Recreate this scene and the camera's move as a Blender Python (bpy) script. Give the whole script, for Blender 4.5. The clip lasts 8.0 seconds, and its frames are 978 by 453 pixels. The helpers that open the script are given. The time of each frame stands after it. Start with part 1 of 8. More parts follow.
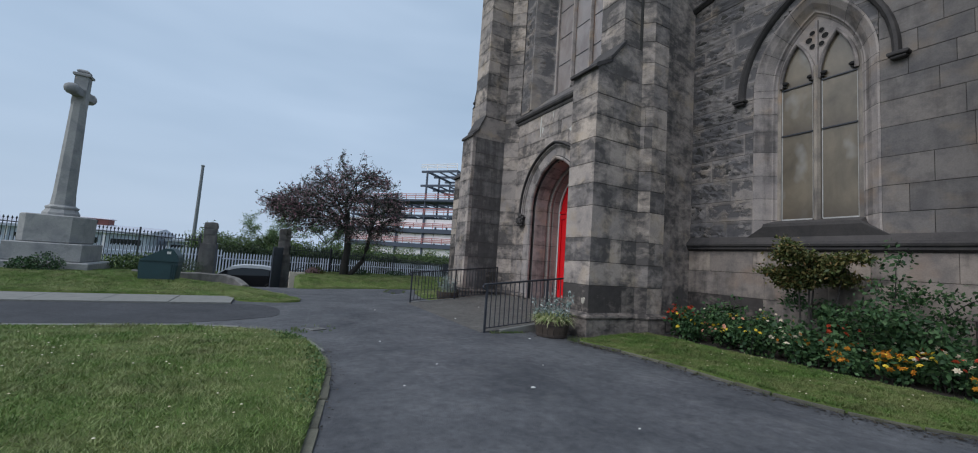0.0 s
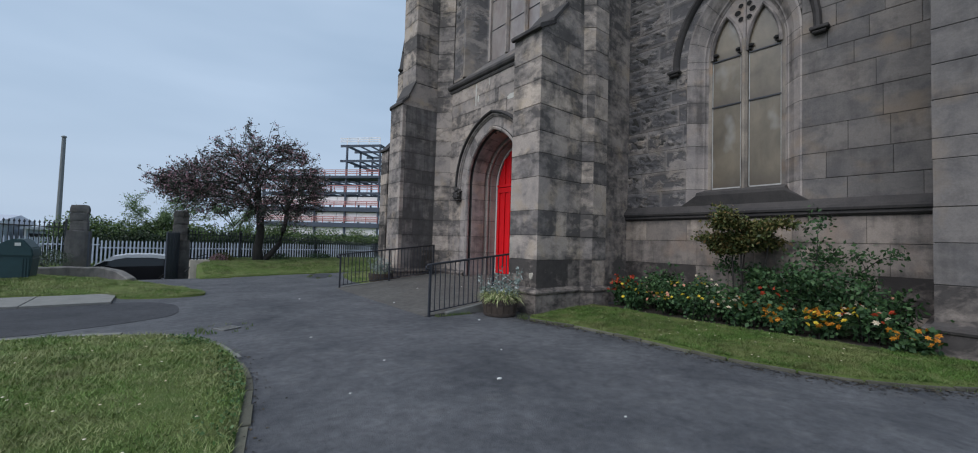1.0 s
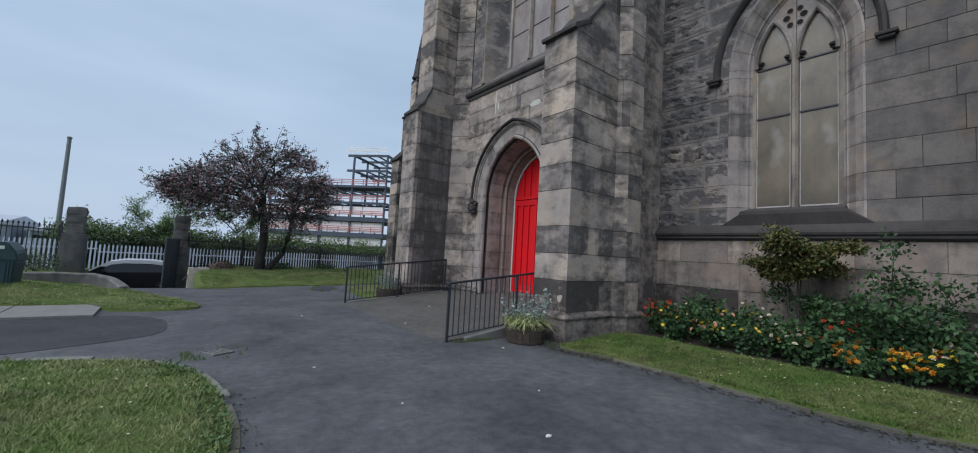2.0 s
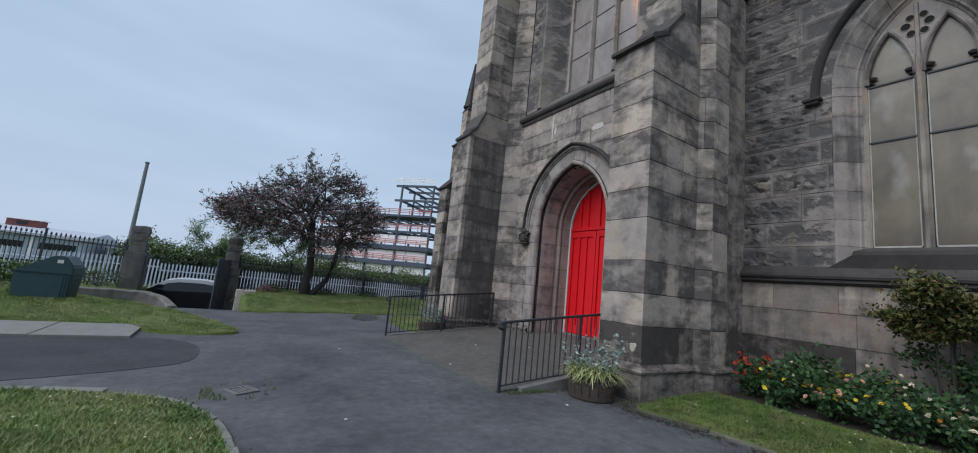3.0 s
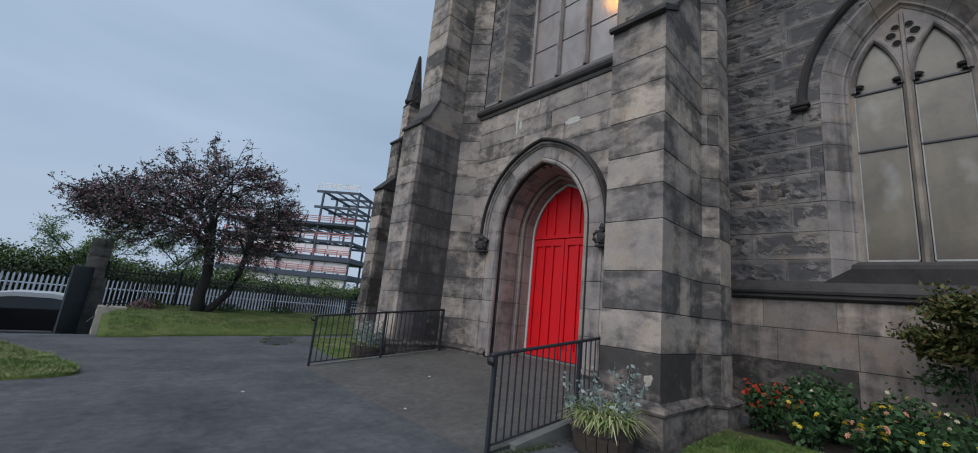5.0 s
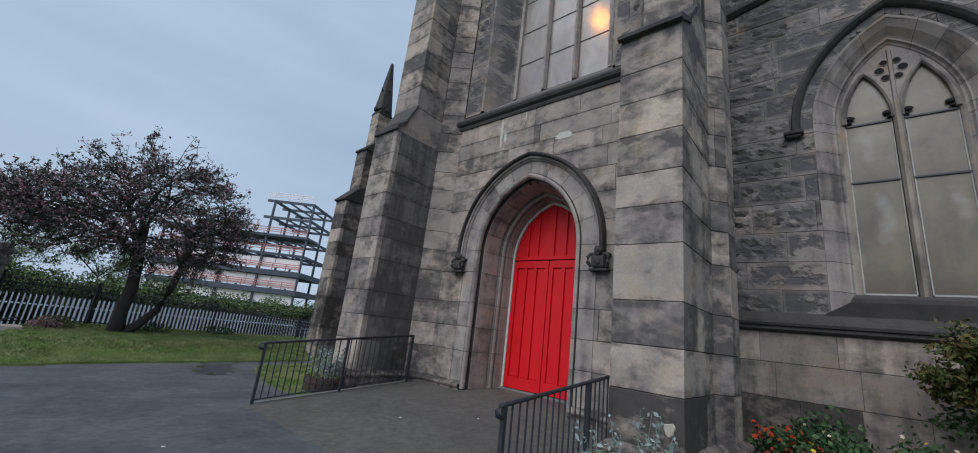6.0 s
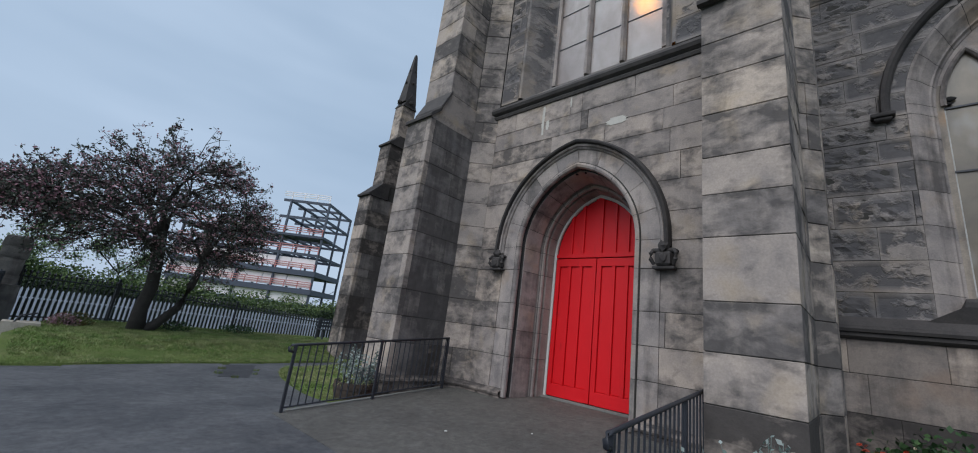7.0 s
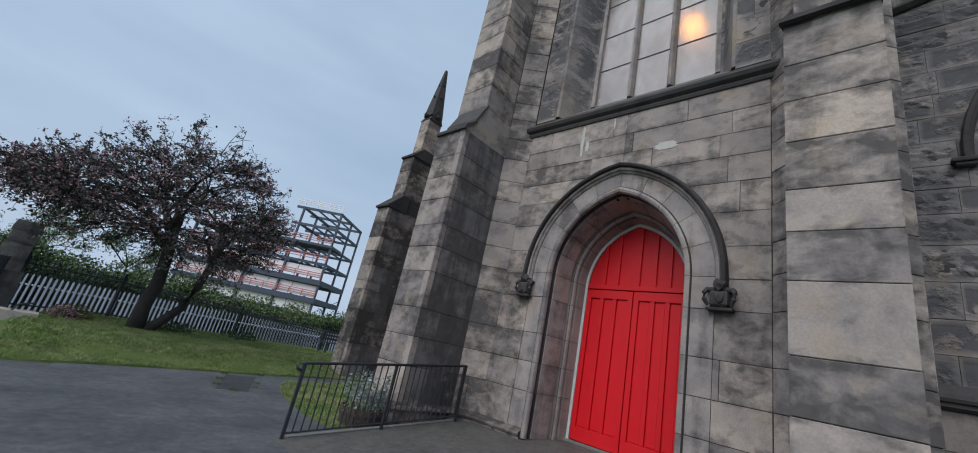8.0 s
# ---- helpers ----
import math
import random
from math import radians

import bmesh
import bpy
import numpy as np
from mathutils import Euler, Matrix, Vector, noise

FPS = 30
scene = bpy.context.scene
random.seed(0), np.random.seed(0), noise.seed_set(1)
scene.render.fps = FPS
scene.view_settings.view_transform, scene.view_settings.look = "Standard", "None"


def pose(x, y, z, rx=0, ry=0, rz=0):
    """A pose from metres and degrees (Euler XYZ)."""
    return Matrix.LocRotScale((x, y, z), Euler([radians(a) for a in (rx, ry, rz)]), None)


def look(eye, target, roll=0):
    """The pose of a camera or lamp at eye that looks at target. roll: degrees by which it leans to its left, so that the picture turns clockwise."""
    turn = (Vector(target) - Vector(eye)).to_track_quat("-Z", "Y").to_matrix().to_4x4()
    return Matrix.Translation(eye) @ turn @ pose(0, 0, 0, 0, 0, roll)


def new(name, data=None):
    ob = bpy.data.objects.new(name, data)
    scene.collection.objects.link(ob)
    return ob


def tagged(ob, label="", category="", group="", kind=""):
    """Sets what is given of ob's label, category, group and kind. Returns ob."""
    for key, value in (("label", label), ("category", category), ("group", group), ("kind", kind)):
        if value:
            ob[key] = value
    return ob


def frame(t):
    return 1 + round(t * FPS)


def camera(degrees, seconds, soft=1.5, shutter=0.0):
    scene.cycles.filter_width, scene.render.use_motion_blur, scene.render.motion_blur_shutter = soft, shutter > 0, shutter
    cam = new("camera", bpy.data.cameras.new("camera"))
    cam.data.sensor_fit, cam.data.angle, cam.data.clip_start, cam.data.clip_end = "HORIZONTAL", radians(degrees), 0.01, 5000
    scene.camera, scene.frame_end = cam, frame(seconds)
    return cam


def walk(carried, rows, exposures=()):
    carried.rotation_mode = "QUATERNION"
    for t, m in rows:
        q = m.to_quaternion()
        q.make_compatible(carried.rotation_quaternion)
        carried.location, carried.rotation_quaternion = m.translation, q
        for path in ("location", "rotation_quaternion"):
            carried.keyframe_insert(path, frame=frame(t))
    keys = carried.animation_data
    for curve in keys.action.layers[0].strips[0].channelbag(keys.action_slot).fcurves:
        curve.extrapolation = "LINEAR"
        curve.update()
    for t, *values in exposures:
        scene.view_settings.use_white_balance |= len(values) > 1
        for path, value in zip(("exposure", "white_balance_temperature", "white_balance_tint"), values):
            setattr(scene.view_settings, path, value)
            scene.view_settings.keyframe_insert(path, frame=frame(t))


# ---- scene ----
cam = camera(100.9, 8.0, soft=1.0)
PATH = [
    (0, (0.412, 0.692, 1.436), (1.354, 2.447, 1.615), 4.0),
    (0.2, (0.417, 0.864, 1.439), (1.240, 2.681, 1.581), 4.2),
    (0.5, (0.379, 1.116, 1.444), (1.316, 2.879, 1.562), 3.1),
    (0.7, (0.393, 1.219, 1.463), (1.531, 2.861, 1.560), 2.9),
    (1, (0.475, 1.441, 1.446), (1.728, 2.998, 1.524), 1.7),
    (1.2, (0.534, 1.654, 1.465), (1.778, 3.215, 1.59), 1.7),
    (2.3, (0.77, 2.573, 1.5), (1.975, 4.162, 1.658), 4.5),
    (2.5, (0.875, 2.76, 1.482), (2.028, 4.371, 1.754), 4.7),
    (2.7, (0.914, 2.926, 1.492), (2.063, 4.538, 1.778), 2.6),
    (3, (0.942, 3.195, 1.501), (1.989, 4.874, 1.788), 5.8),
    (3.2, (0.922, 3.399, 1.492), (2.085, 5.003, 1.764), 4.8),
    (3.5, (0.964, 3.594, 1.484), (2.254, 5.11, 1.682), 5.1),
    (3.7, (0.996, 3.813, 1.493), (2.235, 5.368, 1.710), 4.0),
    (4, (1.048, 4.084, 1.486), (2.09, 5.77, 1.754), 3.6),
    (4.2, (1.029, 4.291, 1.528), (1.978, 6.041, 1.722), 3.9),
    (4.5, (1.069, 4.554, 1.494), (2.166, 6.204, 1.769), 4.9),
    (4.7, (1.177, 4.727, 1.47), (2.441, 6.247, 1.769), 4.6),
    (5.8, (1.458, 5.727, 1.553), (2.826, 7.088, 2.078), 6.2),
    (6, (1.506, 5.911, 1.575), (2.949, 7.202, 2.074), 6.7),
    (6.2, (1.569, 6.062, 1.586), (2.955, 7.395, 2.136), 8.8),
    (6.5, (1.661, 6.418, 1.56), (3.011, 7.787, 2.112), 5.8),
    (6.7, (1.667, 6.550, 1.577), (3.009, 7.894, 2.206), 9.8),
    (7, (1.636, 6.838, 1.54), (3.041, 8.172, 2.037), 7.4),
    (7.2, (1.641, 6.947, 1.557), (3.164, 8.170, 1.987), 8.1),
    (7.5, (1.659, 7.167, 1.563), (3.169, 8.407, 1.989), 8.1),
    (7.7, (1.698, 7.284, 1.542), (3.092, 8.631, 2.034), 6.9),
    (8, (1.736, 7.527, 1.588), (3.082, 8.883, 2.18), 12.2),
]
walk(cam, [(t, look(eye, target, roll)) for t, eye, target, roll in PATH],
     exposures=[(0, -0.02), (0.5, -0.15), (1, 0.0), (2.5, 0.05), (3, 0.06), (3.5, 0.0), (4, 0.06), (4.5, -0.18), (6, -0.06), (6.5, 0.0), (7, -0.03), (7.5, -0.08), (8, -0.03)])

# ---- world, sun ----
CY = 10.755          # the tower's axis
world = bpy.data.worlds.new("overcast_evening")
scene.world = world
world.use_nodes = True
wn, wl = world.node_tree.nodes, world.node_tree.links
wn.clear()
w_out = wn.new("ShaderNodeOutputWorld")
w_bg = wn.new("ShaderNodeBackground")
w_sky = wn.new("ShaderNodeTexSky")
w_sky.sky_type, w_sky.sun_disc = "NISHITA", False
w_sky.sun_elevation, w_sky.sun_rotation = radians(48), radians(-96)
w_sky.air_density, w_sky.dust_density, w_sky.ozone_density = 1.0, 3.0, 2.0
w_co = wn.new("ShaderNodeTexCoord")
w_map = wn.new("ShaderNodeMapping")
w_map.inputs["Scale"].default_value = (1.3, 1.3, 6.0)
w_map.inputs["Rotation"].default_value = (0.12, 0.05, 0.6)
w_noise = wn.new("ShaderNodeTexNoise")
w_noise.inputs["Scale"].default_value = 1.1
w_noise.inputs["Detail"].default_value = 3.0
w_noise.inputs["Roughness"].default_value = 0.5
w_ramp = wn.new("ShaderNodeValToRGB")
w_ramp.color_ramp.elements[0].position = 0.34
w_ramp.color_ramp.elements[0].color = (4.25, 5.7, 7.6, 1)
w_ramp.color_ramp.elements[1].position = 0.68
w_ramp.color_ramp.elements[1].color = (5.45, 6.95, 8.95, 1)
w_mix = wn.new("ShaderNodeMix")
w_mix.data_type = "RGBA"
w_mix.inputs["Factor"].default_value = 0.86
wl.new(w_co.outputs["Generated"], w_map.inputs["Vector"])
wl.new(w_map.outputs["Vector"], w_noise.inputs["Vector"])
wl.new(w_noise.outputs["Fac"], w_ramp.inputs["Fac"])
wl.new(w_sky.outputs["Color"], w_mix.inputs["A"])
wl.new(w_ramp.outputs["Color"], w_mix.inputs["B"])
w_sep = wn.new("ShaderNodeSeparateXYZ")
wl.new(w_co.outputs["Generated"], w_sep.inputs[0])
w_low = wn.new("ShaderNodeValToRGB")
w_low.color_ramp.elements[0].position, w_low.color_ramp.elements[0].color = 0.02, (0.45, 0.45, 0.45, 1)
w_low.color_ramp.elements[1].position, w_low.color_ramp.elements[1].color = 0.30, (0, 0, 0, 1)
wl.new(w_sep.outputs["Z"], w_low.inputs["Fac"])
w_hor = wn.new("ShaderNodeMix")
w_hor.data_type = "RGBA"
w_hor.inputs["B"].default_value = (5.7, 6.8, 8.4, 1)
wl.new(w_low.outputs["Color"], w_hor.inputs["Factor"])
wl.new(w_mix.outputs["Result"], w_hor.inputs["A"])
wl.new(w_hor.outputs["Result"], w_bg.inputs["Color"])
w_bg.inputs["Strength"].default_value = 0.095
wl.new(w_bg.outputs["Background"], w_out.inputs["Surface"])

sun_data = bpy.data.lights.new("sun", "SUN")
sun_data.energy, sun_data.angle, sun_data.color = 2.15, radians(60), (0.95, 0.96, 0.985)
sun = new("sun", sun_data)
sun.matrix_world = look((-30, 9, 38), (0, 12, 4))

# ---- materials ----
class Nodes:
    """A small builder for one procedural material."""

    def __init__(self, name, rough=0.8, metal=0.0, spec=0.5):
        self.mat = bpy.data.materials.new(name)
        self.mat.use_nodes = True
        self.tree = self.mat.node_tree
        self.bsdf = self.tree.nodes["Principled BSDF"]
        self.bsdf.inputs["Roughness"].default_value = rough
        self.bsdf.inputs["Metallic"].default_value = metal
        self.bsdf.inputs["Specular IOR Level"].default_value = spec
        self.place = None

    def node(self, kind):
        return self.tree.nodes.new(kind)

    def link(self, a, b):
        self.tree.links.new(a, b)

    def where(self, scale=(1, 1, 1)):
        if self.place is None:
            self.place = self.node("ShaderNodeNewGeometry").outputs["Position"]
        if scale == (1, 1, 1):
            return self.place
        m = self.node("ShaderNodeMapping")
        m.inputs["Scale"].default_value = scale
        self.link(self.place, m.inputs["Vector"])
        return m.outputs["Vector"]

    def noise(self, size, detail=4, rough=0.55, stretch=(1, 1, 1), warp=0.0):
        n = self.node("ShaderNodeTexNoise")
        n.inputs["Scale"].default_value = size
        n.inputs["Detail"].default_value = detail
        n.inputs["Roughness"].default_value = rough
        n.inputs["Distortion"].default_value = warp
        self.link(self.where(stretch), n.inputs["Vector"])
        return n.outputs["Fac"]

    def ramp(self, fac, stops):
        r = self.node("ShaderNodeValToRGB")
        els = r.color_ramp.elements
        while len(els) < len(stops):
            els.new(0.5)
        for e, (p, c) in zip(els, stops):
            e.position = p
            e.color = (c, c, c, 1) if isinstance(c, (int, float)) else (*c, 1)
        self.link(fac, r.inputs["Fac"])
        return r.outputs["Color"]

    def mix(self, a, b, fac, mode="MIX"):
        m = self.node("ShaderNodeMix")
        m.data_type, m.blend_type = "RGBA", mode
        for sock, v in (("A", a), ("B", b)):
            if isinstance(v, tuple):
                m.inputs[sock].default_value = (*v, 1)
            else:
                self.link(v, m.inputs[sock])
        if isinstance(fac, (int, float)):
            m.inputs["Factor"].default_value = fac
        else:
            self.link(fac, m.inputs["Factor"])
        return m.outputs["Result"]

    def chance(self, island=False):
        if island:
            return self.node("ShaderNodeNewGeometry").outputs["Random Per Island"]
        return self.node("ShaderNodeObjectInfo").outputs["Random"]

    def times(self, a, k):
        m = self.node("ShaderNodeMath")
        m.operation = "MULTIPLY"
        self.link(a, m.inputs[0])
        if isinstance(k, (int, float)):
            m.inputs[1].default_value = k
        else:
            self.link(k, m.inputs[1])
        return m.outputs[0]

    def plus(self, a, b):
        m = self.node("ShaderNodeMath")
        m.operation = "ADD"
        self.link(a, m.inputs[0])
        self.link(b, m.inputs[1])
        return m.outputs[0]

    def bump(self, height, depth, strength=1.0):
        b = self.node("ShaderNodeBump")
        b.inputs["Distance"].default_value = depth
        b.inputs["Strength"].default_value = strength
        self.link(height, b.inputs["Height"])
        self.link(b.outputs["Normal"], self.bsdf.inputs["Normal"])

    def colour(self, c):
        if isinstance(c, tuple):
            self.bsdf.inputs["Base Color"].default_value = (*c, 1)
        else:
            self.link(c, self.bsdf.inputs["Base Color"])
        return self

    def gloss(self, c):
        self.link(c, self.bsdf.inputs["Roughness"])
        return self


def stone_mat(name, tones, soot, soot_at, relief, bedding=0.0, streak=0.5, warm=None, spread=0.13, rim=0.05, grime=((0.047, 0.043, 0.042), (0.124, 0.113, 0.110))):
    """Weathered sandstone: each block its own tone and share of soot, in soft clouds and runs."""
    n = Nodes(name, 0.92, 0, 0.25)
    r = n.chance()
    wn2 = n.node("ShaderNodeTexWhiteNoise")
    wn2.noise_dimensions = "1D"
    n.link(n.times(r, 917.0), wn2.inputs["W"])
    r2 = wn2.outputs["Value"]
    base = n.ramp(r, tones)
    fine = n.noise(42, 5, 0.65)
    base = n.mix(base, n.ramp(fine, [(0.3, 0.72), (0.7, 1.18)]), 0.5, "MULTIPLY")
    blotch = n.noise(2.4, 6, 0.6, warp=0.5)
    base = n.mix(base, n.ramp(blotch, [(0.34, (0.66, 0.67, 0.70)), (0.58, (1.04, 1.02, 1.0))]), 0.85, "MULTIPLY")
    if warm:
        rust = n.ramp(n.noise(1.7, 3, 0.5), [(0.55, 0.0), (0.72, 1.0)])
        base = n.mix(base, warm, n.times(rust, 0.4))
    cloud = n.mix(n.noise(1.35, 6, 0.62, stretch=(0.9, 0.9, 1.25), warp=0.5), n.noise(5.0, 6, 0.6, stretch=(0.85, 0.85, 1.4), warp=0.5), 0.40)
    runs = n.noise(1.0, 5, 0.6, stretch=(4.0, 4.0, 0.55))
    shift = n.plus(n.times(r2, spread), n.plus(n.times(cloud, 1.0 - streak), n.times(runs, streak)))
    # soot clings along each block's beds and is washed from its middle
    sep = n.node("ShaderNodeSeparateXYZ")
    n.link(n.node("ShaderNodeTexCoord").outputs["Generated"], sep.inputs[0])
    fold = n.node("ShaderNodeMath")
    fold.operation = "PINGPONG"
    fold.inputs[1].default_value = 0.5
    n.link(sep.outputs["Z"], fold.inputs[0])
    bed = n.ramp(n.plus(fold.outputs[0], n.times(n.noise(4.5, 4, 0.6, warp=0.5), 0.45)), [(0.20, 1.0), (0.48, 0.0)])
    shift = n.plus(shift, n.times(bed, rim))
    soot_at = soot_at + rim * 0.42
    dark = n.ramp(shift, [(soot_at - 0.05, 0.0), (soot_at + 0.09, 1.0)])
    soil_c = n.mix(grime[0], grime[1], n.noise(7, 5, 0.6))
    base = n.mix(base, soil_c, n.times(dark, soot))
    n.colour(base)
    h = n.plus(n.times(fine, 0.22), n.times(n.noise(9, 5, 0.55), 0.6))
    if bedding:
        worn = n.noise(2.4, 6, 0.6, stretch=(1, 1, 4.2), warp=1.0)
        h = n.plus(n.times(h, 0.5), n.times(n.ramp(worn, [(0.40, 0.0), (0.50, 0.7), (0.75, 1.0)]), bedding))
    n.bump(h, relief)
    return n.mat


def flaked_mat():
    """Tooled sandstone whose faces have flaked away within smooth margins, the hollows black with soot."""
    n = Nodes("flaked_sandstone", 0.92, 0, 0.25)
    r = n.chance()
    wn2 = n.node("ShaderNodeTexWhiteNoise")
    wn2.noise_dimensions = "1D"
    n.link(n.times(r, 731.0), wn2.inputs["W"])
    r2 = wn2.outputs["Value"]
    fine = n.noise(42, 5, 0.65)
    base = n.ramp(r, WORN)
    base = n.mix(base, n.ramp(fine, [(0.3, 0.72), (0.7, 1.18)]), 0.5, "MULTIPLY")
    base = n.mix(base, n.ramp(n.noise(1.6, 6, 0.6, warp=0.6), [(0.36, (0.50, 0.51, 0.53)), (0.58, (1.05, 1.03, 1.0))]), 0.9, "MULTIPLY")
    rust = n.ramp(n.noise(1.3, 3, 0.5), [(0.56, 0.0), (0.72, 1.0)])
    base = n.mix(base, (0.40, 0.29, 0.17), n.times(rust, 0.35))
    # margin of each block, from its own bounds
    co = n.node("ShaderNodeTexCoord").outputs["Generated"]
    sep = n.node("ShaderNodeSeparateXYZ")
    n.link(co, sep.inputs[0])
    tri = []
    for axis in ("Y", "Z"):
        m = n.node("ShaderNodeMath")
        m.operation = "PINGPONG"
        m.inputs[1].default_value = 0.5
        n.link(sep.outputs[axis], m.inputs[0])
        tri.append(m.outputs[0])
    inside = n.times(n.ramp(tri[0], [(0.0, 0.25), (0.07, 1.0)]), n.ramp(tri[1], [(0.02, 0.1), (0.20, 1.0)]))
    broad = n.noise(1.3, 6, 0.62, stretch=(1, 1.0, 1.15), warp=0.3)
    tool = n.noise(4.6, 5, 0.58, stretch=(0.3, 0.95, 1.15), warp=0.25)
    flake = n.mix(broad, tool, 0.5)
    depth = n.ramp(n.plus(n.times(flake, 1.0), n.times(r2, 0.10)), [(0.50, 0.0), (0.575, 1.0)])
    hollow = n.times(depth, inside)
    dirt = n.mix((0.055, 0.053, 0.058), (0.150, 0.142, 0.145), n.noise(6, 5, 0.6))
    base = n.mix(base, dirt, n.times(hollow, 0.90))
    n.colour(base)
    h = n.plus(n.times(n.plus(n.times(fine, 0.10), n.times(tool, 0.8)), 0.6), n.times(hollow, -0.75))
    n.bump(h, 0.03)
    return n.mat


def plain_mat(name, col, rough=0.8, metal=0.0, vary=0.25, size=8.0, relief=0.002, spec=0.5, island=False, spread=0.0):
    n = Nodes(name, rough, metal, spec)
    f = n.noise(size, 5, 0.6)
    lo = tuple(c * (1 - vary) for c in col)
    hi = tuple(min(1, c * (1 + vary)) for c in col)
    c = n.mix(lo, hi, f)
    if spread:
        c = n.mix(c, n.ramp(n.chance(island), [(0, 1 - spread), (1, 1 + spread)]), 1.0, "MULTIPLY")
    n.colour(c)
    if relief:
        n.bump(n.noise(size * 5, 4, 0.6), relief)
    return n.mat


TONES = [(0.0, (0.305, 0.268, 0.248)), (0.3, (0.375, 0.325, 0.294)), (0.7, (0.445, 0.379, 0.333)), (1.0, (0.520, 0.435, 0.368))]
WORN = [(0.0, (0.240, 0.222, 0.217)), (0.6, (0.295, 0.267, 0.256)), (1.0, (0.340, 0.298, 0.272))]
ashlar = stone_mat("ashlar_sandstone", TONES, 0.90, 0.555, 0.007, streak=0.18, warm=(0.40, 0.29, 0.16))
# sooty stone for the far flanks, darkened further to paint in their shade
shaded_soot = stone_mat("sooty_shaded_side_sandstone", [(0.0, (0.170, 0.157, 0.155)), (0.5, (0.230, 0.210, 0.203)), (1.0, (0.330, 0.294, 0.271))], 0.92, 0.50, 0.008, streak=0.45, spread=0.15)
rubble = flaked_mat()
nave_ashlar = stone_mat("grey_smooth_sandstone", [(0.0, (0.155, 0.144, 0.141)), (0.6, (0.188, 0.173, 0.166)), (1.0, (0.222, 0.199, 0.184))], 0.75, 0.60, 0.005, streak=0.4, spread=0.09, warm=(0.280, 0.204, 0.135))
nave_base = stone_mat("brown_grey_sandstone", [(0.0, (0.262, 0.226, 0.203)), (0.6, (0.392, 0.333, 0.293)), (1.0, (0.470, 0.392, 0.333))], 0.85, 0.60, 0.006, streak=0.45, warm=(0.300, 0.194, 0.135))
block_stone = stone_mat("tan_block_stone", [(0, (0.42, 0.38, 0.32)), (1, (0.46, 0.42, 0.36))], 0.7, 0.62, 0.012)
stained = stone_mat("black_stained_sandstone", [(0, (0.240, 0.206, 0.184)), (1, (0.355, 0.302, 0.265))], 0.93, 0.475, 0.010, streak=0.15, spread=0.1, grime=((0.026, 0.023, 0.023), (0.080, 0.072, 0.069)))
dressed = stone_mat("dressed_sandstone", [(0, (0.310, 0.277, 0.264)), (1, (0.410, 0.360, 0.333))], 0.78, 0.585, 0.004, streak=0.5, spread=0.12, warm=(0.360, 0.243, 0.145))
sooty = stone_mat("sooty_weathering_stone", [(0, (0.050, 0.046, 0.046)), (1, (0.088, 0.081, 0.079))], 0.75, 0.56, 0.008, spread=0.05)
brownstone = stone_mat("brown_reveal_stone", [(0, (0.30, 0.255, 0.235)), (1, (0.36, 0.31, 0.285))], 0.6, 0.62, 0.003)
mortar = plain_mat("dark_mortar", (0.050, 0.047, 0.043), 0.95, vary=0.5, size=14)
granite = stone_mat("pale_granite", [(0, (0.30, 0.30, 0.30)), (1, (0.36, 0.36, 0.35))], 0.45, 0.66, 0.003, spread=0.1)
gate_stone = stone_mat("gate_pier_stone", [(0, (0.13, 0.128, 0.128)), (1, (0.215, 0.205, 0.19))], 0.85, 0.56, 0.02)


def asphalt_mat(name, base, pale, patches):
    n = Nodes(name, 0.9, 0, 0.3)
    grit = n.noise(140, 3, 0.7)
    c = n.mix(base, pale, n.ramp(n.mix(n.noise(0.7, 6, 0.65), n.noise(5.0, 6, 0.75), 0.3), [(0.36, 0.0), (0.66, 1.0)]))
    c = n.mix(c, n.ramp(grit, [(0.3, 0.45), (0.75, 1.6)]), 0.75, "MULTIPLY")
    c = n.mix(c, n.ramp(n.noise(9.0, 6, 0.75), [(0.3, 0.55), (0.7, 1.38)]), 0.7, "MULTIPLY")
    if patches:
        worn = n.ramp(n.noise(2.2, 6, 0.7), [(0.56, 0.0), (0.7, 1.0)])
        c = n.mix(c, (0.175, 0.17, 0.165), n.times(worn, 0.30))
    pits = n.ramp(n.noise(22, 3, 0.6), [(0.28, 1.0), (0.36, 0.0)])
    c = n.mix(c, (0.026, 0.026, 0.028), n.times(pits, 0.6))
    n.colour(c)
    n.gloss(n.ramp(n.noise(1.2, 4), [(0.3, 0.75), (0.7, 0.95)]))
    n.bump(n.plus(n.times(grit, 0.6), n.noise(45, 4, 0.7)), 0.006)
    return n.mat


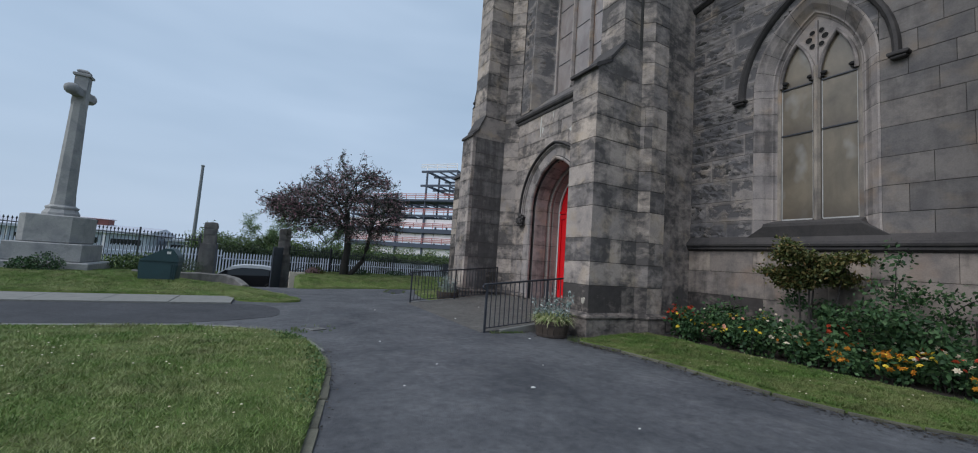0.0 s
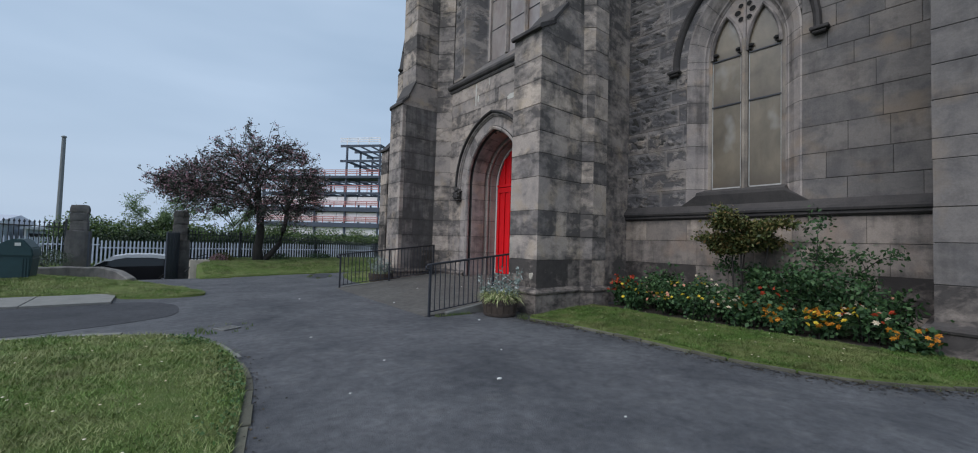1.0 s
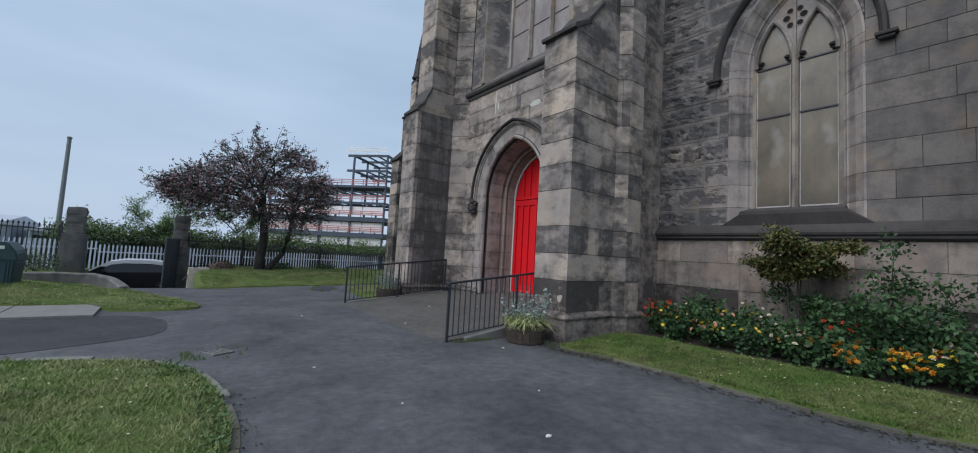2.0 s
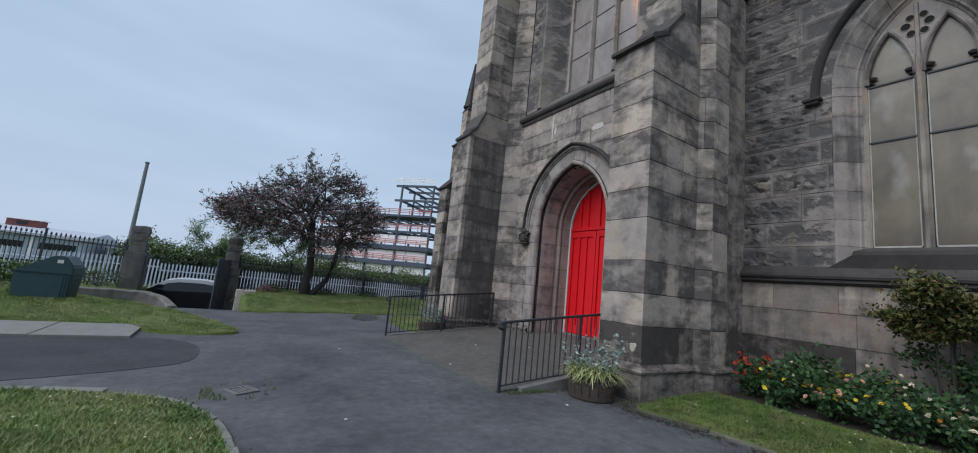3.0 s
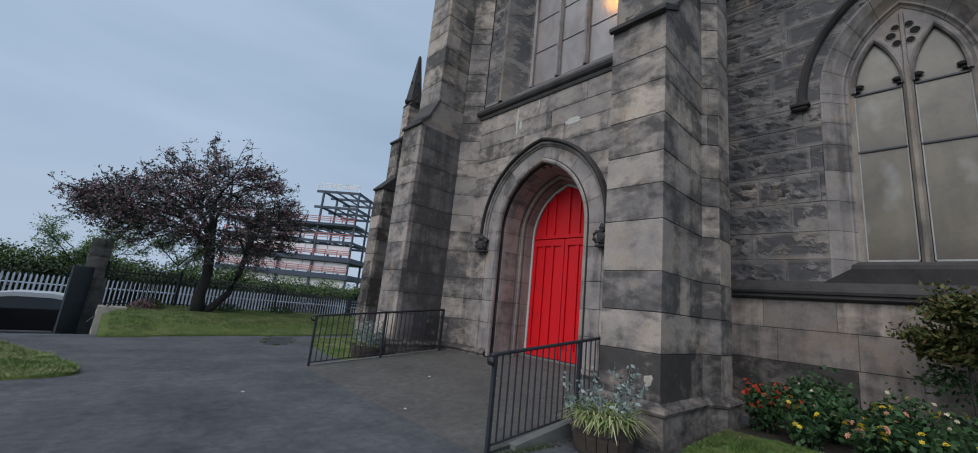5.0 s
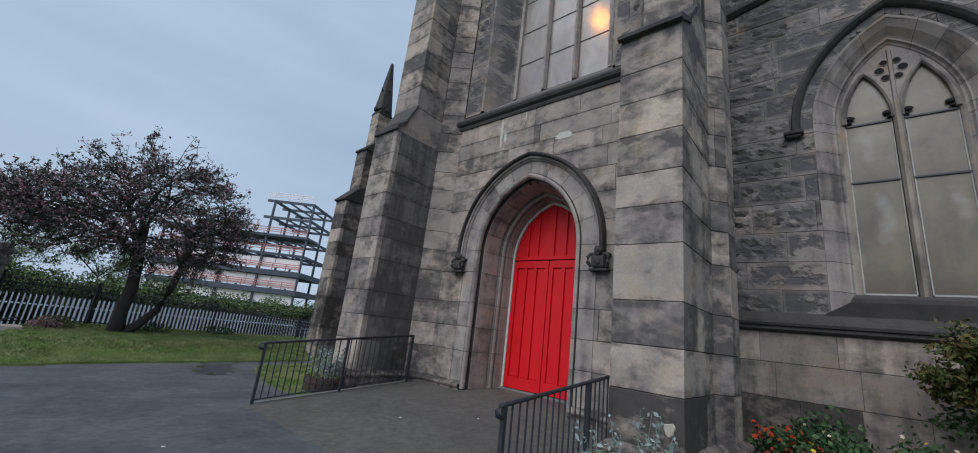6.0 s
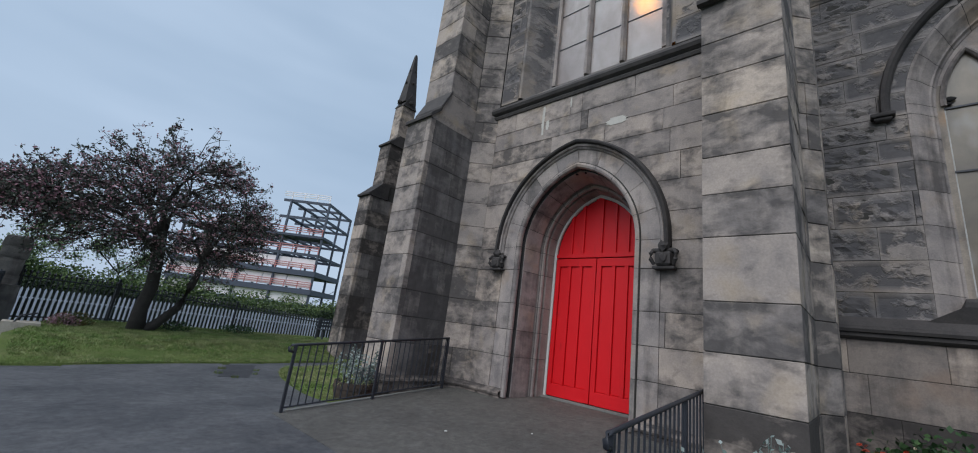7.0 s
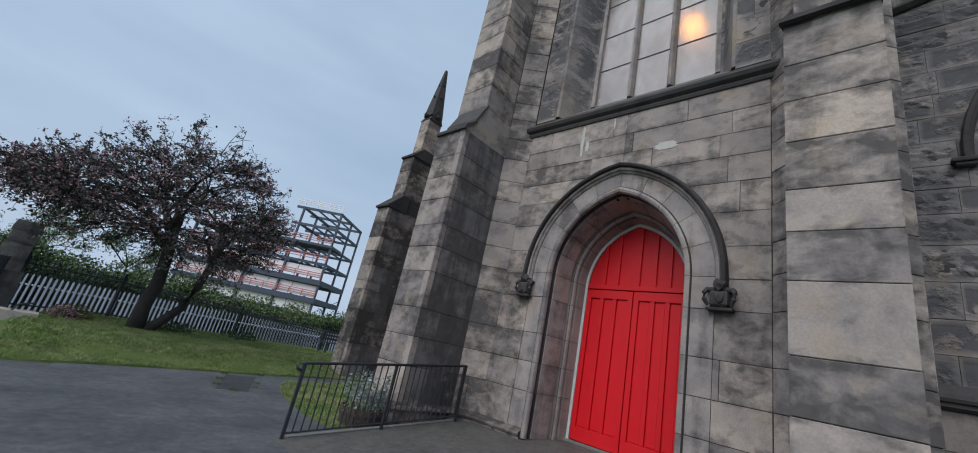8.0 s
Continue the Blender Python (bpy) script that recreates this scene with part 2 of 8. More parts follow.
asphalt = asphalt_mat("worn_asphalt", (0.054, 0.056, 0.063), (0.132, 0.132, 0.139), True)
asphalt_new = asphalt_mat("newer_asphalt", (0.040, 0.041, 0.046), (0.060, 0.060, 0.066), False)
ramp_tar = asphalt_mat("ramp_asphalt", (0.085, 0.080, 0.074), (0.125, 0.118, 0.108), True)
concrete = plain_mat("weathered_concrete", (0.185, 0.182, 0.168), 0.9, vary=0.35, size=5, relief=0.004)
kerb_mat = plain_mat("mossy_kerb_stone", (0.105, 0.100, 0.075), 0.95, vary=0.5, size=7, relief=0.012, spread=0.3)
soil = plain_mat("bed_soil", (0.035, 0.027, 0.02), 0.95, vary=0.5, size=12, relief=0.02)


def turf_mat():
    n = Nodes("lawn_turf", 0.95, 0, 0.2)
    c = n.mix((0.070, 0.120, 0.026), (0.165, 0.205, 0.066), n.ramp(n.noise(1.1, 6, 0.65), [(0.32, 0.0), (0.68, 1.0)]))
    c = n.mix(c, (0.175, 0.155, 0.085), n.times(n.ramp(n.noise(2.3, 6, 0.7), [(0.52, 0.0), (0.72, 1.0)]), 0.55))
    n.colour(n.mix(c, n.ramp(n.noise(70, 3, 0.7), [(0.3, 0.5), (0.7, 1.4)]), 0.7, "MULTIPLY"))
    n.bump(n.noise(55, 4, 0.7), 0.03)
    return n.mat


def leaf_mat(name, stops, rough=0.6, patch=None):
    """Leaves or blades: each its own shade, with broad drifts of tone."""
    n = Nodes(name, rough, 0, 0.3)
    c = n.ramp(n.chance(True), stops)
    if patch:
        c = n.mix(c, patch, n.times(n.ramp(n.mix(n.noise(0.9, 5, 0.65), n.noise(5.0, 4, 0.6), 0.4), [(0.43, 0.0), (0.56, 1.0)]), 0.85))
        c = n.mix(c, n.ramp(n.noise(2.6, 5, 0.65), [(0.36, 0.55), (0.55, 1.05)]), 0.8, "MULTIPLY")
    n.colour(c)
    return n.mat


turf = turf_mat()
blades = leaf_mat("grass_blades", [(0, (0.100, 0.180, 0.038)), (0.5, (0.145, 0.235, 0.054)), (0.9, (0.19, 0.265, 0.08)), (1, (0.34, 0.32, 0.17))], 0.6, (0.29, 0.305, 0.135))
# greener strip grass, the shade beside the church put into its darker colour
lush_shaded = leaf_mat("lush_shaded_grass_blades", [(0, (0.058, 0.122, 0.020)), (0.5, (0.088, 0.162, 0.030)), (0.9, (0.118, 0.182, 0.043)), (1, (0.21, 0.20, 0.10))], 0.6, (0.175, 0.19, 0.070))
leaf_clover = leaf_mat("clover_leaves", [(0, (0.040, 0.088, 0.024)), (0.6, (0.066, 0.130, 0.036)), (1, (0.115, 0.18, 0.075))], 0.6)
leaf_green = leaf_mat("rose_leaves", [(0, (0.018, 0.046, 0.018)), (0.6, (0.038, 0.086, 0.030)), (1, (0.072, 0.13, 0.046))], 0.6)
leaf_acer = leaf_mat("bronze_shrub_leaves", [(0, (0.034, 0.054, 0.017)), (0.45, (0.085, 0.100, 0.028)), (0.85, (0.15, 0.125, 0.042)), (1, (0.19, 0.11, 0.045))], 0.55)
leaf_sage = leaf_mat("sage_leaves", [(0, (0.045, 0.065, 0.042)), (0.6, (0.085, 0.115, 0.078)), (1, (0.14, 0.17, 0.13))], 0.7)
leaf_grey = leaf_mat("silver_leaves", [(0, (0.12, 0.16, 0.14)), (0.6, (0.22, 0.27, 0.25)), (1, (0.34, 0.37, 0.35))], 0.7)
leaf_pale = leaf_mat("pale_green_strap_leaves", [(0, (0.11, 0.16, 0.045)), (0.5, (0.25, 0.29, 0.11)), (1, (0.50, 0.47, 0.27))], 0.55)
leaf_thorn = leaf_mat("hawthorn_leaves", [(0, (0.050, 0.070, 0.055)), (0.5, (0.080, 0.096, 0.074)), (0.85, (0.115, 0.112, 0.098)), (1, (0.18, 0.115, 0.13))], 0.55)
blossom = leaf_mat("pink_blossom", [(0, (0.21, 0.10, 0.125)), (0.6, (0.33, 0.18, 0.215)), (1, (0.48, 0.34, 0.36))], 0.7)
leaf_hedge = leaf_mat("hedge_leaves", [(0, (0.045, 0.080, 0.028)), (0.6, (0.105, 0.160, 0.052)), (1, (0.18, 0.235, 0.085))], 0.6)
leaf_fresh = leaf_mat("fresh_leaves", [(0, (0.085, 0.14, 0.055)), (0.6, (0.16, 0.24, 0.10)), (1, (0.25, 0.32, 0.15))], 0.6)
leaf_hedge_low = leaf_mat("low_hedge_leaves", [(0, (0.010, 0.020, 0.010)), (0.6, (0.022, 0.040, 0.016)), (1, (0.045, 0.070, 0.026))], 0.5)
bark = plain_mat("dark_bark", (0.042, 0.037, 0.033), 0.95, vary=0.5, size=9, relief=0.02)
petal_orange = leaf_mat("orange_petals", [(0, (0.42, 0.13, 0.012)), (1, (0.62, 0.28, 0.025))], 0.6)
petal_yellow = leaf_mat("yellow_petals", [(0, (0.65, 0.42, 0.02)), (1, (0.75, 0.60, 0.08))], 0.6)
petal_red = leaf_mat("red_petals", [(0, (0.42, 0.035, 0.018)), (1, (0.60, 0.10, 0.04))], 0.6)
petal_cream = leaf_mat("cream_petals", [(0, (0.60, 0.48, 0.32)), (1, (0.78, 0.70, 0.55))], 0.6)
petal_peach = leaf_mat("peach_petals", [(0, (0.65, 0.28, 0.18)), (1, (0.75, 0.42, 0.28))], 0.6)


def door_paint():
    n = Nodes("red_door_paint", 0.45, 0, 0.3)
    c = n.mix((0.66, 0.008, 0.014), (0.78, 0.013, 0.020), n.noise(2.2, 5, 0.6))
    wear = n.ramp(n.noise(7, 6, 0.7, stretch=(1, 1, 0.3)), [(0.6, 0.0), (0.75, 1.0)])
    c = n.mix(c, (0.36, 0.012, 0.016), n.times(wear, 0.5))
    n.colour(c)
    n.gloss(n.ramp(n.noise(5, 4), [(0.3, 0.38), (0.7, 0.55)]))
    n.bump(n.noise(30, 4, 0.6, stretch=(1, 1, 0.12)), 0.002)
    return n.mat


red_paint = door_paint()
white_paint = plain_mat("chipped_white_paint", (0.62, 0.61, 0.58), 0.6, vary=0.15, size=10, relief=0.001)
iron = plain_mat("painted_iron", (0.030, 0.032, 0.040), 0.5, 0.0, vary=0.4, size=10, relief=0.001)
steel_grey = plain_mat("galvanised_palisade", (0.56, 0.61, 0.69), 0.5, 0.1, vary=0.2, size=4, relief=0, spread=0.12)
post_grey = plain_mat("grey_post", (0.18, 0.19, 0.20), 0.6, vary=0.2, size=3, relief=0)
slate = plain_mat("blue_grey_board", (0.06, 0.068, 0.085), 0.6, vary=0.25, size=4)
bin_green = plain_mat("dark_green_plastic", (0.018, 0.052, 0.058), 0.5, vary=0.3, size=4, relief=0.001)
timber = plain_mat("weathered_oak", (0.075, 0.055, 0.042), 0.85, vary=0.5, size=9, relief=0.006, spread=0.25)
rust_stone = stone_mat("rust_stained_stone", [(0, (0.33, 0.29, 0.25)), (1, (0.36, 0.31, 0.26))], 0.6, 0.56, 0.004, streak=0.8, warm=(0.42, 0.20, 0.06))
rusty = plain_mat("rusty_iron", (0.080, 0.062, 0.052), 0.7, 0.4, vary=0.5, size=14, relief=0.003)
grate_iron = plain_mat("worn_grate_iron", (0.16, 0.157, 0.15), 0.6, 0.2, vary=0.4, size=14, relief=0.003)
steel_dark = plain_mat("blue_black_steel", (0.055, 0.066, 0.098), 0.6, 0.0, vary=0.2, size=0.5, relief=0)
steel_red = plain_mat("red_oxide_steel", (0.48, 0.20, 0.20), 0.7, 0.0, vary=0.2, size=0.5, relief=0)
panel_white = plain_mat("pale_cladding", (0.86, 0.80, 0.81), 0.7, vary=0.10, size=0.4, relief=0)
shed_blue = plain_mat("grey_blue_cladding", (0.33, 0.37, 0.43), 0.6, vary=0.15, size=0.3, relief=0)
shed_dark = plain_mat("pale_shed_roof", (0.42, 0.44, 0.50), 0.6, vary=0.2, size=0.3, relief=0)
brick_red = plain_mat("red_brick_far", (0.20, 0.075, 0.062), 0.9, vary=0.25, size=1.0, relief=0)
car_black = plain_mat("black_car_paint", (0.008, 0.008, 0.010), 0.18, 0.0, vary=0.1, size=2, relief=0)
# pale paint that imitates the sky mirrored in the car's roof
car_roof_sheen = plain_mat("painted_roof_sheen", (0.72, 0.74, 0.77), 0.25, 0.2, vary=0.06, size=2, relief=0)
rubber = plain_mat("tyre_rubber", (0.012, 0.012, 0.012), 0.85, vary=0.3, size=20, relief=0.001)
alloy = plain_mat("alloy_wheel", (0.45, 0.45, 0.46), 0.35, 0.8, vary=0.1, size=6, relief=0)
red_lens = plain_mat("red_lamp_lens", (0.35, 0.01, 0.01), 0.2, vary=0.1, size=6, relief=0)
lead = plain_mat("lead_flashing", (0.12, 0.125, 0.13), 0.6, 0.2, vary=0.3, size=3)
roof_slate = plain_mat("roof_slate", (0.07, 0.075, 0.085), 0.7, vary=0.3, size=2)
dark_glass = plain_mat("tinted_glass", (0.010, 0.012, 0.014), 0.06, 0.0, vary=0.1, size=2, relief=0)


def pane_mat(name, tint, grime, rough, clear=0.35, silt=0.0):
    """Old glazing behind dirty sheeting: mirrors the sky, has pale smears of it painted in, lets a little light
    through.
    """
    n = Nodes(name, rough, 0, 0.9)
    dirt = n.ramp(n.noise(1.3, 6, 0.6, stretch=(1, 1.2, 0.7), warp=0.4), [(0.35, 0.0), (0.7, 1.0)])
    c = n.mix(tint, grime, dirt)
    # pale blotches that paint the sky's reflection into the pane colour
    sky_smear = n.ramp(n.noise(0.95, 3, 0.5, stretch=(1, 1.5, 1)), [(0.57, 0.0), (0.72, 1.0)])
    c = n.mix(c, (0.46, 0.46, 0.45), n.times(sky_smear, 0.5))
    # silt that has gathered along each pane's foot
    sep = n.node("ShaderNodeSeparateXYZ")
    n.link(n.node("ShaderNodeTexCoord").outputs["Generated"], sep.inputs[0])
    foot = n.ramp(n.plus(sep.outputs["Z"], n.times(n.noise(3.0, 4, 0.6), 0.25)), [(0.12, 1.0), (0.38, 0.0)])
    c = n.mix(c, (0.085, 0.062, 0.040), n.times(foot, silt))
    n.colour(c)
    n.bsdf.inputs["Transmission Weight"].default_value = clear
    n.bsdf.inputs["IOR"].default_value = 1.45
    n.bump(n.noise(5, 3), 0.004)
    return n.mat


pane_dusty = pane_mat("dusty_window_pane", (0.205, 0.163, 0.108), (0.080, 0.061, 0.038), 0.36, 0.10, 0.85)
# near-black colour that paints the darkness inside holes
hole_shade = plain_mat("painted_hole_shade", (0.012, 0.011, 0.011), 0.95, relief=0)
pane_pale = pane_mat("pale_window_pane", (0.50, 0.455, 0.44), (0.33, 0.275, 0.26), 0.25)
glow = Nodes("warm_lamp_glow", 0.5).mat
glow_b = glow.node_tree.nodes["Principled BSDF"]
glow_b.inputs["Base Color"].default_value = (1, 0.6, 0.2, 1)
glow_b.inputs["Emission Color"].default_value = (1, 0.40, 0.02, 1)
glow_b.inputs["Emission Strength"].default_value = 40

# ---- building tools ----
def thing(name, label, category, at=(0, 0, 0), group="", kind=""):
    """An Empty at a thing's base, to carry its parts."""
    ob = new(name)
    ob.location = at
    ob.empty_display_size = 0.1
    return tagged(ob, label, category, group, kind)


def mesh_of(name, bm, material):
    me = bpy.data.meshes.new(name)
    bmesh.ops.recalc_face_normals(bm, faces=bm.faces)
    bm.to_mesh(me)
    bm.free()
    me.materials.append(material)
    return me


def part(name, bm, material, parent=None, label="", smooth=False):
    """Links a bmesh, given in world metres, as one mesh object under its thing."""
    me = mesh_of(name, bm, material)
    if smooth:
        for p in me.polygons:
            p.use_smooth = True
    ob = new(name, me)
    if parent is not None:
        ob.parent = parent
        if parent.parent is None:
            ob.matrix_parent_inverse = Matrix.Translation(parent.location).inverted()
    return tagged(ob, label)


def repeat(name, me, parent, at, rz=0.0, scale=(1, 1, 1)):
    """One more part on a shared mesh, at a place in the world."""
    ob = new(name, me)
    ob.parent = parent
    ob.matrix_parent_inverse = Matrix.Translation(parent.location).inverted()
    ob.location, ob.rotation_euler, ob.scale = at, (0, 0, rz), scale
    return ob


def raw(name, verts, faces, material, parent=None, label=""):
    """Links bare vertices and faces (arrays) as one mesh."""
    me = bpy.data.meshes.new(name)
    me.from_pydata(verts, [], faces)
    me.materials.append(material)
    ob = new(name, me)
    if parent is not None:
        ob.parent = parent
        ob.matrix_parent_inverse = Matrix.Translation(parent.location).inverted()
    return tagged(ob, label)


def box(bm, x0, x1, y0, y1, z0, z1, ch=0.0):
    """A box with its upright and level edges eased by ch."""
    prism(bm, [(x0, y0), (x1, y0), (x1, y1), (x0, y1)], z0, z1, ch)


def prism(bm, poly, z0, z1, ch=0.0):
    """A plan polygon raised from z0 to z1; ch eases the upper and lower edges."""
    cx = sum(p[0] for p in poly) / len(poly)
    cy = sum(p[1] for p in poly) / len(poly)

    def ring(z, inset):
        out = []
        for x, y in poly:
            d = math.hypot(x - cx, y - cy) or 1
            k = max(0.0, 1 - inset * 1.3 / d)
            out.append(bm.verts.new((cx + (x - cx) * k, cy + (y - cy) * k, z)))
        return out
    rings = [ring(z0, 0), ring(z1, 0)] if not ch else [ring(z0, ch), ring(z0 + ch, 0), ring(z1 - ch, 0), ring(z1, ch)]
    n = len(poly)
    for a, b in zip(rings, rings[1:]):
        for i in range(n):
            bm.faces.new((a[i], a[(i + 1) % n], b[(i + 1) % n], b[i]))
    bm.faces.new(rings[0][::-1])
    bm.faces.new(rings[-1])


def extrude_y(bm, prof, y0, y1):
    """A profile in x and z, drawn out along y."""
    a = [bm.verts.new((x, y0, z)) for x, z in prof]
    b = [bm.verts.new((x, y1, z)) for x, z in prof]
    n = len(prof)
    for i in range(n):
        bm.faces.new((a[i], a[(i + 1) % n], b[(i + 1) % n], b[i]))
    bm.faces.new(a[::-1])
    bm.faces.new(b)


def extrude_x(bm, prof, x0, x1):
    """A profile in y and z, drawn out along x."""
    a = [bm.verts.new((x0, y, z)) for y, z in prof]
    b = [bm.verts.new((x1, y, z)) for y, z in prof]
    n = len(prof)
    for i in range(n):
        bm.faces.new((a[i], a[(i + 1) % n], b[(i + 1) % n], b[i]))
    bm.faces.new(a[::-1])
    bm.faces.new(b)


def tube(bm, pts, radii, seg=8, caps=True):
    """A tapering tube along a run of points."""
    pts = [Vector(p) for p in pts]
    if isinstance(radii, (int, float)):
        radii = [radii] * len(pts)
    rings = []
    for i, p in enumerate(pts):
        d = (pts[min(i + 1, len(pts) - 1)] - pts[max(i - 1, 0)]).normalized()
        side = d.cross(Vector((0.03, 0.05, 1)) if abs(d.z) < 0.95 else Vector((1, 0.02, 0.03))).normalized()
        up = side.cross(d)
        rings.append([bm.verts.new(p + radii[i] * (math.cos(2 * math.pi * k / seg) * side + math.sin(2 * math.pi * k / seg) * up)) for k in range(seg)])
    for a, b in zip(rings, rings[1:]):
        for k in range(seg):
            bm.faces.new((a[k], a[(k + 1) % seg], b[(k + 1) % seg], b[k]))
    if caps:
        bm.faces.new(rings[0][::-1])
        bm.faces.new(rings[-1])


def lathe(bm, cx, cy, prof, seg=20):
    """A turned form round an upright axis; prof: radius and z."""
    rings = [[bm.verts.new((cx + r * math.cos(2 * math.pi * k / seg), cy + r * math.sin(2 * math.pi * k / seg), z)) for k in range(seg)] for r, z in prof]
    for a, b in zip(rings, rings[1:]):
        for k in range(seg):
            bm.faces.new((a[k], a[(k + 1) % seg], b[(k + 1) % seg], b[k]))
    bm.faces.new(rings[0][::-1])
    bm.faces.new(rings[-1])


def blob(bm, c, r, flat=(1, 1, 1), rough=0.15, sub=2, seed=0):
    """An uneven rounded lump."""
    made = bmesh.ops.create_icosphere(bm, subdivisions=sub, radius=1.0)
    for v in made["verts"]:
        k = 1 + rough * noise.noise(v.co * 1.7 + Vector((seed, 0, 0)))
        v.co = Vector((c[0] + v.co.x * r * flat[0] * k, c[1] + v.co.y * r * flat[1] * k, c[2] + v.co.z * r * flat[2] * k))


def pointed(half, rise, spring, base, n=10):
    """A pointed arch as (offset, z), from the left foot over the apex to the right foot."""
    rad = (half * half + rise * rise) / (2 * half)
    end = math.asin(min(1.0, rise / rad)) if rad >= half else math.pi - math.asin(min(1.0, rise / rad))
    side = [(half - rad + rad * math.cos(end * i / n), spring + rad * math.sin(end * i / n)) for i in range(n + 1)]
    side[-1] = (0.0, spring + rise)
    right = [(half, base)] + side
    return [(-o, z) for o, z in right] + right[-2::-1]


def half_at(half, rise, spring):
    """The half width of a pointed opening at a height; nothing above its apex."""
    rad = (half * half + rise * rise) / (2 * half)

    def w(z):
        if z <= spring:
            return half
        if z >= spring + rise:
            return 0.0
        return max(0.0, half - rad + math.sqrt(max(0.0, rad * rad - (z - spring) ** 2)))
    return w


def arch_loft(bm, cy, prof, spring, base, n=10, closed=False):
    """A moulding run round a pointed arch in a wall that faces -x; prof: half width, rise, x."""
    rows = []
    for half, rise, x in prof:
        rows.append([bm.verts.new((x, cy + o, z)) for o, z in pointed(half, rise, spring, base, n)])
    pairs = list(zip(rows, rows[1:])) + ([(rows[-1], rows[0])] if closed else [])
    for a, b in pairs:
        for i in range(len(a) - 1):
            bm.faces.new((a[i], a[i + 1], b[i + 1], b[i]))
    if closed:
        bm.faces.new([r[0] for r in rows])
        bm.faces.new([r[-1] for r in rows][::-1])


def leaves(rng, pts, size, tilt=1.0, aspect=0.6):
    """Kite-shaped leaves round given points, as vertices and faces."""
    n = len(pts)
    a = rng.normal(size=(n, 3))
    a /= np.linalg.norm(a, axis=1)[:, None]
    b = rng.normal(size=(n, 3))
    b[:, 2] *= tilt
    b -= (b * a).sum(1)[:, None] * a
    b /= np.linalg.norm(b, axis=1)[:, None] + 1e-9
    s = size * rng.uniform(0.6, 1.35, n)[:, None]
    p = np.asarray(pts)
    v = np.empty((n, 4, 3))
    v[:, 0] = p - a * s * 0.5
    v[:, 1] = p + b * s * aspect * 0.5
    v[:, 2] = p + a * s * 0.5
    v[:, 3] = p - b * s * aspect * 0.5
    f = np.arange(n * 4).reshape(n, 4)
    return v.reshape(-1, 3), f


def in_poly(poly, x, y):
    """Which of many points lie inside a plan polygon."""
    inside = np.zeros(len(x), bool)
    n = len(poly)
    for i in range(n):
        x0, y0 = poly[i]
        x1, y1 = poly[(i + 1) % n]
        cross = ((y0 > y) != (y1 > y)) & (x < (x1 - x0) * (y - y0) / (y1 - y0 + 1e-12) + x0)
        inside ^= cross
    return inside


def smooth_line(pts, steps=5):
    """A soft curve through plan points."""
    out = []
    for i in range(len(pts) - 1):
        p0, p1, p2, p3 = (Vector(pts[max(0, min(len(pts) - 1, j))]) for j in (i - 1, i, i + 1, i + 2))
        for k in range(steps):
            t = k / steps
            out.append(tuple(0.5 * (2 * p1 + (p2 - p0) * t + (2 * p0 - 5 * p1 + 4 * p2 - p3) * t * t + (3 * p1 - p0 - 3 * p2 + p3) * t ** 3)))
    out.append(tuple(pts[-1]))
    return out

# ---- ground ----
bm = bmesh.new()
for r0, r1 in ((0, 60), (60, 400), (400, 3000)):
    k = 48
    ring = [[bm.verts.new((r * math.cos(2 * math.pi * i / k), 10 + r * math.sin(2 * math.pi * i / k), -1.2)) for i in range(k)] for r in ((r0, r1) if r0 else (r1,))]
    if r0 == 0:
        bm.faces.new(ring[0])
    else:
        for i in range(k):
            bm.faces.new((ring[0][i], ring[0][(i + 1) % k], ring[1][(i + 1) % k], ring[1][i]))
bmesh.ops.remove_doubles(bm, verts=bm.verts, dist=0.01)
tagged(part("ground", bm, turf), "rough green ground running to the horizon", "ground", kind="structure")


def fill(bm, poly, z, drop=0.3):
    """A flat sheet with an edge that goes down."""
    top = [bm.verts.new((x, y, z)) for x, y in poly]
    low = [bm.verts.new((x, y, z - drop)) for x, y in poly]
    bm.faces.new(top)
    n = len(poly)
    for i in range(n):
        bm.faces.new((top[i], low[i], low[(i + 1) % n], top[(i + 1) % n]))


bm = bmesh.new()
fill(bm, [(-30, -25), (30, -25), (30, 17.0), (9, 19.5), (2.6, 19.2), (2.3, 17.3), (-1.2, 17.3), (-4, 19.5), (-30, 19.5)], 0.0, 0.28)
slope = [[bm.verts.new((x, y, z)) for x in (-1.2 - 0.55 * min(1.0, max(0.0, (y - 19.0) / 1.4)), 2.3)] for y, z in ((17.3, 0.0), (18.2, -0.06), (19.4, -0.19), (20.8, -0.36), (22.6, -0.64), (24.4, -0.93), (25.3, -1.0))]
for a, b in zip(slope, slope[1:]):
    bm.faces.new((a[0], a[1], b[1], b[0]))
tagged(part("road", bm, asphalt), "worn grey asphalt drive with pale patches", "drive", kind="structure")
bm = bmesh.new()
fill(bm, [(-30, 9.75), (-3, 9.70)] + smooth_line([(-0.9, 9.62), (-0.24, 9.86), (0.22, 10.10), (0.62, 10.40), (0.76, 10.90), (0.71, 11.75), (0.25, 12.36), (-0.3, 12.44)]) + [(-4, 12.6), (-30, 13.1)], 0.006, 0.05)
tagged(part("path", bm, asphalt_new), "darker newer asphalt strip joining the drive", "path", kind="structure")
bm = bmesh.new()
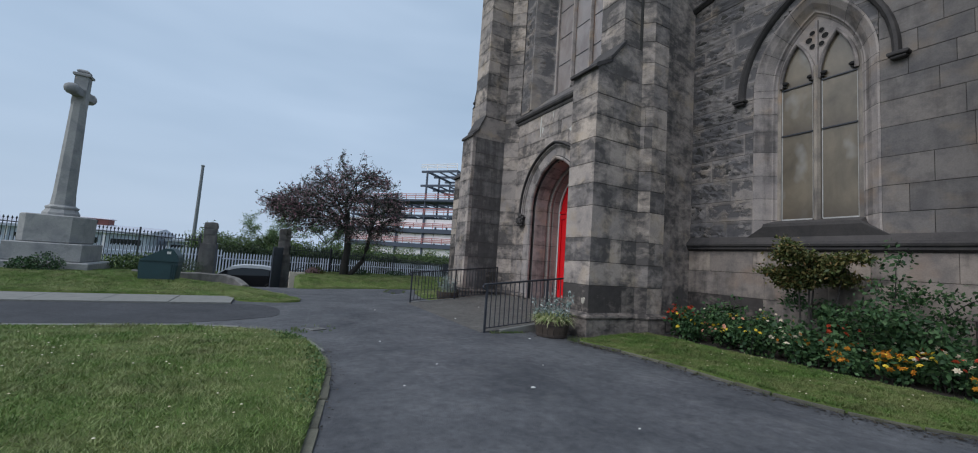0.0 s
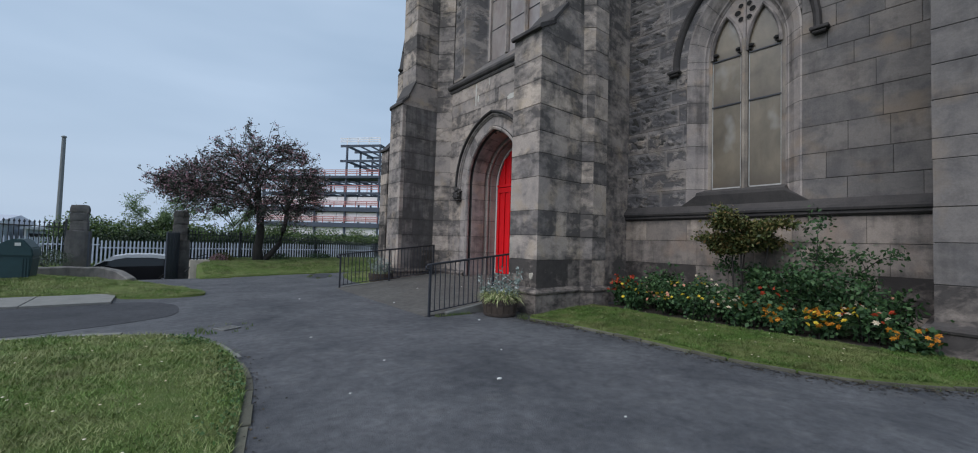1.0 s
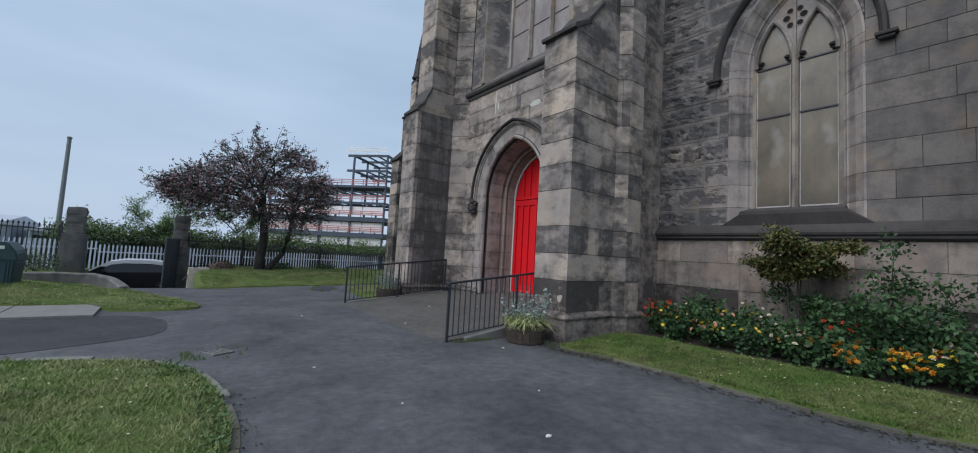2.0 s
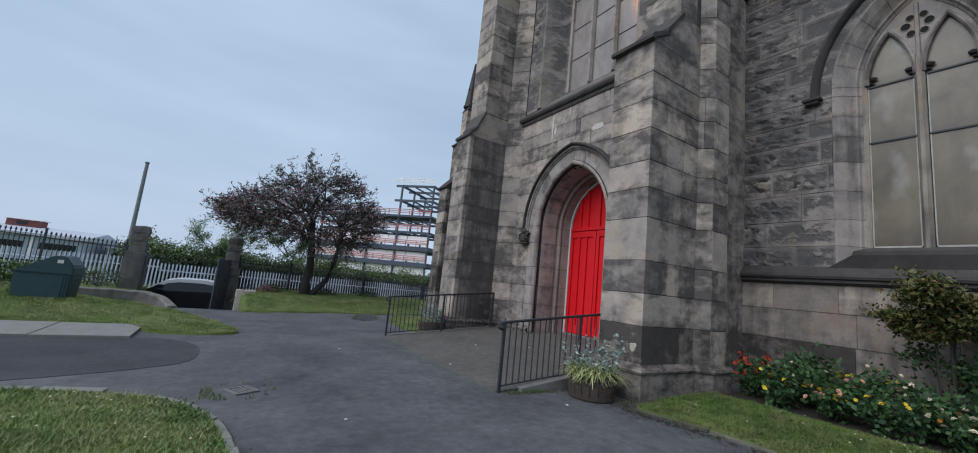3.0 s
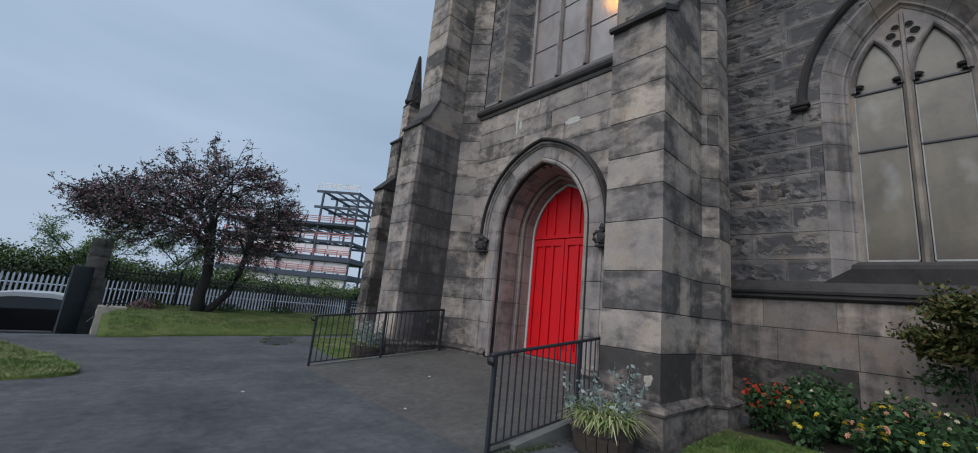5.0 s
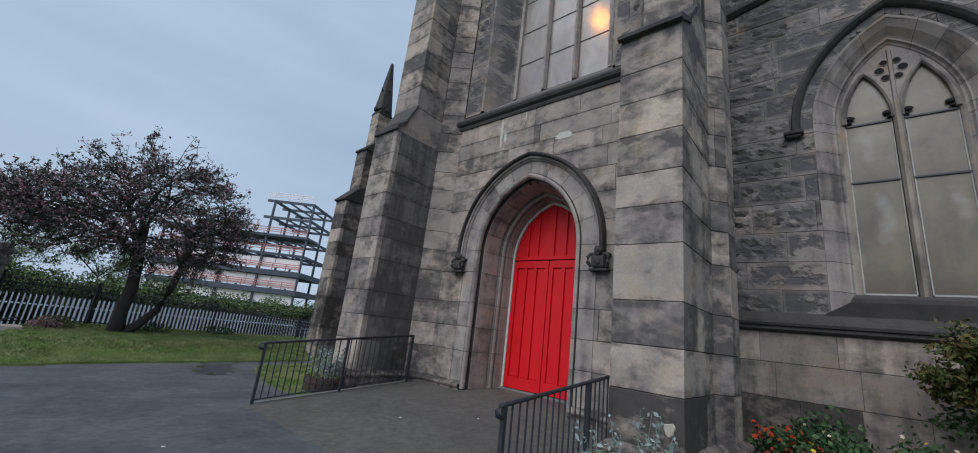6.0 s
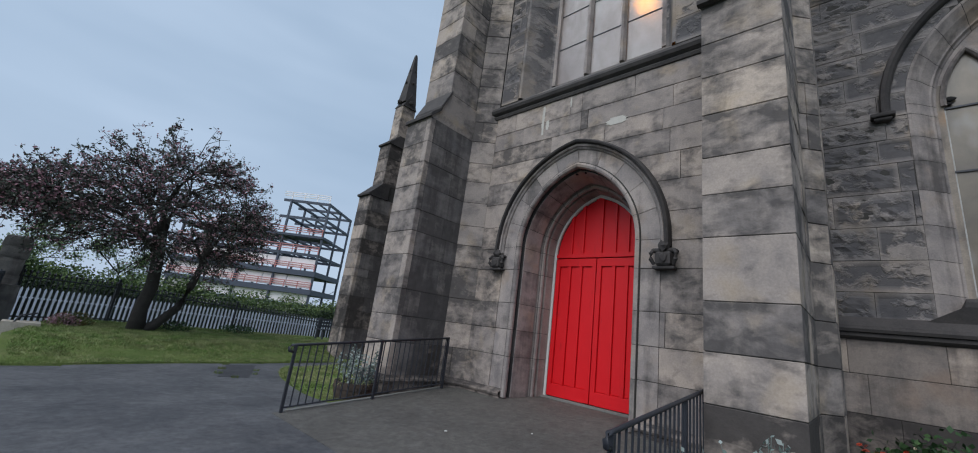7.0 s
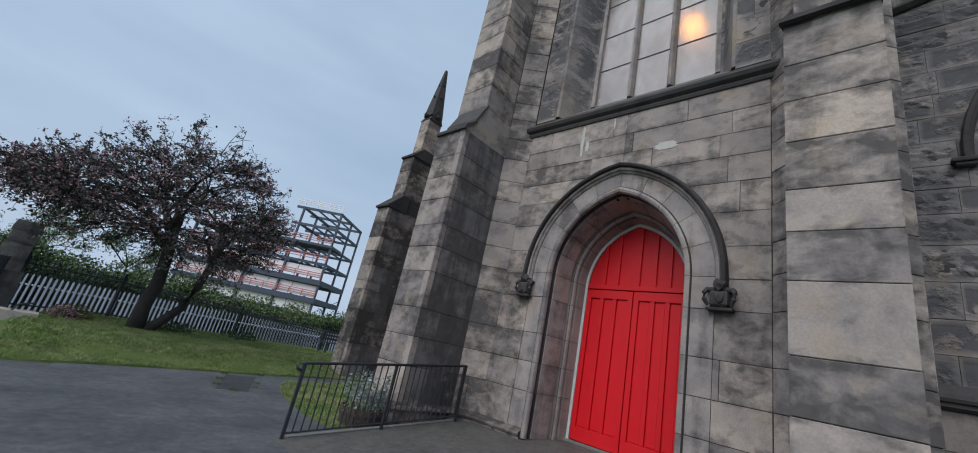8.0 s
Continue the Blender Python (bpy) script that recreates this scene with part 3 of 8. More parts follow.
fill(bm, [(-70, 25.2), (70, 25.2), (70, 29.5), (-70, 29.5)], -1.02, 0.1)
tagged(part("road", bm, asphalt), "asphalt street beyond the gate", "road", kind="structure")

LAWN_A = smooth_line([(0.05, -6), (0.12, -2), (0.22, 0.5), (0.45, 2.5), (0.78, 4.03), (1.02, 5.2), (1.17, 6.12), (1.15, 7.1), (0.96, 7.95), (0.5, 8.62), (-0.3, 8.98), (-1.5, 9.18), (-3, 9.33), (-8, 9.45)])
LAWN_A_POLY = LAWN_A + [(-16, 9.6), (-16, -6)]
VERGE = smooth_line([(-14, 14.9), (-8, 14.55), (-3, 14.3), (-0.9, 14.0), (-0.35, 13.5), (-0.1, 13.05), (0.5, 12.86), (1.1, 12.95), (1.32, 13.25), (1.12, 14.1), (0.62, 15.3), (0.1, 16.4), (-0.6, 17.4), (-1.0, 18.3)])
VERGE_POLY = VERGE + [(-1.6, 19.4), (-16, 20.4)]
BACK_LAWN = smooth_line([(1.45, 17.35), (2.2, 17.5), (3.0, 17.75), (4.1, 18.05), (5.9, 18.4), (7.5, 18.85), (9, 19.2), (13, 19.8)])
BACK_POLY = BACK_LAWN + [(26, 22), (26, 25.6), (2.4, 24.8), (1.45, 19.2)]
SIDE_LAWN = smooth_line([(5.55, 13.6), (5.45, 14.6), (5.6, 15.8), (5.85, 16.8), (6.4, 17.6), (7.5, 18.0)])
SIDE_POLY = SIDE_LAWN + [(8.7, 18.0), (8.7, 15.0), (7.6, 14.7), (6.2, 14.45), (6.2, 13.6)]
KERB = smooth_line([(5.98, 6.95), (6.10, 6.45), (6.21, 5.9), (6.26, 4.8), (6.27, 3.6), (6.48, 2.75), (6.85, 2.10), (7.5, 1.45), (8.6, 0.7), (11, -0.5)])
BED_EDGE = smooth_line([(7.95, 7.0), (8.05, 6.3), (8.0, 5.2), (8.05, 4.2), (8.15, 3.2), (8.35, 2.4), (8.55, 2.0)])
STRIP_POLY = KERB + [(12, -0.5), (12, 0.9), (8.6, 0.9), (8.6, 2.0)] + BED_EDGE[::-1] + [(6.25, 7.02)]


def edge_gap(line, x, y):
    """How far points are from a line of plan points."""
    best = np.full(len(x), 1e9)
    for (x0, y0), (x1, y1) in zip(line, line[1:]):
        dx, dy = x1 - x0, y1 - y0
        t = np.clip(((x - x0) * dx + (y - y0) * dy) / (dx * dx + dy * dy + 1e-12), 0, 1)
        best = np.minimum(best, np.hypot(x - x0 - t * dx, y - y0 - t * dy))
    return best


def lawn_height(line, low, high, reach):
    def h(x, y):
        k = np.clip(edge_gap(line, x, y) / reach, 0, 1)
        rise = low + (high - low) * (1 - np.cos(np.pi * k)) / 2
        return rise + 0.012 * np.sin(2.3 * x + 0.7) * np.sin(1.9 * y)
    return h


H_A = lawn_height(LAWN_A, 0.045, 0.09, 1.5)
H_V = lawn_height(VERGE, 0.04, 0.33, 2.6)
H_B = lawn_height(BACK_LAWN, 0.03, 0.33, 2.0)
H_S = lawn_height(SIDE_LAWN, 0.03, 0.10, 0.8)
H_K = lawn_height(KERB, 0.055, 0.13, 1.4)


def lawn(poly, height, step, label):
    """Turf as a sheet of small squares cut to its outline, with a fallen edge."""
    bm = bmesh.new()
    top = [bm.verts.new((x, y, 0)) for x, y in poly]
    bm.faces.new(top)
    lo = [min(p[i] for p in poly) for i in (0, 1)]
    hi = [max(p[i] for p in poly) for i in (0, 1)]
    for axis in (0, 1):
        at = lo[axis] + step
        while at < hi[axis]:
            geom = bm.verts[:] + bm.edges[:] + bm.faces[:]
            co = (at, 0, 0) if axis == 0 else (0, at, 0)
            no = (1, 0, 0) if axis == 0 else (0, 1, 0)
            bmesh.ops.bisect_plane(bm, geom=geom, plane_co=co, plane_no=no)
            at += step
    xs = np.array([v.co.x for v in bm.verts])
    ys = np.array([v.co.y for v in bm.verts])
    for v, z in zip(bm.verts, height(xs, ys)):
        v.co.z = z
    rim = [e for e in bm.edges if e.is_boundary]
    made = bmesh.ops.extrude_edge_only(bm, edges=rim)
    for v in made["geom"]:
        if isinstance(v, bmesh.types.BMVert):
            v.co.z = -1.0
    ob = part("lawn", bm, turf, smooth=True)
    return tagged(ob, label, "lawn", kind="structure")


lawn(LAWN_A_POLY, H_A, 0.8, "mown lawn with daisies, edged by the drive")
lawn(VERGE_POLY, H_V, 0.7, "mown grass bank beside the gate")
lawn(BACK_POLY, H_B, 0.8, "mown grass bank under the hawthorn")
lawn(SIDE_POLY, H_S, 0.5, "small lawn beside the tower")
lawn(STRIP_POLY, H_K, 0.5, "mown grass strip along the flower bed")


def grass(poly, height, count, tall, seed, line=None, near=None, mat=None):
    """Blades of grass over a lawn, a little taller along its edge."""
    rng = np.random.default_rng(seed)
    lo = np.min(poly, axis=0)
    hi = np.max(poly, axis=0)
    if near:
        lo, hi = np.maximum(lo, near[0]), np.minimum(hi, near[1])
    x = rng.uniform(lo[0], hi[0], count)
    y = rng.uniform(lo[1], hi[1], count)
    keep = in_poly(poly, x, y)
    x, y = x[keep], y[keep]
    n = len(x)
    z = height(x, y) - 0.004
    t = tall * rng.uniform(0.45, 1.25, n)
    clump = np.array([noise.noise((a * 2.5, b * 2.5, seed)) for a, b in zip(x, y)])
    t *= 1 + 0.55 * clump
    t *= 1 + 0.55 * np.array([noise.noise((a * 9.0, b * 9.0, seed + 5)) for a, b in zip(x, y)])
    if line is not None:
        t *= 1 + 0.3 * np.exp(-edge_gap(line, x, y) / 0.06)
    ang = rng.uniform(0, 2 * np.pi, n)
    lean = rng.uniform(0.2, 1.5, n) * t
    la = rng.uniform(0, 2 * np.pi, n)
    w = 0.0028 + 0.0016 * rng.random(n) + 0.00022 * np.hypot(x, y - 2)
    v = np.empty((n, 3, 3))
    v[:, 0] = np.c_[x - w * np.cos(ang), y - w * np.sin(ang), z]
    v[:, 1] = np.c_[x + w * np.cos(ang), y + w * np.sin(ang), z]
    v[:, 2] = np.c_[x + lean * np.cos(la), y + lean * np.sin(la), z + t]
    ob = raw("grass", v.reshape(-1, 3).tolist(), np.arange(n * 3).reshape(n, 3).tolist(), mat or blades)
    tagged(ob, "short green grass blades with dry tips", "grass", kind="stuff")


grass(LAWN_A_POLY, H_A, 600000, 0.036, 1, LAWN_A, ((-12, -3.0), (1.3, 9.5)))
grass(VERGE_POLY, H_V, 260000, 0.034, 2, VERGE, ((-9, 12.5), (1.4, 18.5)))
grass(BACK_POLY, H_B, 130000, 0.04, 3, BACK_LAWN, ((1.6, 17), (10, 24.5)))
grass(SIDE_POLY, H_S, 40000, 0.05, 4, SIDE_LAWN)
grass(STRIP_POLY, H_K, 190000, 0.032, 5, KERB, ((5.9, 0.5), (9, 7.1)), lush_shaded)

# flower bed soil
bm = bmesh.new()
prism(bm, BED_EDGE + [(10.2, 2.0), (10.2, 7.0)], -0.1, 0.10, 0.03)
tagged(part("flower_bed", bm, soil), "dark bare soil of the flower bed", "soil", kind="structure")


# edging, kerbs, slabs
def edging(line, wide, z0, z1, lens, name, mat, label, seed, gap=0.01):
    """Separate low kerb pieces along a line."""
    rng = random.Random(seed)
    root = thing(name, label, "kerb", (line[0][0], line[0][1], 0), kind="structure")
    run, acc = [line[0]], 0.0
    want = rng.uniform(*lens)
    for a, b in zip(line, line[1:]):
        run.append(b)
        acc += math.hypot(b[0] - a[0], b[1] - a[1])
        if acc >= want or b == line[-1]:
            p, q = Vector(run[0]), Vector(run[-1])
            d = (q - p).normalized()
            s = Vector((-d.y, d.x)) * wide / 2
            j = Vector((rng.uniform(-0.01, 0.01), rng.uniform(-0.01, 0.01)))
            p, q = p + d * gap + j, q - d * gap + j
            bm = bmesh.new()
            up = rng.uniform(-0.008, 0.008)
            prism(bm, [tuple(p - s), tuple(q - s), tuple(q + s), tuple(p + s)], z0, z1 + up, 0.008)
            part("kerb_stone", bm, mat, root)
            run, acc, want = [b], 0.0, rng.uniform(*lens)
    return root


edging([(x + 0.03, y + 0.07) for x, y in LAWN_A if y > 8.8 and x < 0.15], 0.13, -0.1, 0.05, (0.5, 0.8), "lawn_edging", concrete, "narrow pale concrete edging along the lawn", 3)


def outside(line, gap):
    """The line moved sideways, away from the grass on its inner side."""
    moved = []
    for p, q in zip(line, line[1:]):
        d = Vector((q[0] - p[0], q[1] - p[1])).normalized()
        moved.append((p[0] + d.y * gap, p[1] - d.x * gap))
    return moved


edging(outside([p for p in LAWN_A if p[1] > 6.9 and (p[1] <= 8.8 or p[0] >= 0.15)], 0.035), 0.08, -0.1, 0.036, (0.15, 0.22), "lawn_edging", concrete, "pale worn concrete edging round the lawn's corner", 8, 0.002)
edging(outside([p for p in LAWN_A if 2.0 < p[1] <= 6.95], 0.03), 0.09, -0.1, 0.016, (0.2, 0.35), "lawn_edging", kerb_mat, "mossy worn edging along the lawn", 9, 0.004)


# clover and dock spreading inside the lawn's edge
def clover(line, seed):
    g = np.random.default_rng(seed)
    pts = []
    for x, y in line:
        thick = max(0.0, 0.6 + noise.noise((x * 1.7, y * 1.7, 3.0)) * 1.6)
        for _ in range(int(46 * thick)):
            px, py = x - abs(g.normal(0.02, 0.13)), y + g.normal(0, 0.09)
            pts.append((px, py, float(H_A(np.array([px]), np.array([py]))[0]) + g.uniform(0.012, 0.05)))
    v, f = leaves(g, pts, 0.026, tilt=0.3, aspect=0.85)
    tagged(raw("clover", v.tolist(), f.tolist(), leaf_clover), "dark clover spreading along the lawn's edge", "clover", kind="stuff")


clover([p for p in LAWN_A if 4.6 < p[1] < 8.3 and p[0] > 0.4], 91)
edging(KERB, 0.10, -0.1, 0.035, (0.35, 0.7), "kerb", kerb_mat, "low mossy stone kerb along the grass strip", 4)
root = thing("pavement", "pale concrete paving slabs beside the grass bank", "paving", (-4, 13.4, 0), kind="structure")
x = -0.26
while x > -13:
    bm = bmesh.new()
    y0 = 12.37 - 0.035 * (x + 0.4)
    box(bm, x - 1.22, x - 0.01, y0, y0 + 1.45, -0.15, 0.045 + random.uniform(-0.006, 0.006), 0.006)
    part("slab", bm, concrete, root)
    x -= 1.23


# iron drain cover in the drive
def drain_cover(cx, cy, rz):
    root = thing("drain_grate", "rusty cast-iron gully grate sunk in the drive", "drain cover", (cx, cy, 0))
    def turned(bm):
        bmesh.ops.rotate(bm, verts=bm.verts, cent=(cx, cy, 0), matrix=Matrix.Rotation(radians(rz), 3, "Z"))
        return bm
    bm = bmesh.new()
    for x0, x1, y0, y1 in ((-0.19, 0.19, -0.19, -0.16), (-0.19, 0.19, 0.16, 0.19), (-0.19, -0.16, -0.16, 0.16), (0.16, 0.19, -0.16, 0.16)):
        box(bm, cx + x0, cx + x1, cy + y0, cy + y1, -0.05, 0.018, 0.004)
    part("rim", turned(bm), grate_iron, root)
    # shallow block, coloured black to paint the shade between the bars
    bm = bmesh.new()
    box(bm, cx - 0.16, cx + 0.16, cy - 0.16, cy + 0.16, -0.05, 0.003)
    part("sump", turned(bm), hole_shade, root)
    for i in range(5):
        bm = bmesh.new()
        u = cx - 0.128 + i * 0.064
        box(bm, u - 0.016, u + 0.016, cy - 0.16, cy + 0.16, -0.02, 0.014, 0.003)
        part("bar", turned(bm), grate_iron, root)
    root.scale = (0.74, 0.74, 1)


drain_cover(1.30, 8.83, 28)
bm = bmesh.new()
fill(bm, [(4.50, 16.38), (5.05, 16.30), (5.75, 18.0), (5.12, 18.05)], 0.005, 0.03)
tagged(part("path_patch", bm, asphalt_new), "square dark patch in the asphalt", "patch", kind="structure")

# earth banks under the back lawns, down to the street
for name, poly in (("bank", [(-30, 19.4), (-1.25, 19.4), (-1.70, 20.6), (-1.70, 24.6), (-30, 24.6)]), ("bank", [(2.35, 19.1), (30, 19.9), (30, 25.0), (2.35, 25.0)])):
    bm = bmesh.new()
    n = len(poly)
    top = [bm.verts.new((x, y, -0.02 if y < 22 else 0.1)) for i, (x, y) in enumerate(poly)]
    low = [bm.verts.new((x, y + (0.4 if y > 22 else 0), -1.2)) for i, (x, y) in enumerate(poly)]
    bm.faces.new(top)
    for i in range(n):
        bm.faces.new((top[i], low[i], low[(i + 1) % n], top[(i + 1) % n]))
    tagged(part(name, bm, turf), "rough grass bank above the street", "bank", kind="structure")

# ---- church: walls, buttresses, portal, windows ----
WX, NX = 8.05, 10.25                       # the faces of the tower's and the nave's walls
COURSES = [0.50, 1.11, 1.62, 2.14, 2.84, 3.34, 3.80, 4.36, 4.88, 5.36, 5.92, 6.45, 6.98, 7.45, 7.98, 8.45, 8.95, 9.45, 9.98, 10.5, 11.0, 11.5, 12.0, 12.6]
TOP = 15.0


def mirror(poly):
    """A plan polygon on the other side of the tower's axis."""
    return [(x, 2 * CY - y) for x, y in poly][::-1]


TURRET = [(7.71, 7.27), (7.79, 7.26), (7.99, 7.06), (8.49, 7.06), (8.70, 7.28), (8.70, 8.45), (8.07, 8.45), (7.71, 8.08)]


TURRET_FAR = [(8.07, 13.09), (8.70, 13.09), (8.70, 14.42), (8.49, 14.62), (7.99, 14.62), (7.79, 14.42), (7.71, 14.41), (7.71, 13.54)]


def shrink(poly, d):
    cx = sum(p[0] for p in poly) / len(poly)
    cy = sum(p[1] for p in poly) / len(poly)
    return [(x + (cx - x) * d / math.hypot(x - cx, y - cy), y + (cy - y) * d / math.hypot(x - cx, y - cy)) for x, y in poly]


def wall_mesh(name, label, bm, mat=mortar):
    return tagged(part(name, bm, mat), label, "wall", kind="structure")


# the tower's front, with its opening cut through
def pierced(bm, x0, x1, y0, y1, z0, z1, cy, half, rise, spring, base):
    """A wall that faces -x, with a pointed opening right through."""
    arch = pointed(half, rise, spring, base, 10)
    m = len(arch) // 2
    for x, flip in ((x0, False), (x1, True)):
        left = [(y0, z0), (cy - half, z0)] + ([(cy - half, base)] if base > z0 else []) + [(cy + o, z) for o, z in arch[1:m + 1]] + [(cy, z1), (y0, z1)]
        right = [(2 * cy - y, z) for y, z in left]
        right = [(min(y, y1) if y > cy + half + 1e-6 else y, z) for y, z in right]
        right = [(y1 if abs(y - (2 * cy - y0)) < 1e-6 else y, z) for y, z in right]
        for f in (left, right):
            vs = [bm.verts.new((x, y, z)) for y, z in f]
            bm.faces.new(vs if not flip else vs[::-1])
    inner = [(x0, y, z) for y, z in [(cy + o, z) for o, z in arch]]
    a = [bm.verts.new(p) for p in inner]
    b = [bm.verts.new((x1, p[1], p[2])) for p in inner]
    for i in range(len(a) - 1):
        bm.faces.new((a[i], a[i + 1], b[i + 1], b[i]))
    for ya in (y0, y1):
        bm.faces.new([bm.verts.new(p) for p in ((x0, ya, z0), (x1, ya, z0), (x1, ya, z1), (x0, ya, z1))])
    bm.faces.new([bm.verts.new(p) for p in ((x0, y0, z1), (x1, y0, z1), (x1, y1, z1), (x0, y1, z1))])


DOOR_HALF, DOOR_RISE, SPRING = 0.97, 1.26, 3.30
OUT_HALF, OUT_RISE = 1.30, 1.66
bm = bmesh.new()
pierced(bm, WX + 0.014, WX + 0.75, 8.44, 13.07, 0.0, 6.55, CY, OUT_HALF + 0.012, OUT_RISE + 0.012, SPRING, 0.0)
wall_tower = wall_mesh("wall_tower_front", "weathered sandstone ashlar front of the church tower", bm)
UW_HALF = 1.38
bm = bmesh.new()
pierced(bm, WX + 0.055, WX + 0.85, 8.44, 13.07, 6.55, TOP, CY, 1.80, 2.9, 10.6, 6.55)
wall_tower_up = wall_mesh("wall_tower_upper", "weathered ashlar of the tower's upper storey", bm)
bm = bmesh.new()
box(bm, 8.6, 13.5, 7.62, 8.3, 0, TOP)
wall_mesh("wall_tower_south", "sandstone side wall of the tower", bm, ashlar)
bm = bmesh.new()
box(bm, 8.6, 13.5, 13.2, 13.88, 0, TOP)
wall_mesh("wall_tower_north", "sandstone side wall of the tower", bm, ashlar)
bm = bmesh.new()
box(bm, 7.9, 13.6, 7.4, 14.1, TOP, TOP + 0.3, 0.03)
tagged(part("tower_roof", bm, lead), "flat lead roof of the tower", "roof", kind="structure")
bm = bmesh.new()
box(bm, 9.16, 13.4, 8.31, 13.19, 0.36, 0.40)
tagged(part("floor_tower", bm, concrete), "bare stone floor inside the tower", "floor", kind="structure")
bm = bmesh.new()
box(bm, 11.2, 11.35, 8.31, 13.19, 6.9, TOP)
wall_mesh("wall_tower_back", "pale plaster wall inside the tower", bm, plain_mat("pale_plaster", (0.55, 0.5, 0.45), 0.9))

# turrets and buttresses: cores; their blocks come last
turrets, buttresses = [], []
for poly, lab in ((TURRET, "octagonal stair turret of sooty ashlar by the flower bed"), (TURRET_FAR, "octagonal corner turret of sooty ashlar beyond the door")):
    bm = bmesh.new()
    prism(bm, shrink(poly, 0.02), 0.0, TOP + 1.0)
    turrets.append(wall_mesh("turret", lab, bm))
for y0, y1, lab in ((7.25, 8.09, "stepped ashlar buttress with soot-black offsets beside the ramp"), (13.53, 14.42, "stepped ashlar buttress with soot-black offsets past the door")):
    bm = bmesh.new()
    box(bm, 6.435, 7.9, y0 + 0.014, y1 - 0.014, 0.0, 5.92)
    back = 7.20 if y0 < 9 else 6.86
    s = (back - 6.42) / 0.78
    box(bm, back + 0.015, 7.9, y0 + 0.064, y1 - 0.064, 5.92, 13.5)
    b = tagged(part("buttress", bm, mortar), lab, "buttress", kind="structure")
    buttresses.append((b, y0, y1))
    bm = bmesh.new()
    extrude_y(bm, [(6.42 + (x - 6.42) * s if x < 7.5 else x, z) for x, z in [(6.42, 5.92), (6.42, 5.96), (6.80, 6.18), (6.80, 6.26), (7.20, 6.74), (7.80, 6.74), (7.80, 5.92)]], y0, y1)
    part("offset_core", bm, ashlar, b)
    for prof in ([(6.33, 5.94), (6.33, 6.00), (6.37, 6.04), (6.82, 6.27), (6.82, 6.19), (6.43, 5.97), (6.40, 5.93)], [(6.75, 6.24), (6.75, 6.30), (6.79, 6.33), (7.20, 6.82), (7.23, 6.76), (6.83, 6.27), (6.80, 6.23)]):
        bm = bmesh.new()
        extrude_y(bm, [(6.42 + (x - 6.42) * s, z) for x, z in prof], y0 - 0.03, y1 + 0.03)
        part("offset_cap", bm, sooty, b, "soot-black sloping offset stone")
    bm = bmesh.new()
    extrude_y(bm, [(back, 12.4), (back - 0.05, 12.5), (7.8, 14.2), (7.9, 14.2), (7.9, 12.4)], y0 + 0.03, y1 - 0.03)
    part("offset_cap", bm, sooty, b)


# plinth: a chamfered base with a roll along its top
def plinth(poly, z, out, label, low=-0.1, open_ends=True):
    root = thing("plinth", label, "plinth", (poly[0][0], poly[0][1], 0), kind="structure")
    pts = [Vector(p) for p in poly]
    def offset(d):
        res = []
        for i, p in enumerate(pts):
            n = Vector((0, 0))
            if i:
                e = (p - pts[i - 1]).normalized()
                n += Vector((e.y, -e.x))
            if i < len(pts) - 1:
                e2 = (pts[i + 1] - p).normalized()
                n += Vector((e2.y, -e2.x))
            n.normalize()
            k = 1.0
            if 0 < i < len(pts) - 1:
                k = 1 / max(0.4, n.dot(Vector((e.y, -e.x))))
            res.append(p + n * d * k)
        return res
    prof = [(out, low), (out, z - 0.10), (out + 0.025, z - 0.085), (out + 0.04, z - 0.05), (out + 0.025, z - 0.015), (out * 0.5, z + 0.0), (-0.02, z + 0.06)]
    bm = bmesh.new()
    rows = [[bm.verts.new((q.x, q.y, zz)) for q in offset(d)] for d, zz in prof]
    for a, b in zip(rows, rows[1:]):
        for i in range(len(a) - 1):
            bm.faces.new((a[i], a[i + 1], b[i + 1], b[i]))
    part("base_course", bm, stained, root)
    return root


NEAR_BASE = [(8.70, 7.2), (8.49, 7.06), (7.99, 7.06), (7.79, 7.26), (6.42, 7.26), (6.42, 8.09), (7.72, 8.09), (8.05, 8.42), (8.05, 9.47)]
plinth([(x, y) for x, y in NEAR_BASE[::-1]], 0.50, 0.085, "moulded stone plinth of turret and buttress")
far_base = [(8.05, 12.04), (8.05, 13.12), (7.70, 13.53), (6.42, 13.53), (6.42, 14.42), (7.79, 14.42), (8.0, 14.62), (8.5, 14.62)]
plinth(far_base[::-1], 0.47, 0.075, "moulded stone plinth of the far turret")

# string course and sloping sill under the tower window
bm = bmesh.new()
extrude_y(bm, [(WX + 0.1, 6.50), (WX - 0.03, 6.53), (WX - 0.05, 6.58), (WX - 0.03, 6.62), (WX - 0.10, 6.66), (WX - 0.13, 6.72), (WX - 0.10, 6.79), (WX + 0.06, 6.93), (WX + 0.3, 6.93)], 8.30, 13.21)
tagged(part("string_course", bm, sooty), "soot-black moulded string course over the door", "string course", kind="structure")
bm = bmesh.new()
lo, hi = 1.95, UW_HALF
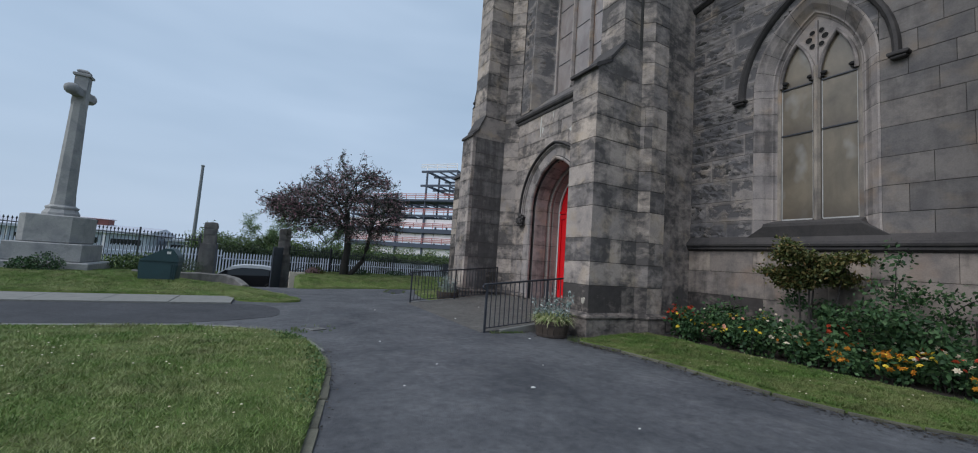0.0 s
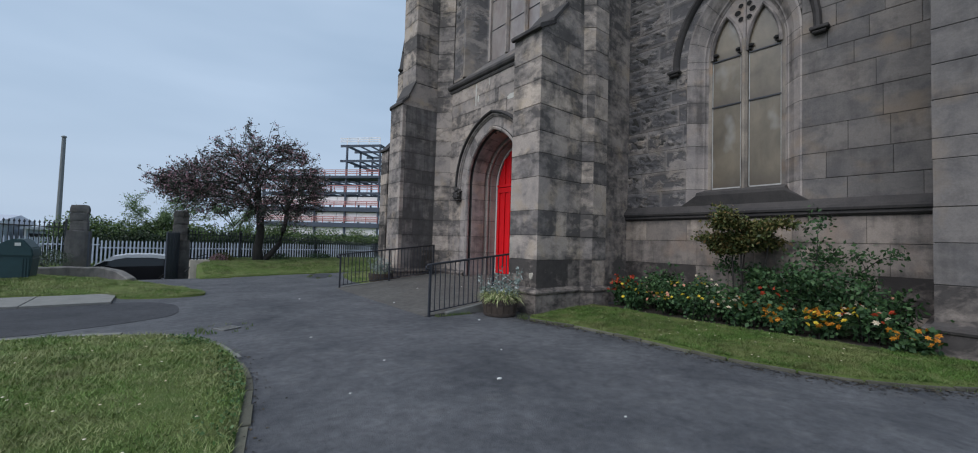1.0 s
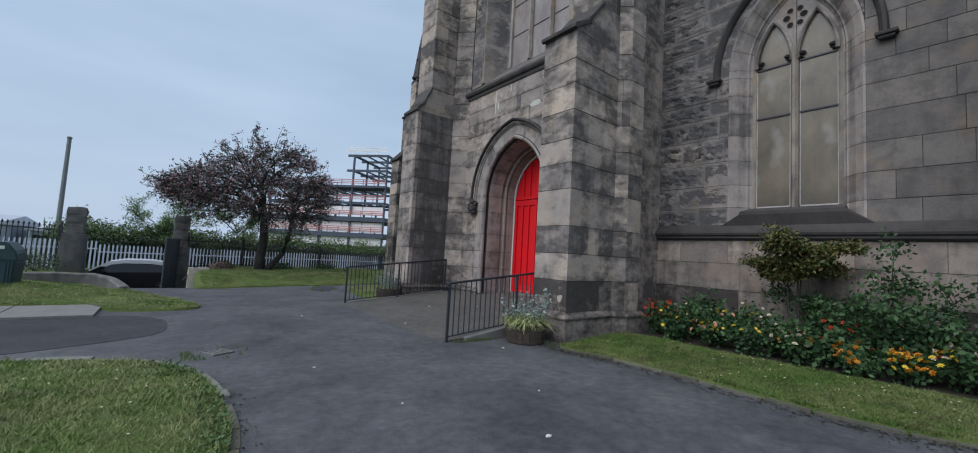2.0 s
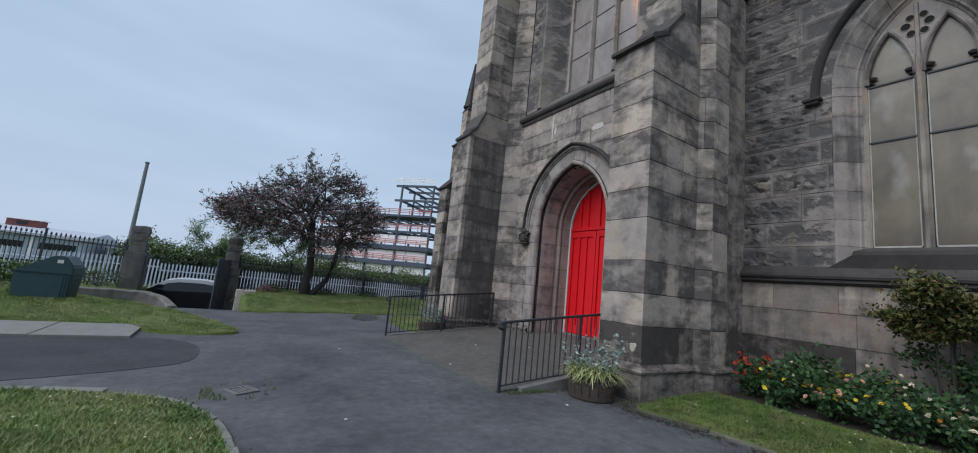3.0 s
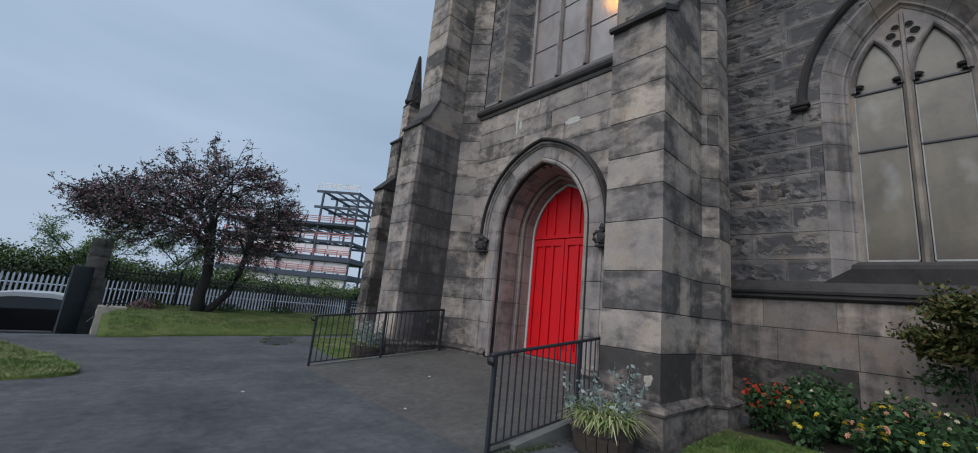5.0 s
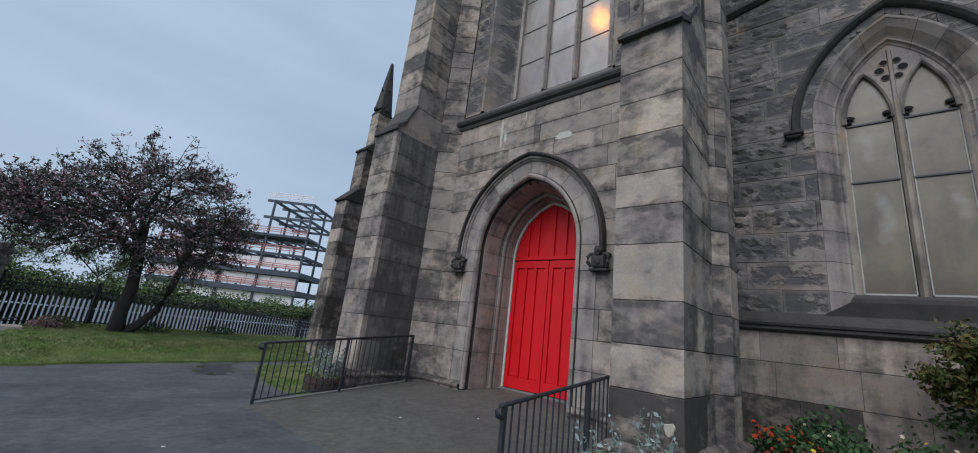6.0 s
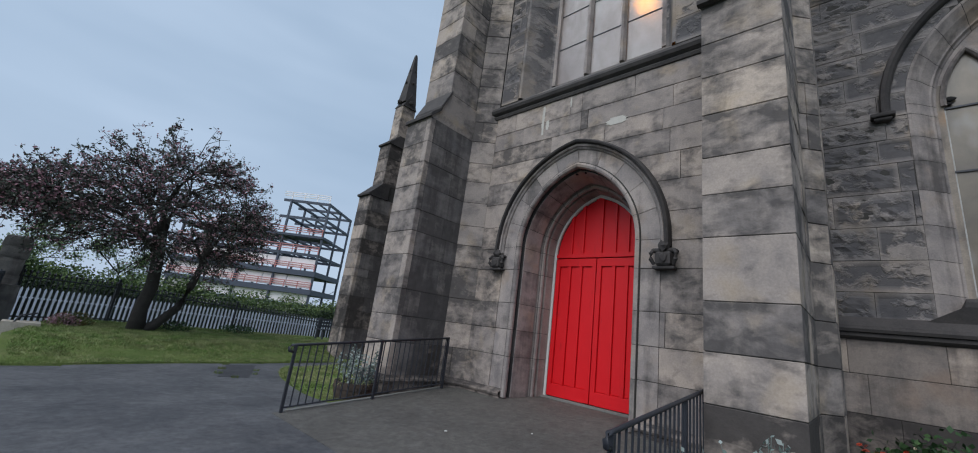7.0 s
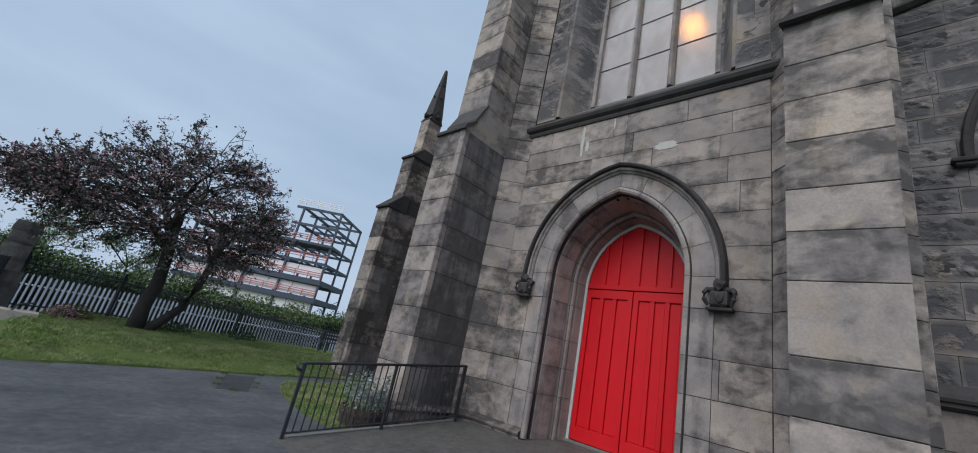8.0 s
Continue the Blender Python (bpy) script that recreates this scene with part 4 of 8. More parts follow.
vs = [bm.verts.new(p) for p in ((WX + 0.03, CY - lo, 6.90), (WX + 0.03, CY + lo, 6.90), (8.90, CY + hi, 7.63), (8.90, CY - hi, 7.63), (9.1, CY - hi, 7.63), (9.1, CY + hi, 7.63), (9.1, CY + hi, 6.8), (9.1, CY - hi, 6.8), (WX + 0.03, CY + lo, 6.8), (WX + 0.03, CY - lo, 6.8))]
for f in ((0, 1, 2, 3), (3, 2, 5, 4), (1, 8, 6, 5, 2), (0, 3, 4, 7, 9), (9, 8, 1, 0), (4, 5, 6, 7), (7, 6, 8, 9)):
    bm.faces.new([vs[i] for i in f])
tagged(part("window_sill", bm, nave_ashlar), "long sloping grey stone sill below the tower window", "sill", kind="structure")


# the tower window
def tower_window():
    root = thing("window_tower", "tall three-light traceried window with pale panes, lamp lit behind", "window", (8.88, CY, 7.62), kind="structure")
    bm = bmesh.new()
    arch_loft(bm, CY, [(1.80, 2.9, WX + 0.05), (1.74, 2.84, WX + 0.06), (UW_HALF + 0.06, 2.40, 8.80), (UW_HALF, 2.32, 8.82), (UW_HALF, 2.32, 8.98)], 10.6, 7.0)
    part("jamb", bm, rubble, root, "splayed sandstone jambs")
    for o in (-0.435, 0.435):
        bm = bmesh.new()
        prism(bm, [(8.78, CY + o - 0.03), (8.78, CY + o + 0.03), (8.86, CY + o + 0.07), (8.96, CY + o + 0.05), (8.96, CY + o - 0.05), (8.86, CY + o - 0.07)], 7.60, 12.3)
        part("mullion", bm, dressed, root)
    for o in (-UW_HALF + 0.04, UW_HALF - 0.04):
        bm = bmesh.new()
        prism(bm, [(8.82, CY + o - 0.05), (8.82, CY + o + 0.05), (8.96, CY + o + 0.05), (8.96, CY + o - 0.05)], 7.60, 11.6)
        part("frame", bm, dressed, root)
    for i, o in enumerate((-0.90, 0.0, 0.90)):
        z = 7.64
        for j in range(5):
            bm = bmesh.new()
            h = 1.02
            box(bm, 8.905, 8.917, CY + o - 0.40, CY + o + 0.40, z, min(z + h - 0.02, 12.2))
            part("pane", bm, pane_pale, root)
            bm = bmesh.new()
            box(bm, 8.89, 8.925, CY + o - 0.40, CY + o + 0.40, z + h - 0.02, z + h, 0.003)
            part("saddle_bar", bm, iron, root)
            z += h
    return root


tower_window()
bm = bmesh.new()
blob(bm, (10.21, 10.40, 10.40), 0.25, (1, 1, 1.25), rough=0.2)
lamp = thing("lamp", "round warm orange lamp glowing behind the tower window", "lamp", (10.21, 10.40, 10.40))
part("globe", bm, glow, lamp, smooth=True)
bm = bmesh.new()
tube(bm, [(10.21, 10.40, 10.75), (10.21, 10.40, 11.4), (11.21, 10.40, 11.5)], 0.012, 6)
part("stem", bm, iron, lamp)


def arch_pieces(root, cy, prof, spring, jamb_z, n_arc, mat, name, lab=""):
    """The stones of a moulded arch: coursed jambs and curved pieces, over a dark bed."""
    bm = bmesh.new()
    arch_loft(bm, cy, [(h + 0.012, r + 0.012, x + 0.006) for h, r, x in prof], spring, jamb_z[0], 3 * n_arc)
    part("mortar_bed", bm, mortar, root)

    def stone(rows):
        bm = bmesh.new()
        vs = [[bm.verts.new(p) for p in row] for row in rows]
        for a, b in zip(vs, vs[1:]):
            for i in range(len(a) - 1):
                bm.faces.new((a[i], a[i + 1], b[i + 1], b[i]))
        part(name, bm, mat, root, lab)
    for s in (-1, 1):
        for z0, z1 in zip(jamb_z, jamb_z[1:]):
            stone([[(x, cy + s * h, z) for z in (z0 + 0.004, z1 - 0.004)] for h, r, x in prof])
        for k in range(n_arc):
            rows = []
            for h, r, x in prof:
                line = [(o, z) for o, z in pointed(h, r, spring, jamb_z[0], 3 * n_arc)][1:3 * n_arc + 2]
                seg = [Vector(p) for p in line[3 * k:3 * k + 4]]
                seg[0] = seg[0] + (seg[1] - seg[0]).normalized() * 0.004
                if k < n_arc - 1:
                    seg[-1] = seg[-1] + (seg[-2] - seg[-1]).normalized() * 0.004
                rows.append([(x, cy + s * abs(p.x), p.y) for p in seg])
            stone(rows)


# the portal
def portal():
    root = thing("portal", "deeply moulded pointed sandstone doorway", "doorway", (WX, CY, 0.4), kind="structure")
    def run(sec):
        return [(w, 1.66 + (w - 1.305) * 1.207, WX + d) for w, d in sec]
    roll = run([(1.335, 0.06), (1.335, 0.0), (1.318, 0.02), (1.305, 0.0), (1.290, -0.03), (1.255, -0.045), (1.220, -0.03), (1.203, 0.005), (1.205, 0.045)])
    hollow = run([(1.205, 0.045), (1.235, 0.075), (1.270, 0.09), (1.272, 0.12), (1.235, 0.135), (1.198, 0.14)])
    splay = run([(1.198, 0.14), (1.188, 0.15), (1.112, 0.55), (1.110, 0.575)])
    quirk = run([(1.110, 0.575), (1.140, 0.59), (1.155, 0.62), (1.145, 0.65), (1.118, 0.67)])
    inner = run([(1.118, 0.67), (1.090, 0.655), (1.060, 0.67), (1.048, 0.705), (1.060, 0.74), (1.100, 0.755), (1.098, 0.79), (1.046, 0.795), (1.040, 0.82), (1.015, 1.02), (1.015, 1.15)])
    jamb_z = [0.36, 1.11, 1.62, 2.14, 2.82, SPRING]
    arch_pieces(root, CY, roll, SPRING, jamb_z, 5, dressed, "roll_stone")
    # dark sooty stone here also paints in the shade of the hollow
    arch_pieces(root, CY, hollow, SPRING, jamb_z, 5, sooty, "hollow_stone", "hollow moulding, soot-black with its shade coloured in")
    arch_pieces(root, CY, splay, SPRING, jamb_z, 5, dressed, "splay_stone")
    arch_pieces(root, CY, quirk, SPRING, jamb_z, 5, brownstone, "quirk_stone")
    arch_pieces(root, CY, inner, SPRING, jamb_z, 5, brownstone, "inner_order_stone", "brownish inner order")
    bm = bmesh.new()
    arch_loft(bm, CY, [(1.80, 2.12, WX + 0.05), (1.80, 2.12, WX - 0.06), (1.785, 2.10, WX - 0.14), (1.755, 2.067, WX - 0.165), (1.728, 2.037, WX - 0.15), (1.722, 2.030, WX - 0.10), (1.722, 2.030, WX + 0.05)], SPRING, 3.16, 14, closed=True)
    part("hood_mould", bm, sooty, root, "soot-dark hood mould")
    bm = bmesh.new()
    arch_loft(bm, CY, [(1.721, 2.029, WX + 0.05), (1.721, 2.029, WX - 0.075), (1.70, 2.005, WX - 0.10), (1.675, 1.975, WX - 0.085), (1.665, 1.963, WX - 0.045), (1.645, 1.94, WX - 0.04), (1.63, 1.925, WX - 0.02), (1.63, 1.925, WX + 0.05)], SPRING, 3.16, 14, closed=True)
    part("hood_roll", bm, dressed, root, "paler roll under the hood mould")
    # solid black plugs paint the shade of two small fixing holes
    for o in (-0.10, 0.10):
        bm = bmesh.new()
        tube(bm, [(WX + 0.145, CY + o, 4.86 - abs(o) * 0.9), (WX + 0.30, CY + o, 4.92 - abs(o) * 0.9)], 0.02, 8)
        part("fixing_hole", bm, hole_shade, root, "small black plug painting a fixing hole's shade")
    return root


gate = portal()


def carved_stop(cy, wide, seed, parent):
    """A weathered corbel at the foot of a hood mould: a small head over a shield with curled sides."""
    bm = bmesh.new()
    x = WX - 0.02
    k = wide
    prism(bm, [(x - 0.15, cy - 0.10 * k), (x - 0.15, cy + 0.10 * k), (WX + 0.04, cy + 0.13 * k), (WX + 0.04, cy - 0.13 * k)], 2.84, 3.06, 0.03)
    prism(bm, [(x - 0.12, cy - 0.15 * k), (x - 0.12, cy + 0.15 * k), (WX + 0.04, cy + 0.15 * k), (WX + 0.04, cy - 0.15 * k)], 2.79, 2.835, 0.012)
    prism(bm, [(x - 0.10, cy - 0.17 * k), (x - 0.10, cy + 0.17 * k), (WX + 0.04, cy + 0.17 * k), (WX + 0.04, cy - 0.17 * k)], 3.06, 3.12, 0.02)
    for s in (-1, 1):
        tube(bm, [(x - 0.09, cy + s * 0.13 * k, 2.86), (x - 0.13, cy + s * 0.165 * k, 2.94), (x - 0.12, cy + s * 0.17 * k, 3.03), (x - 0.08, cy + s * 0.14 * k, 3.10)], [0.022, 0.034, 0.034, 0.022], 7)
    blob(bm, (x - 0.10, cy, 3.15), 0.075 * k, (0.9, 1, 1.0), 0.5, 2, seed)
    blob(bm, (x - 0.15, cy, 2.95), 0.06 * k, (0.5, 1.0, 1.3), 0.4, 2, seed + 2)
    return part("carved_corbel", bm, sooty, parent, "worn carved corbel")


carved_stop(CY + 1.715, 1.0, 1, gate)
carved_stop(CY - 1.715, 1.12, 5, gate)


# the red doors
def doors():
    root = thing("door_1", "closed red-painted double church door with pointed head", "door", (9.12, CY, 0.43), kind="structure")
    bm = bmesh.new()
    arch_loft(bm, CY, [(1.03, 1.33, 9.10), (1.03, 1.33, 9.055), (0.965, 1.25, 9.055), (0.965, 1.25, 9.10)], SPRING, 0.40, 14, closed=True)
    part("door_frame", bm, white_paint, root, "thin white-painted frame")
    w = half_at(DOOR_HALF, DOOR_RISE, SPRING)
    for s, nm in ((-1, "leaf"), (1, "leaf")):
        bm = bmesh.new()
        ins = 0.006
        outline = [(s * ins, 0.44), (s * 0.955, 0.44), (s * 0.955, 3.245), (s * ins, 3.245)]
        vs0 = [bm.verts.new((9.115, CY + o, z)) for o, z in outline]
        vs1 = [bm.verts.new((9.17, CY + o, z)) for o, z in outline]
        bm.faces.new(vs0)
        bm.faces.new(vs1)
        for i in range(4):
            bm.faces.new((vs0[i], vs0[(i + 1) % 4], vs1[(i + 1) % 4], vs1[i]))
        leaf = part(nm, bm, red_paint, root)
        # stiles, rails and muntins proud of sunk boards, an open joint round each board
        for a, b, z0, z1 in ((0.012, 0.105, 0.45, 3.24), (0.86, 0.95, 0.45, 3.24), (0.105, 0.86, 3.08, 3.24), (0.105, 0.86, 0.45, 0.68), (0.325, 0.400, 0.68, 3.08), (0.590, 0.665, 0.68, 3.08)):
            bm = bmesh.new()
            y0, y1 = sorted((CY + s * a, CY + s * b))
            box(bm, 9.060, 9.116, y0, y1, z0, z1, 0.010)
            part("stile" if z1 - z0 > 1 else "rail", bm, red_paint, leaf)
        for a, b in ((0.105, 0.325), (0.400, 0.590), (0.665, 0.86)):
            bm = bmesh.new()
            y0, y1 = sorted((CY + s * (a + 0.016), CY + s * (b - 0.016)))
            box(bm, 9.094, 9.116, y0, y1, 0.70, 3.06, 0.006)
            part("board", bm, red_paint, leaf)
    bm = bmesh.new()
    pts = [(o, z) for o, z in pointed(0.957, 1.245, SPRING, 3.26, 14)]
    a = [bm.verts.new((9.112, CY + o, z)) for o, z in pts]
    b = [bm.verts.new((9.17, CY + o, z)) for o, z in pts]
    bm.faces.new(a)
    bm.faces.new(b[::-1])
    for i in range(len(a)):
        bm.faces.new((a[i], a[(i + 1) % len(a)], b[(i + 1) % len(a)], b[i]))
    head = part("head_panel", bm, red_paint, root)
    bm = bmesh.new()
    box(bm, 9.045, 9.112, CY - 0.955, CY + 0.955, 3.262, 3.345, 0.01)
    part("transom", bm, red_paint, head)
    for o in (-0.63, -0.36, 0.0, 0.36, 0.63):
        bm = bmesh.new()
        box(bm, 9.062, 9.112, CY + o - (0.034 if o else 0.09), CY + o + (0.034 if o else 0.09), 3.345, SPRING + DOOR_RISE * 0 + max(3.5, [z for z in np.linspace(3.3, 4.55, 60) if w(z) > abs(o) + 0.08][-1]), 0.008)
        part("rib", bm, red_paint, head)
    bm = bmesh.new()
    box(bm, 8.98, 9.2, CY - 1.03, CY + 1.03, 0.36, 0.435, 0.008)
    part("threshold", bm, concrete, root, "worn stone threshold")


doors()

putty = plain_mat("pale_putty", (0.42, 0.41, 0.39), 0.8, vary=0.5, size=6, relief=0.001)
# nave front: wall with window, lower wall, strings
NW = 4.895
NW_HALF, NW_RISE, NW_SPRING, NW_SILL = 0.735, 1.42, 5.96, 2.86
bm = bmesh.new()
pierced(bm, NX + 0.014, NX + 0.7, 1.2, 7.7, 2.30, 9.6, NW, 1.14, 1.86, 5.90, 2.40)
wall_nave = wall_mesh("wall_nave_front", "worn tooled sandstone wall round the traceried window", bm)
bm = bmesh.new()
box(bm, NX - 0.016, NX + 0.7, 1.2, 7.7, -0.1, 2.30)
wall_low = wall_mesh("wall_nave_base", "smooth ashlar base of the nave wall", bm)
bm = bmesh.new()
box(bm, NX, NX + 0.7, 13.8, 20.3, -0.1, 9.6)
wall_mesh("wall_nave_north", "worn sandstone nave wall beyond the tower", bm, rubble)
bm = bmesh.new()
box(bm, NX + 0.02, NX + 0.6, 1.2, 7.7, 9.55, 10.6)
wall_mesh("wall_nave_top", "plain sandstone parapet of the nave", bm, ashlar)
bm = bmesh.new()
for s in (0, 1):
    y0, y1 = (1.5, 2.1) if s == 0 else (19.4, 20.0)
    box(bm, NX + 0.6, 30, y0, y1, -0.1, 9.6)
box(bm, 29.4, 30, 2.1, 19.4, -0.1, 9.6)
wall_mesh("wall_nave_sides", "long sandstone side walls of the nave", bm, ashlar)
bm = bmesh.new()
extrude_x(bm, [(1.3, 9.6), (20.2, 9.6), (CY, 15.0)], NX + 0.62, 30)
tagged(part("nave_roof", bm, roof_slate), "pitched slate roof of the nave", "roof", kind="structure")

bm = bmesh.new()
extrude_y(bm, [(NX + 0.1, 2.50), (NX - 0.005, 2.47), (NX - 0.14, 2.33), (NX - 0.165, 2.28), (NX - 0.15, 2.235), (NX - 0.11, 2.225), (NX - 0.115, 2.17), (NX - 0.06, 2.13), (NX + 0.1, 2.11)], 1.92, 7.65)
tagged(part("string_course", bm, sooty), "soot-black moulded string course under the window", "string course", kind="structure")
bm = bmesh.new()
vs = []
for y, z in ((8.0, 8.66), (4.9, 9.36), (1.2, 8.52)):
    vs.append([bm.verts.new((NX + dx, y, z + dz)) for dx, dz in ((0.05, 0), (-0.06, 0.02), (-0.13, 0.09), (-0.11, 0.15), (0.05, 0.24))])
for a, b in zip(vs, vs[1:]):
    for i in range(5):
        bm.faces.new((a[i], a[(i + 1) % 5], b[(i + 1) % 5], b[i]))
bm.faces.new(vs[0])
bm.faces.new(vs[-1][::-1])
tagged(part("string_course", bm, sooty), "raking soot-black moulding high on the nave wall", "string course", kind="structure")


def nave_window():
    root = thing("window_nave", "two-light pointed window with tracery and dusty panes", "window", (10.62, NW, NW_SILL), kind="structure")
    prof = [(1.14, 1.86, NX + 0.03), (1.14, 1.86, NX - 0.002), (1.10, 1.82, NX + 0.005), (0.98, 1.69, NX + 0.10), (0.88, 1.585, NX + 0.22), (0.855, 1.55, NX + 0.245), (0.83, 1.52, NX + 0.25), (0.805, 1.495, NX + 0.30), (0.775, 1.46, NX + 0.32), (0.775, 1.46, NX + 0.45)]
    arch_pieces(root, NW, prof, NW_SPRING, [2.5, 2.86, 3.36, 3.90, 4.46, 4.96, 5.38, 5.78, NW_SPRING], 5, dressed, "jamb_stone", "hollow-chamfered sandstone surround")
    bm = bmesh.new()
    arch_loft(bm, NW, [(1.46, 2.22, NX + 0.04), (1.46, 2.22, NX - 0.06), (1.44, 2.19, NX - 0.13), (1.39, 2.14, NX - 0.14), (1.345, 2.09, NX - 0.09), (1.325, 2.07, NX - 0.04), (1.32, 2.065, NX + 0.04)], NW_SPRING - 0.06, 5.80, 12, closed=True)
    part("hood_mould", bm, sooty, root, "soot-dark hood mould")
    for s in (-1, 1):
        bm = bmesh.new()
        c = NW + s * 1.43
        box(bm, NX - 0.16, NX + 0.04, c - 0.15, c + 0.15, 5.75, 5.82, 0.015)
        box(bm, NX - 0.13, NX + 0.04, c - 0.11, c + 0.11, 5.69, 5.75, 0.02)
        part("label_stop", bm, sooty, root)
    # sill
    bm = bmesh.new()
    v = [bm.verts.new(p) for p in ((10.58, NW - 0.80, 2.85), (10.58, NW + 0.80, 2.85), (NX - 0.10, NW + 0.86, 2.74), (NX - 0.10, NW - 0.86, 2.74), (NX - 0.10, NW - 0.88, 2.67), (NX - 0.10, NW + 0.88, 2.67),
                                   (NX - 0.02, NW + 1.30, 2.42), (NX - 0.02, NW - 1.30, 2.42), (10.58, NW - 1.0, 2.42), (10.58, NW + 1.0, 2.42))]
    for f in ((0, 1, 2, 3), (3, 2, 5, 4), (4, 5, 6, 7), (7, 6, 9, 8), (8, 9, 1, 0), (0, 3, 4, 7, 8), (1, 9, 6, 5, 2)):
        bm.faces.new([v[i] for i in f])
    part("window_sill", bm, sooty, root, "sloping sooty sill")
    # mullion, frame, tracery
    bm = bmesh.new()
    prism(bm, [(10.50, NW - 0.025), (10.50, NW + 0.025), (10.56, NW + 0.065), (10.68, NW + 0.065), (10.68, NW - 0.065), (10.56, NW - 0.065)], 2.83, 6.25)
    part("mullion", bm, rust_stone, root, "rust-stained mullion")
    for s in (-1, 1):
        bm = bmesh.new()
        box(bm, 10.575, 10.66, *sorted((NW + s * 0.700, NW + s * 0.80)), 2.84, 6.34, 0.006)
        part("frame", bm, rust_stone, root)
        for o in (0.085, 0.69):
            bm = bmesh.new()
            y = NW + s * o
            box(bm, 10.60, 10.622, y - 0.009, y + 0.009, 2.87, 6.0, 0.003)
            part("lead_edge", bm, putty, root)
        bm = bmesh.new()
        box(bm, 10.592, 10.622, NW + s * 0.39 - 0.30, NW + s * 0.39 + 0.30, 2.85, 2.88, 0.003)
        part("lead_edge", bm, putty, root)
        bm = bmesh.new()
        box(bm, 10.585, 10.625, NW + s * 0.39 - 0.31, NW + s * 0.39 + 0.31, 4.80, 4.83, 0.003)
        part("saddle_bar", bm, iron, root)
        bm = bmesh.new()
        box(bm, 10.585, 10.625, NW + s * 0.39 - 0.31, NW + s * 0.39 + 0.31, 5.90, 5.93, 0.003)
        part("saddle_bar", bm, iron, root)
        for z0, z1 in ((2.87, 4.80), (4.83, 5.90), (5.93, 6.95)):
            bm = bmesh.new()
            y0, y1 = NW + s * 0.39 - 0.31, NW + s * 0.39 + 0.31
            if z1 < 6:
                box(bm, 10.612, 10.622, y0, y1, z0, z1)
            else:
                pts = [(o, z) for o, z in pointed(0.33, 0.92, 5.98, 5.93, 8)]
                a = [bm.verts.new((10.612, NW + s * 0.375 + o, z)) for o, z in pts]
                b = [bm.verts.new((10.622, NW + s * 0.375 + o, z)) for o, z in pts]
                bm.faces.new(a)
                bm.faces.new(b[::-1])
                for i in range(len(a)):
                    bm.faces.new((a[i], a[(i + 1) % len(a)], b[(i + 1) % len(a)], b[i]))
            part("pane", bm, pane_dusty, root)
        # pointed head of each light, with black lumps painting the shade of pierced lobes
        bm = bmesh.new()
        arch_loft(bm, NW + s * 0.372, [(0.36, 0.98, 10.60), (0.36, 0.98, 10.54), (0.32, 0.92, 10.51), (0.29, 0.88, 10.54), (0.29, 0.88, 10.60)], 5.98, 5.95, 10, closed=True)
        part("tracery_arch", bm, dressed, root)
        for e in (-1, 1):
            bm = bmesh.new()
            cc = NW + s * 0.372 + e * 0.26
            blob(bm, (10.57, cc, 6.06), 0.075, (0.5, 1.1, 0.6), 0.25, 2, e)
            blob(bm, (10.57, cc + e * 0.03, 5.98), 0.055, (0.5, 1.3, 0.5), 0.25, 2, e + 3)
            part("dark_lobe", bm, hole_shade, root)
    # unpierced spandrel plate over the lights; black discs paint the shade of its eyes
    bm = bmesh.new()
    up = pointed(0.775, 1.46, NW_SPRING, 5.95, 10)
    for half_side in (-1, 1):
        k = [(o, z) for o, z in up if o * half_side >= -1e-6]
        k = k if half_side < 0 else k[::-1]
        low = [(NW * 0 + half_side * 0.372 + o, z) for o, z in pointed(0.34, 0.95, 5.98, 5.95, 8)]
        low = low if half_side < 0 else low[::-1]
        ring = [(o, z) for o, z in k if z > 6.2] + [(0.0, 6.25)] + [(o, z) for o, z in low[::-1] if z > 6.25]
        f = [bm.verts.new((10.585, NW + o, z)) for o, z in ring]
        g = [bm.verts.new((10.64, NW + o, z)) for o, z in ring]
        bm.faces.new(f)
        bm.faces.new(g[::-1])
        for i in range(len(f)):
            bm.faces.new((f[i], f[(i + 1) % len(f)], g[(i + 1) % len(f)], g[i]))
    part("tracery_plate", bm, dressed, root)
    for o, z, r in ((-0.085, 6.74, 0.055), (0.085, 6.74, 0.055), (-0.15, 6.90, 0.065), (0.15, 6.90, 0.065), (-0.085, 7.05, 0.052), (0.085, 7.05, 0.052)):
        bm = bmesh.new()
        k = 14
        rings = [[bm.verts.new((x, NW + o + q * math.cos(2 * math.pi * i / k), z + q * math.sin(2 * math.pi * i / k))) for i in range(k)] for q, x in ((r + 0.016, 10.586), (r + 0.010, 10.572), (r + 0.003, 10.572), (r, 10.586))]
        for a, b in zip(rings, rings[1:]):
            for i in range(k):
                bm.faces.new((a[i], a[(i + 1) % k], b[(i + 1) % k], b[i]))
        foil = part("foil", bm, dressed, root)
        bm = bmesh.new()
        bm.faces.new([bm.verts.new((10.581, NW + o + r * math.cos(2 * math.pi * i / k), z + r * math.sin(2 * math.pi * i / k))) for i in range(k)])
        part("eye", bm, hole_shade, foil, "flat black disc painting the shade of a pierced eye")
    bm = bmesh.new()
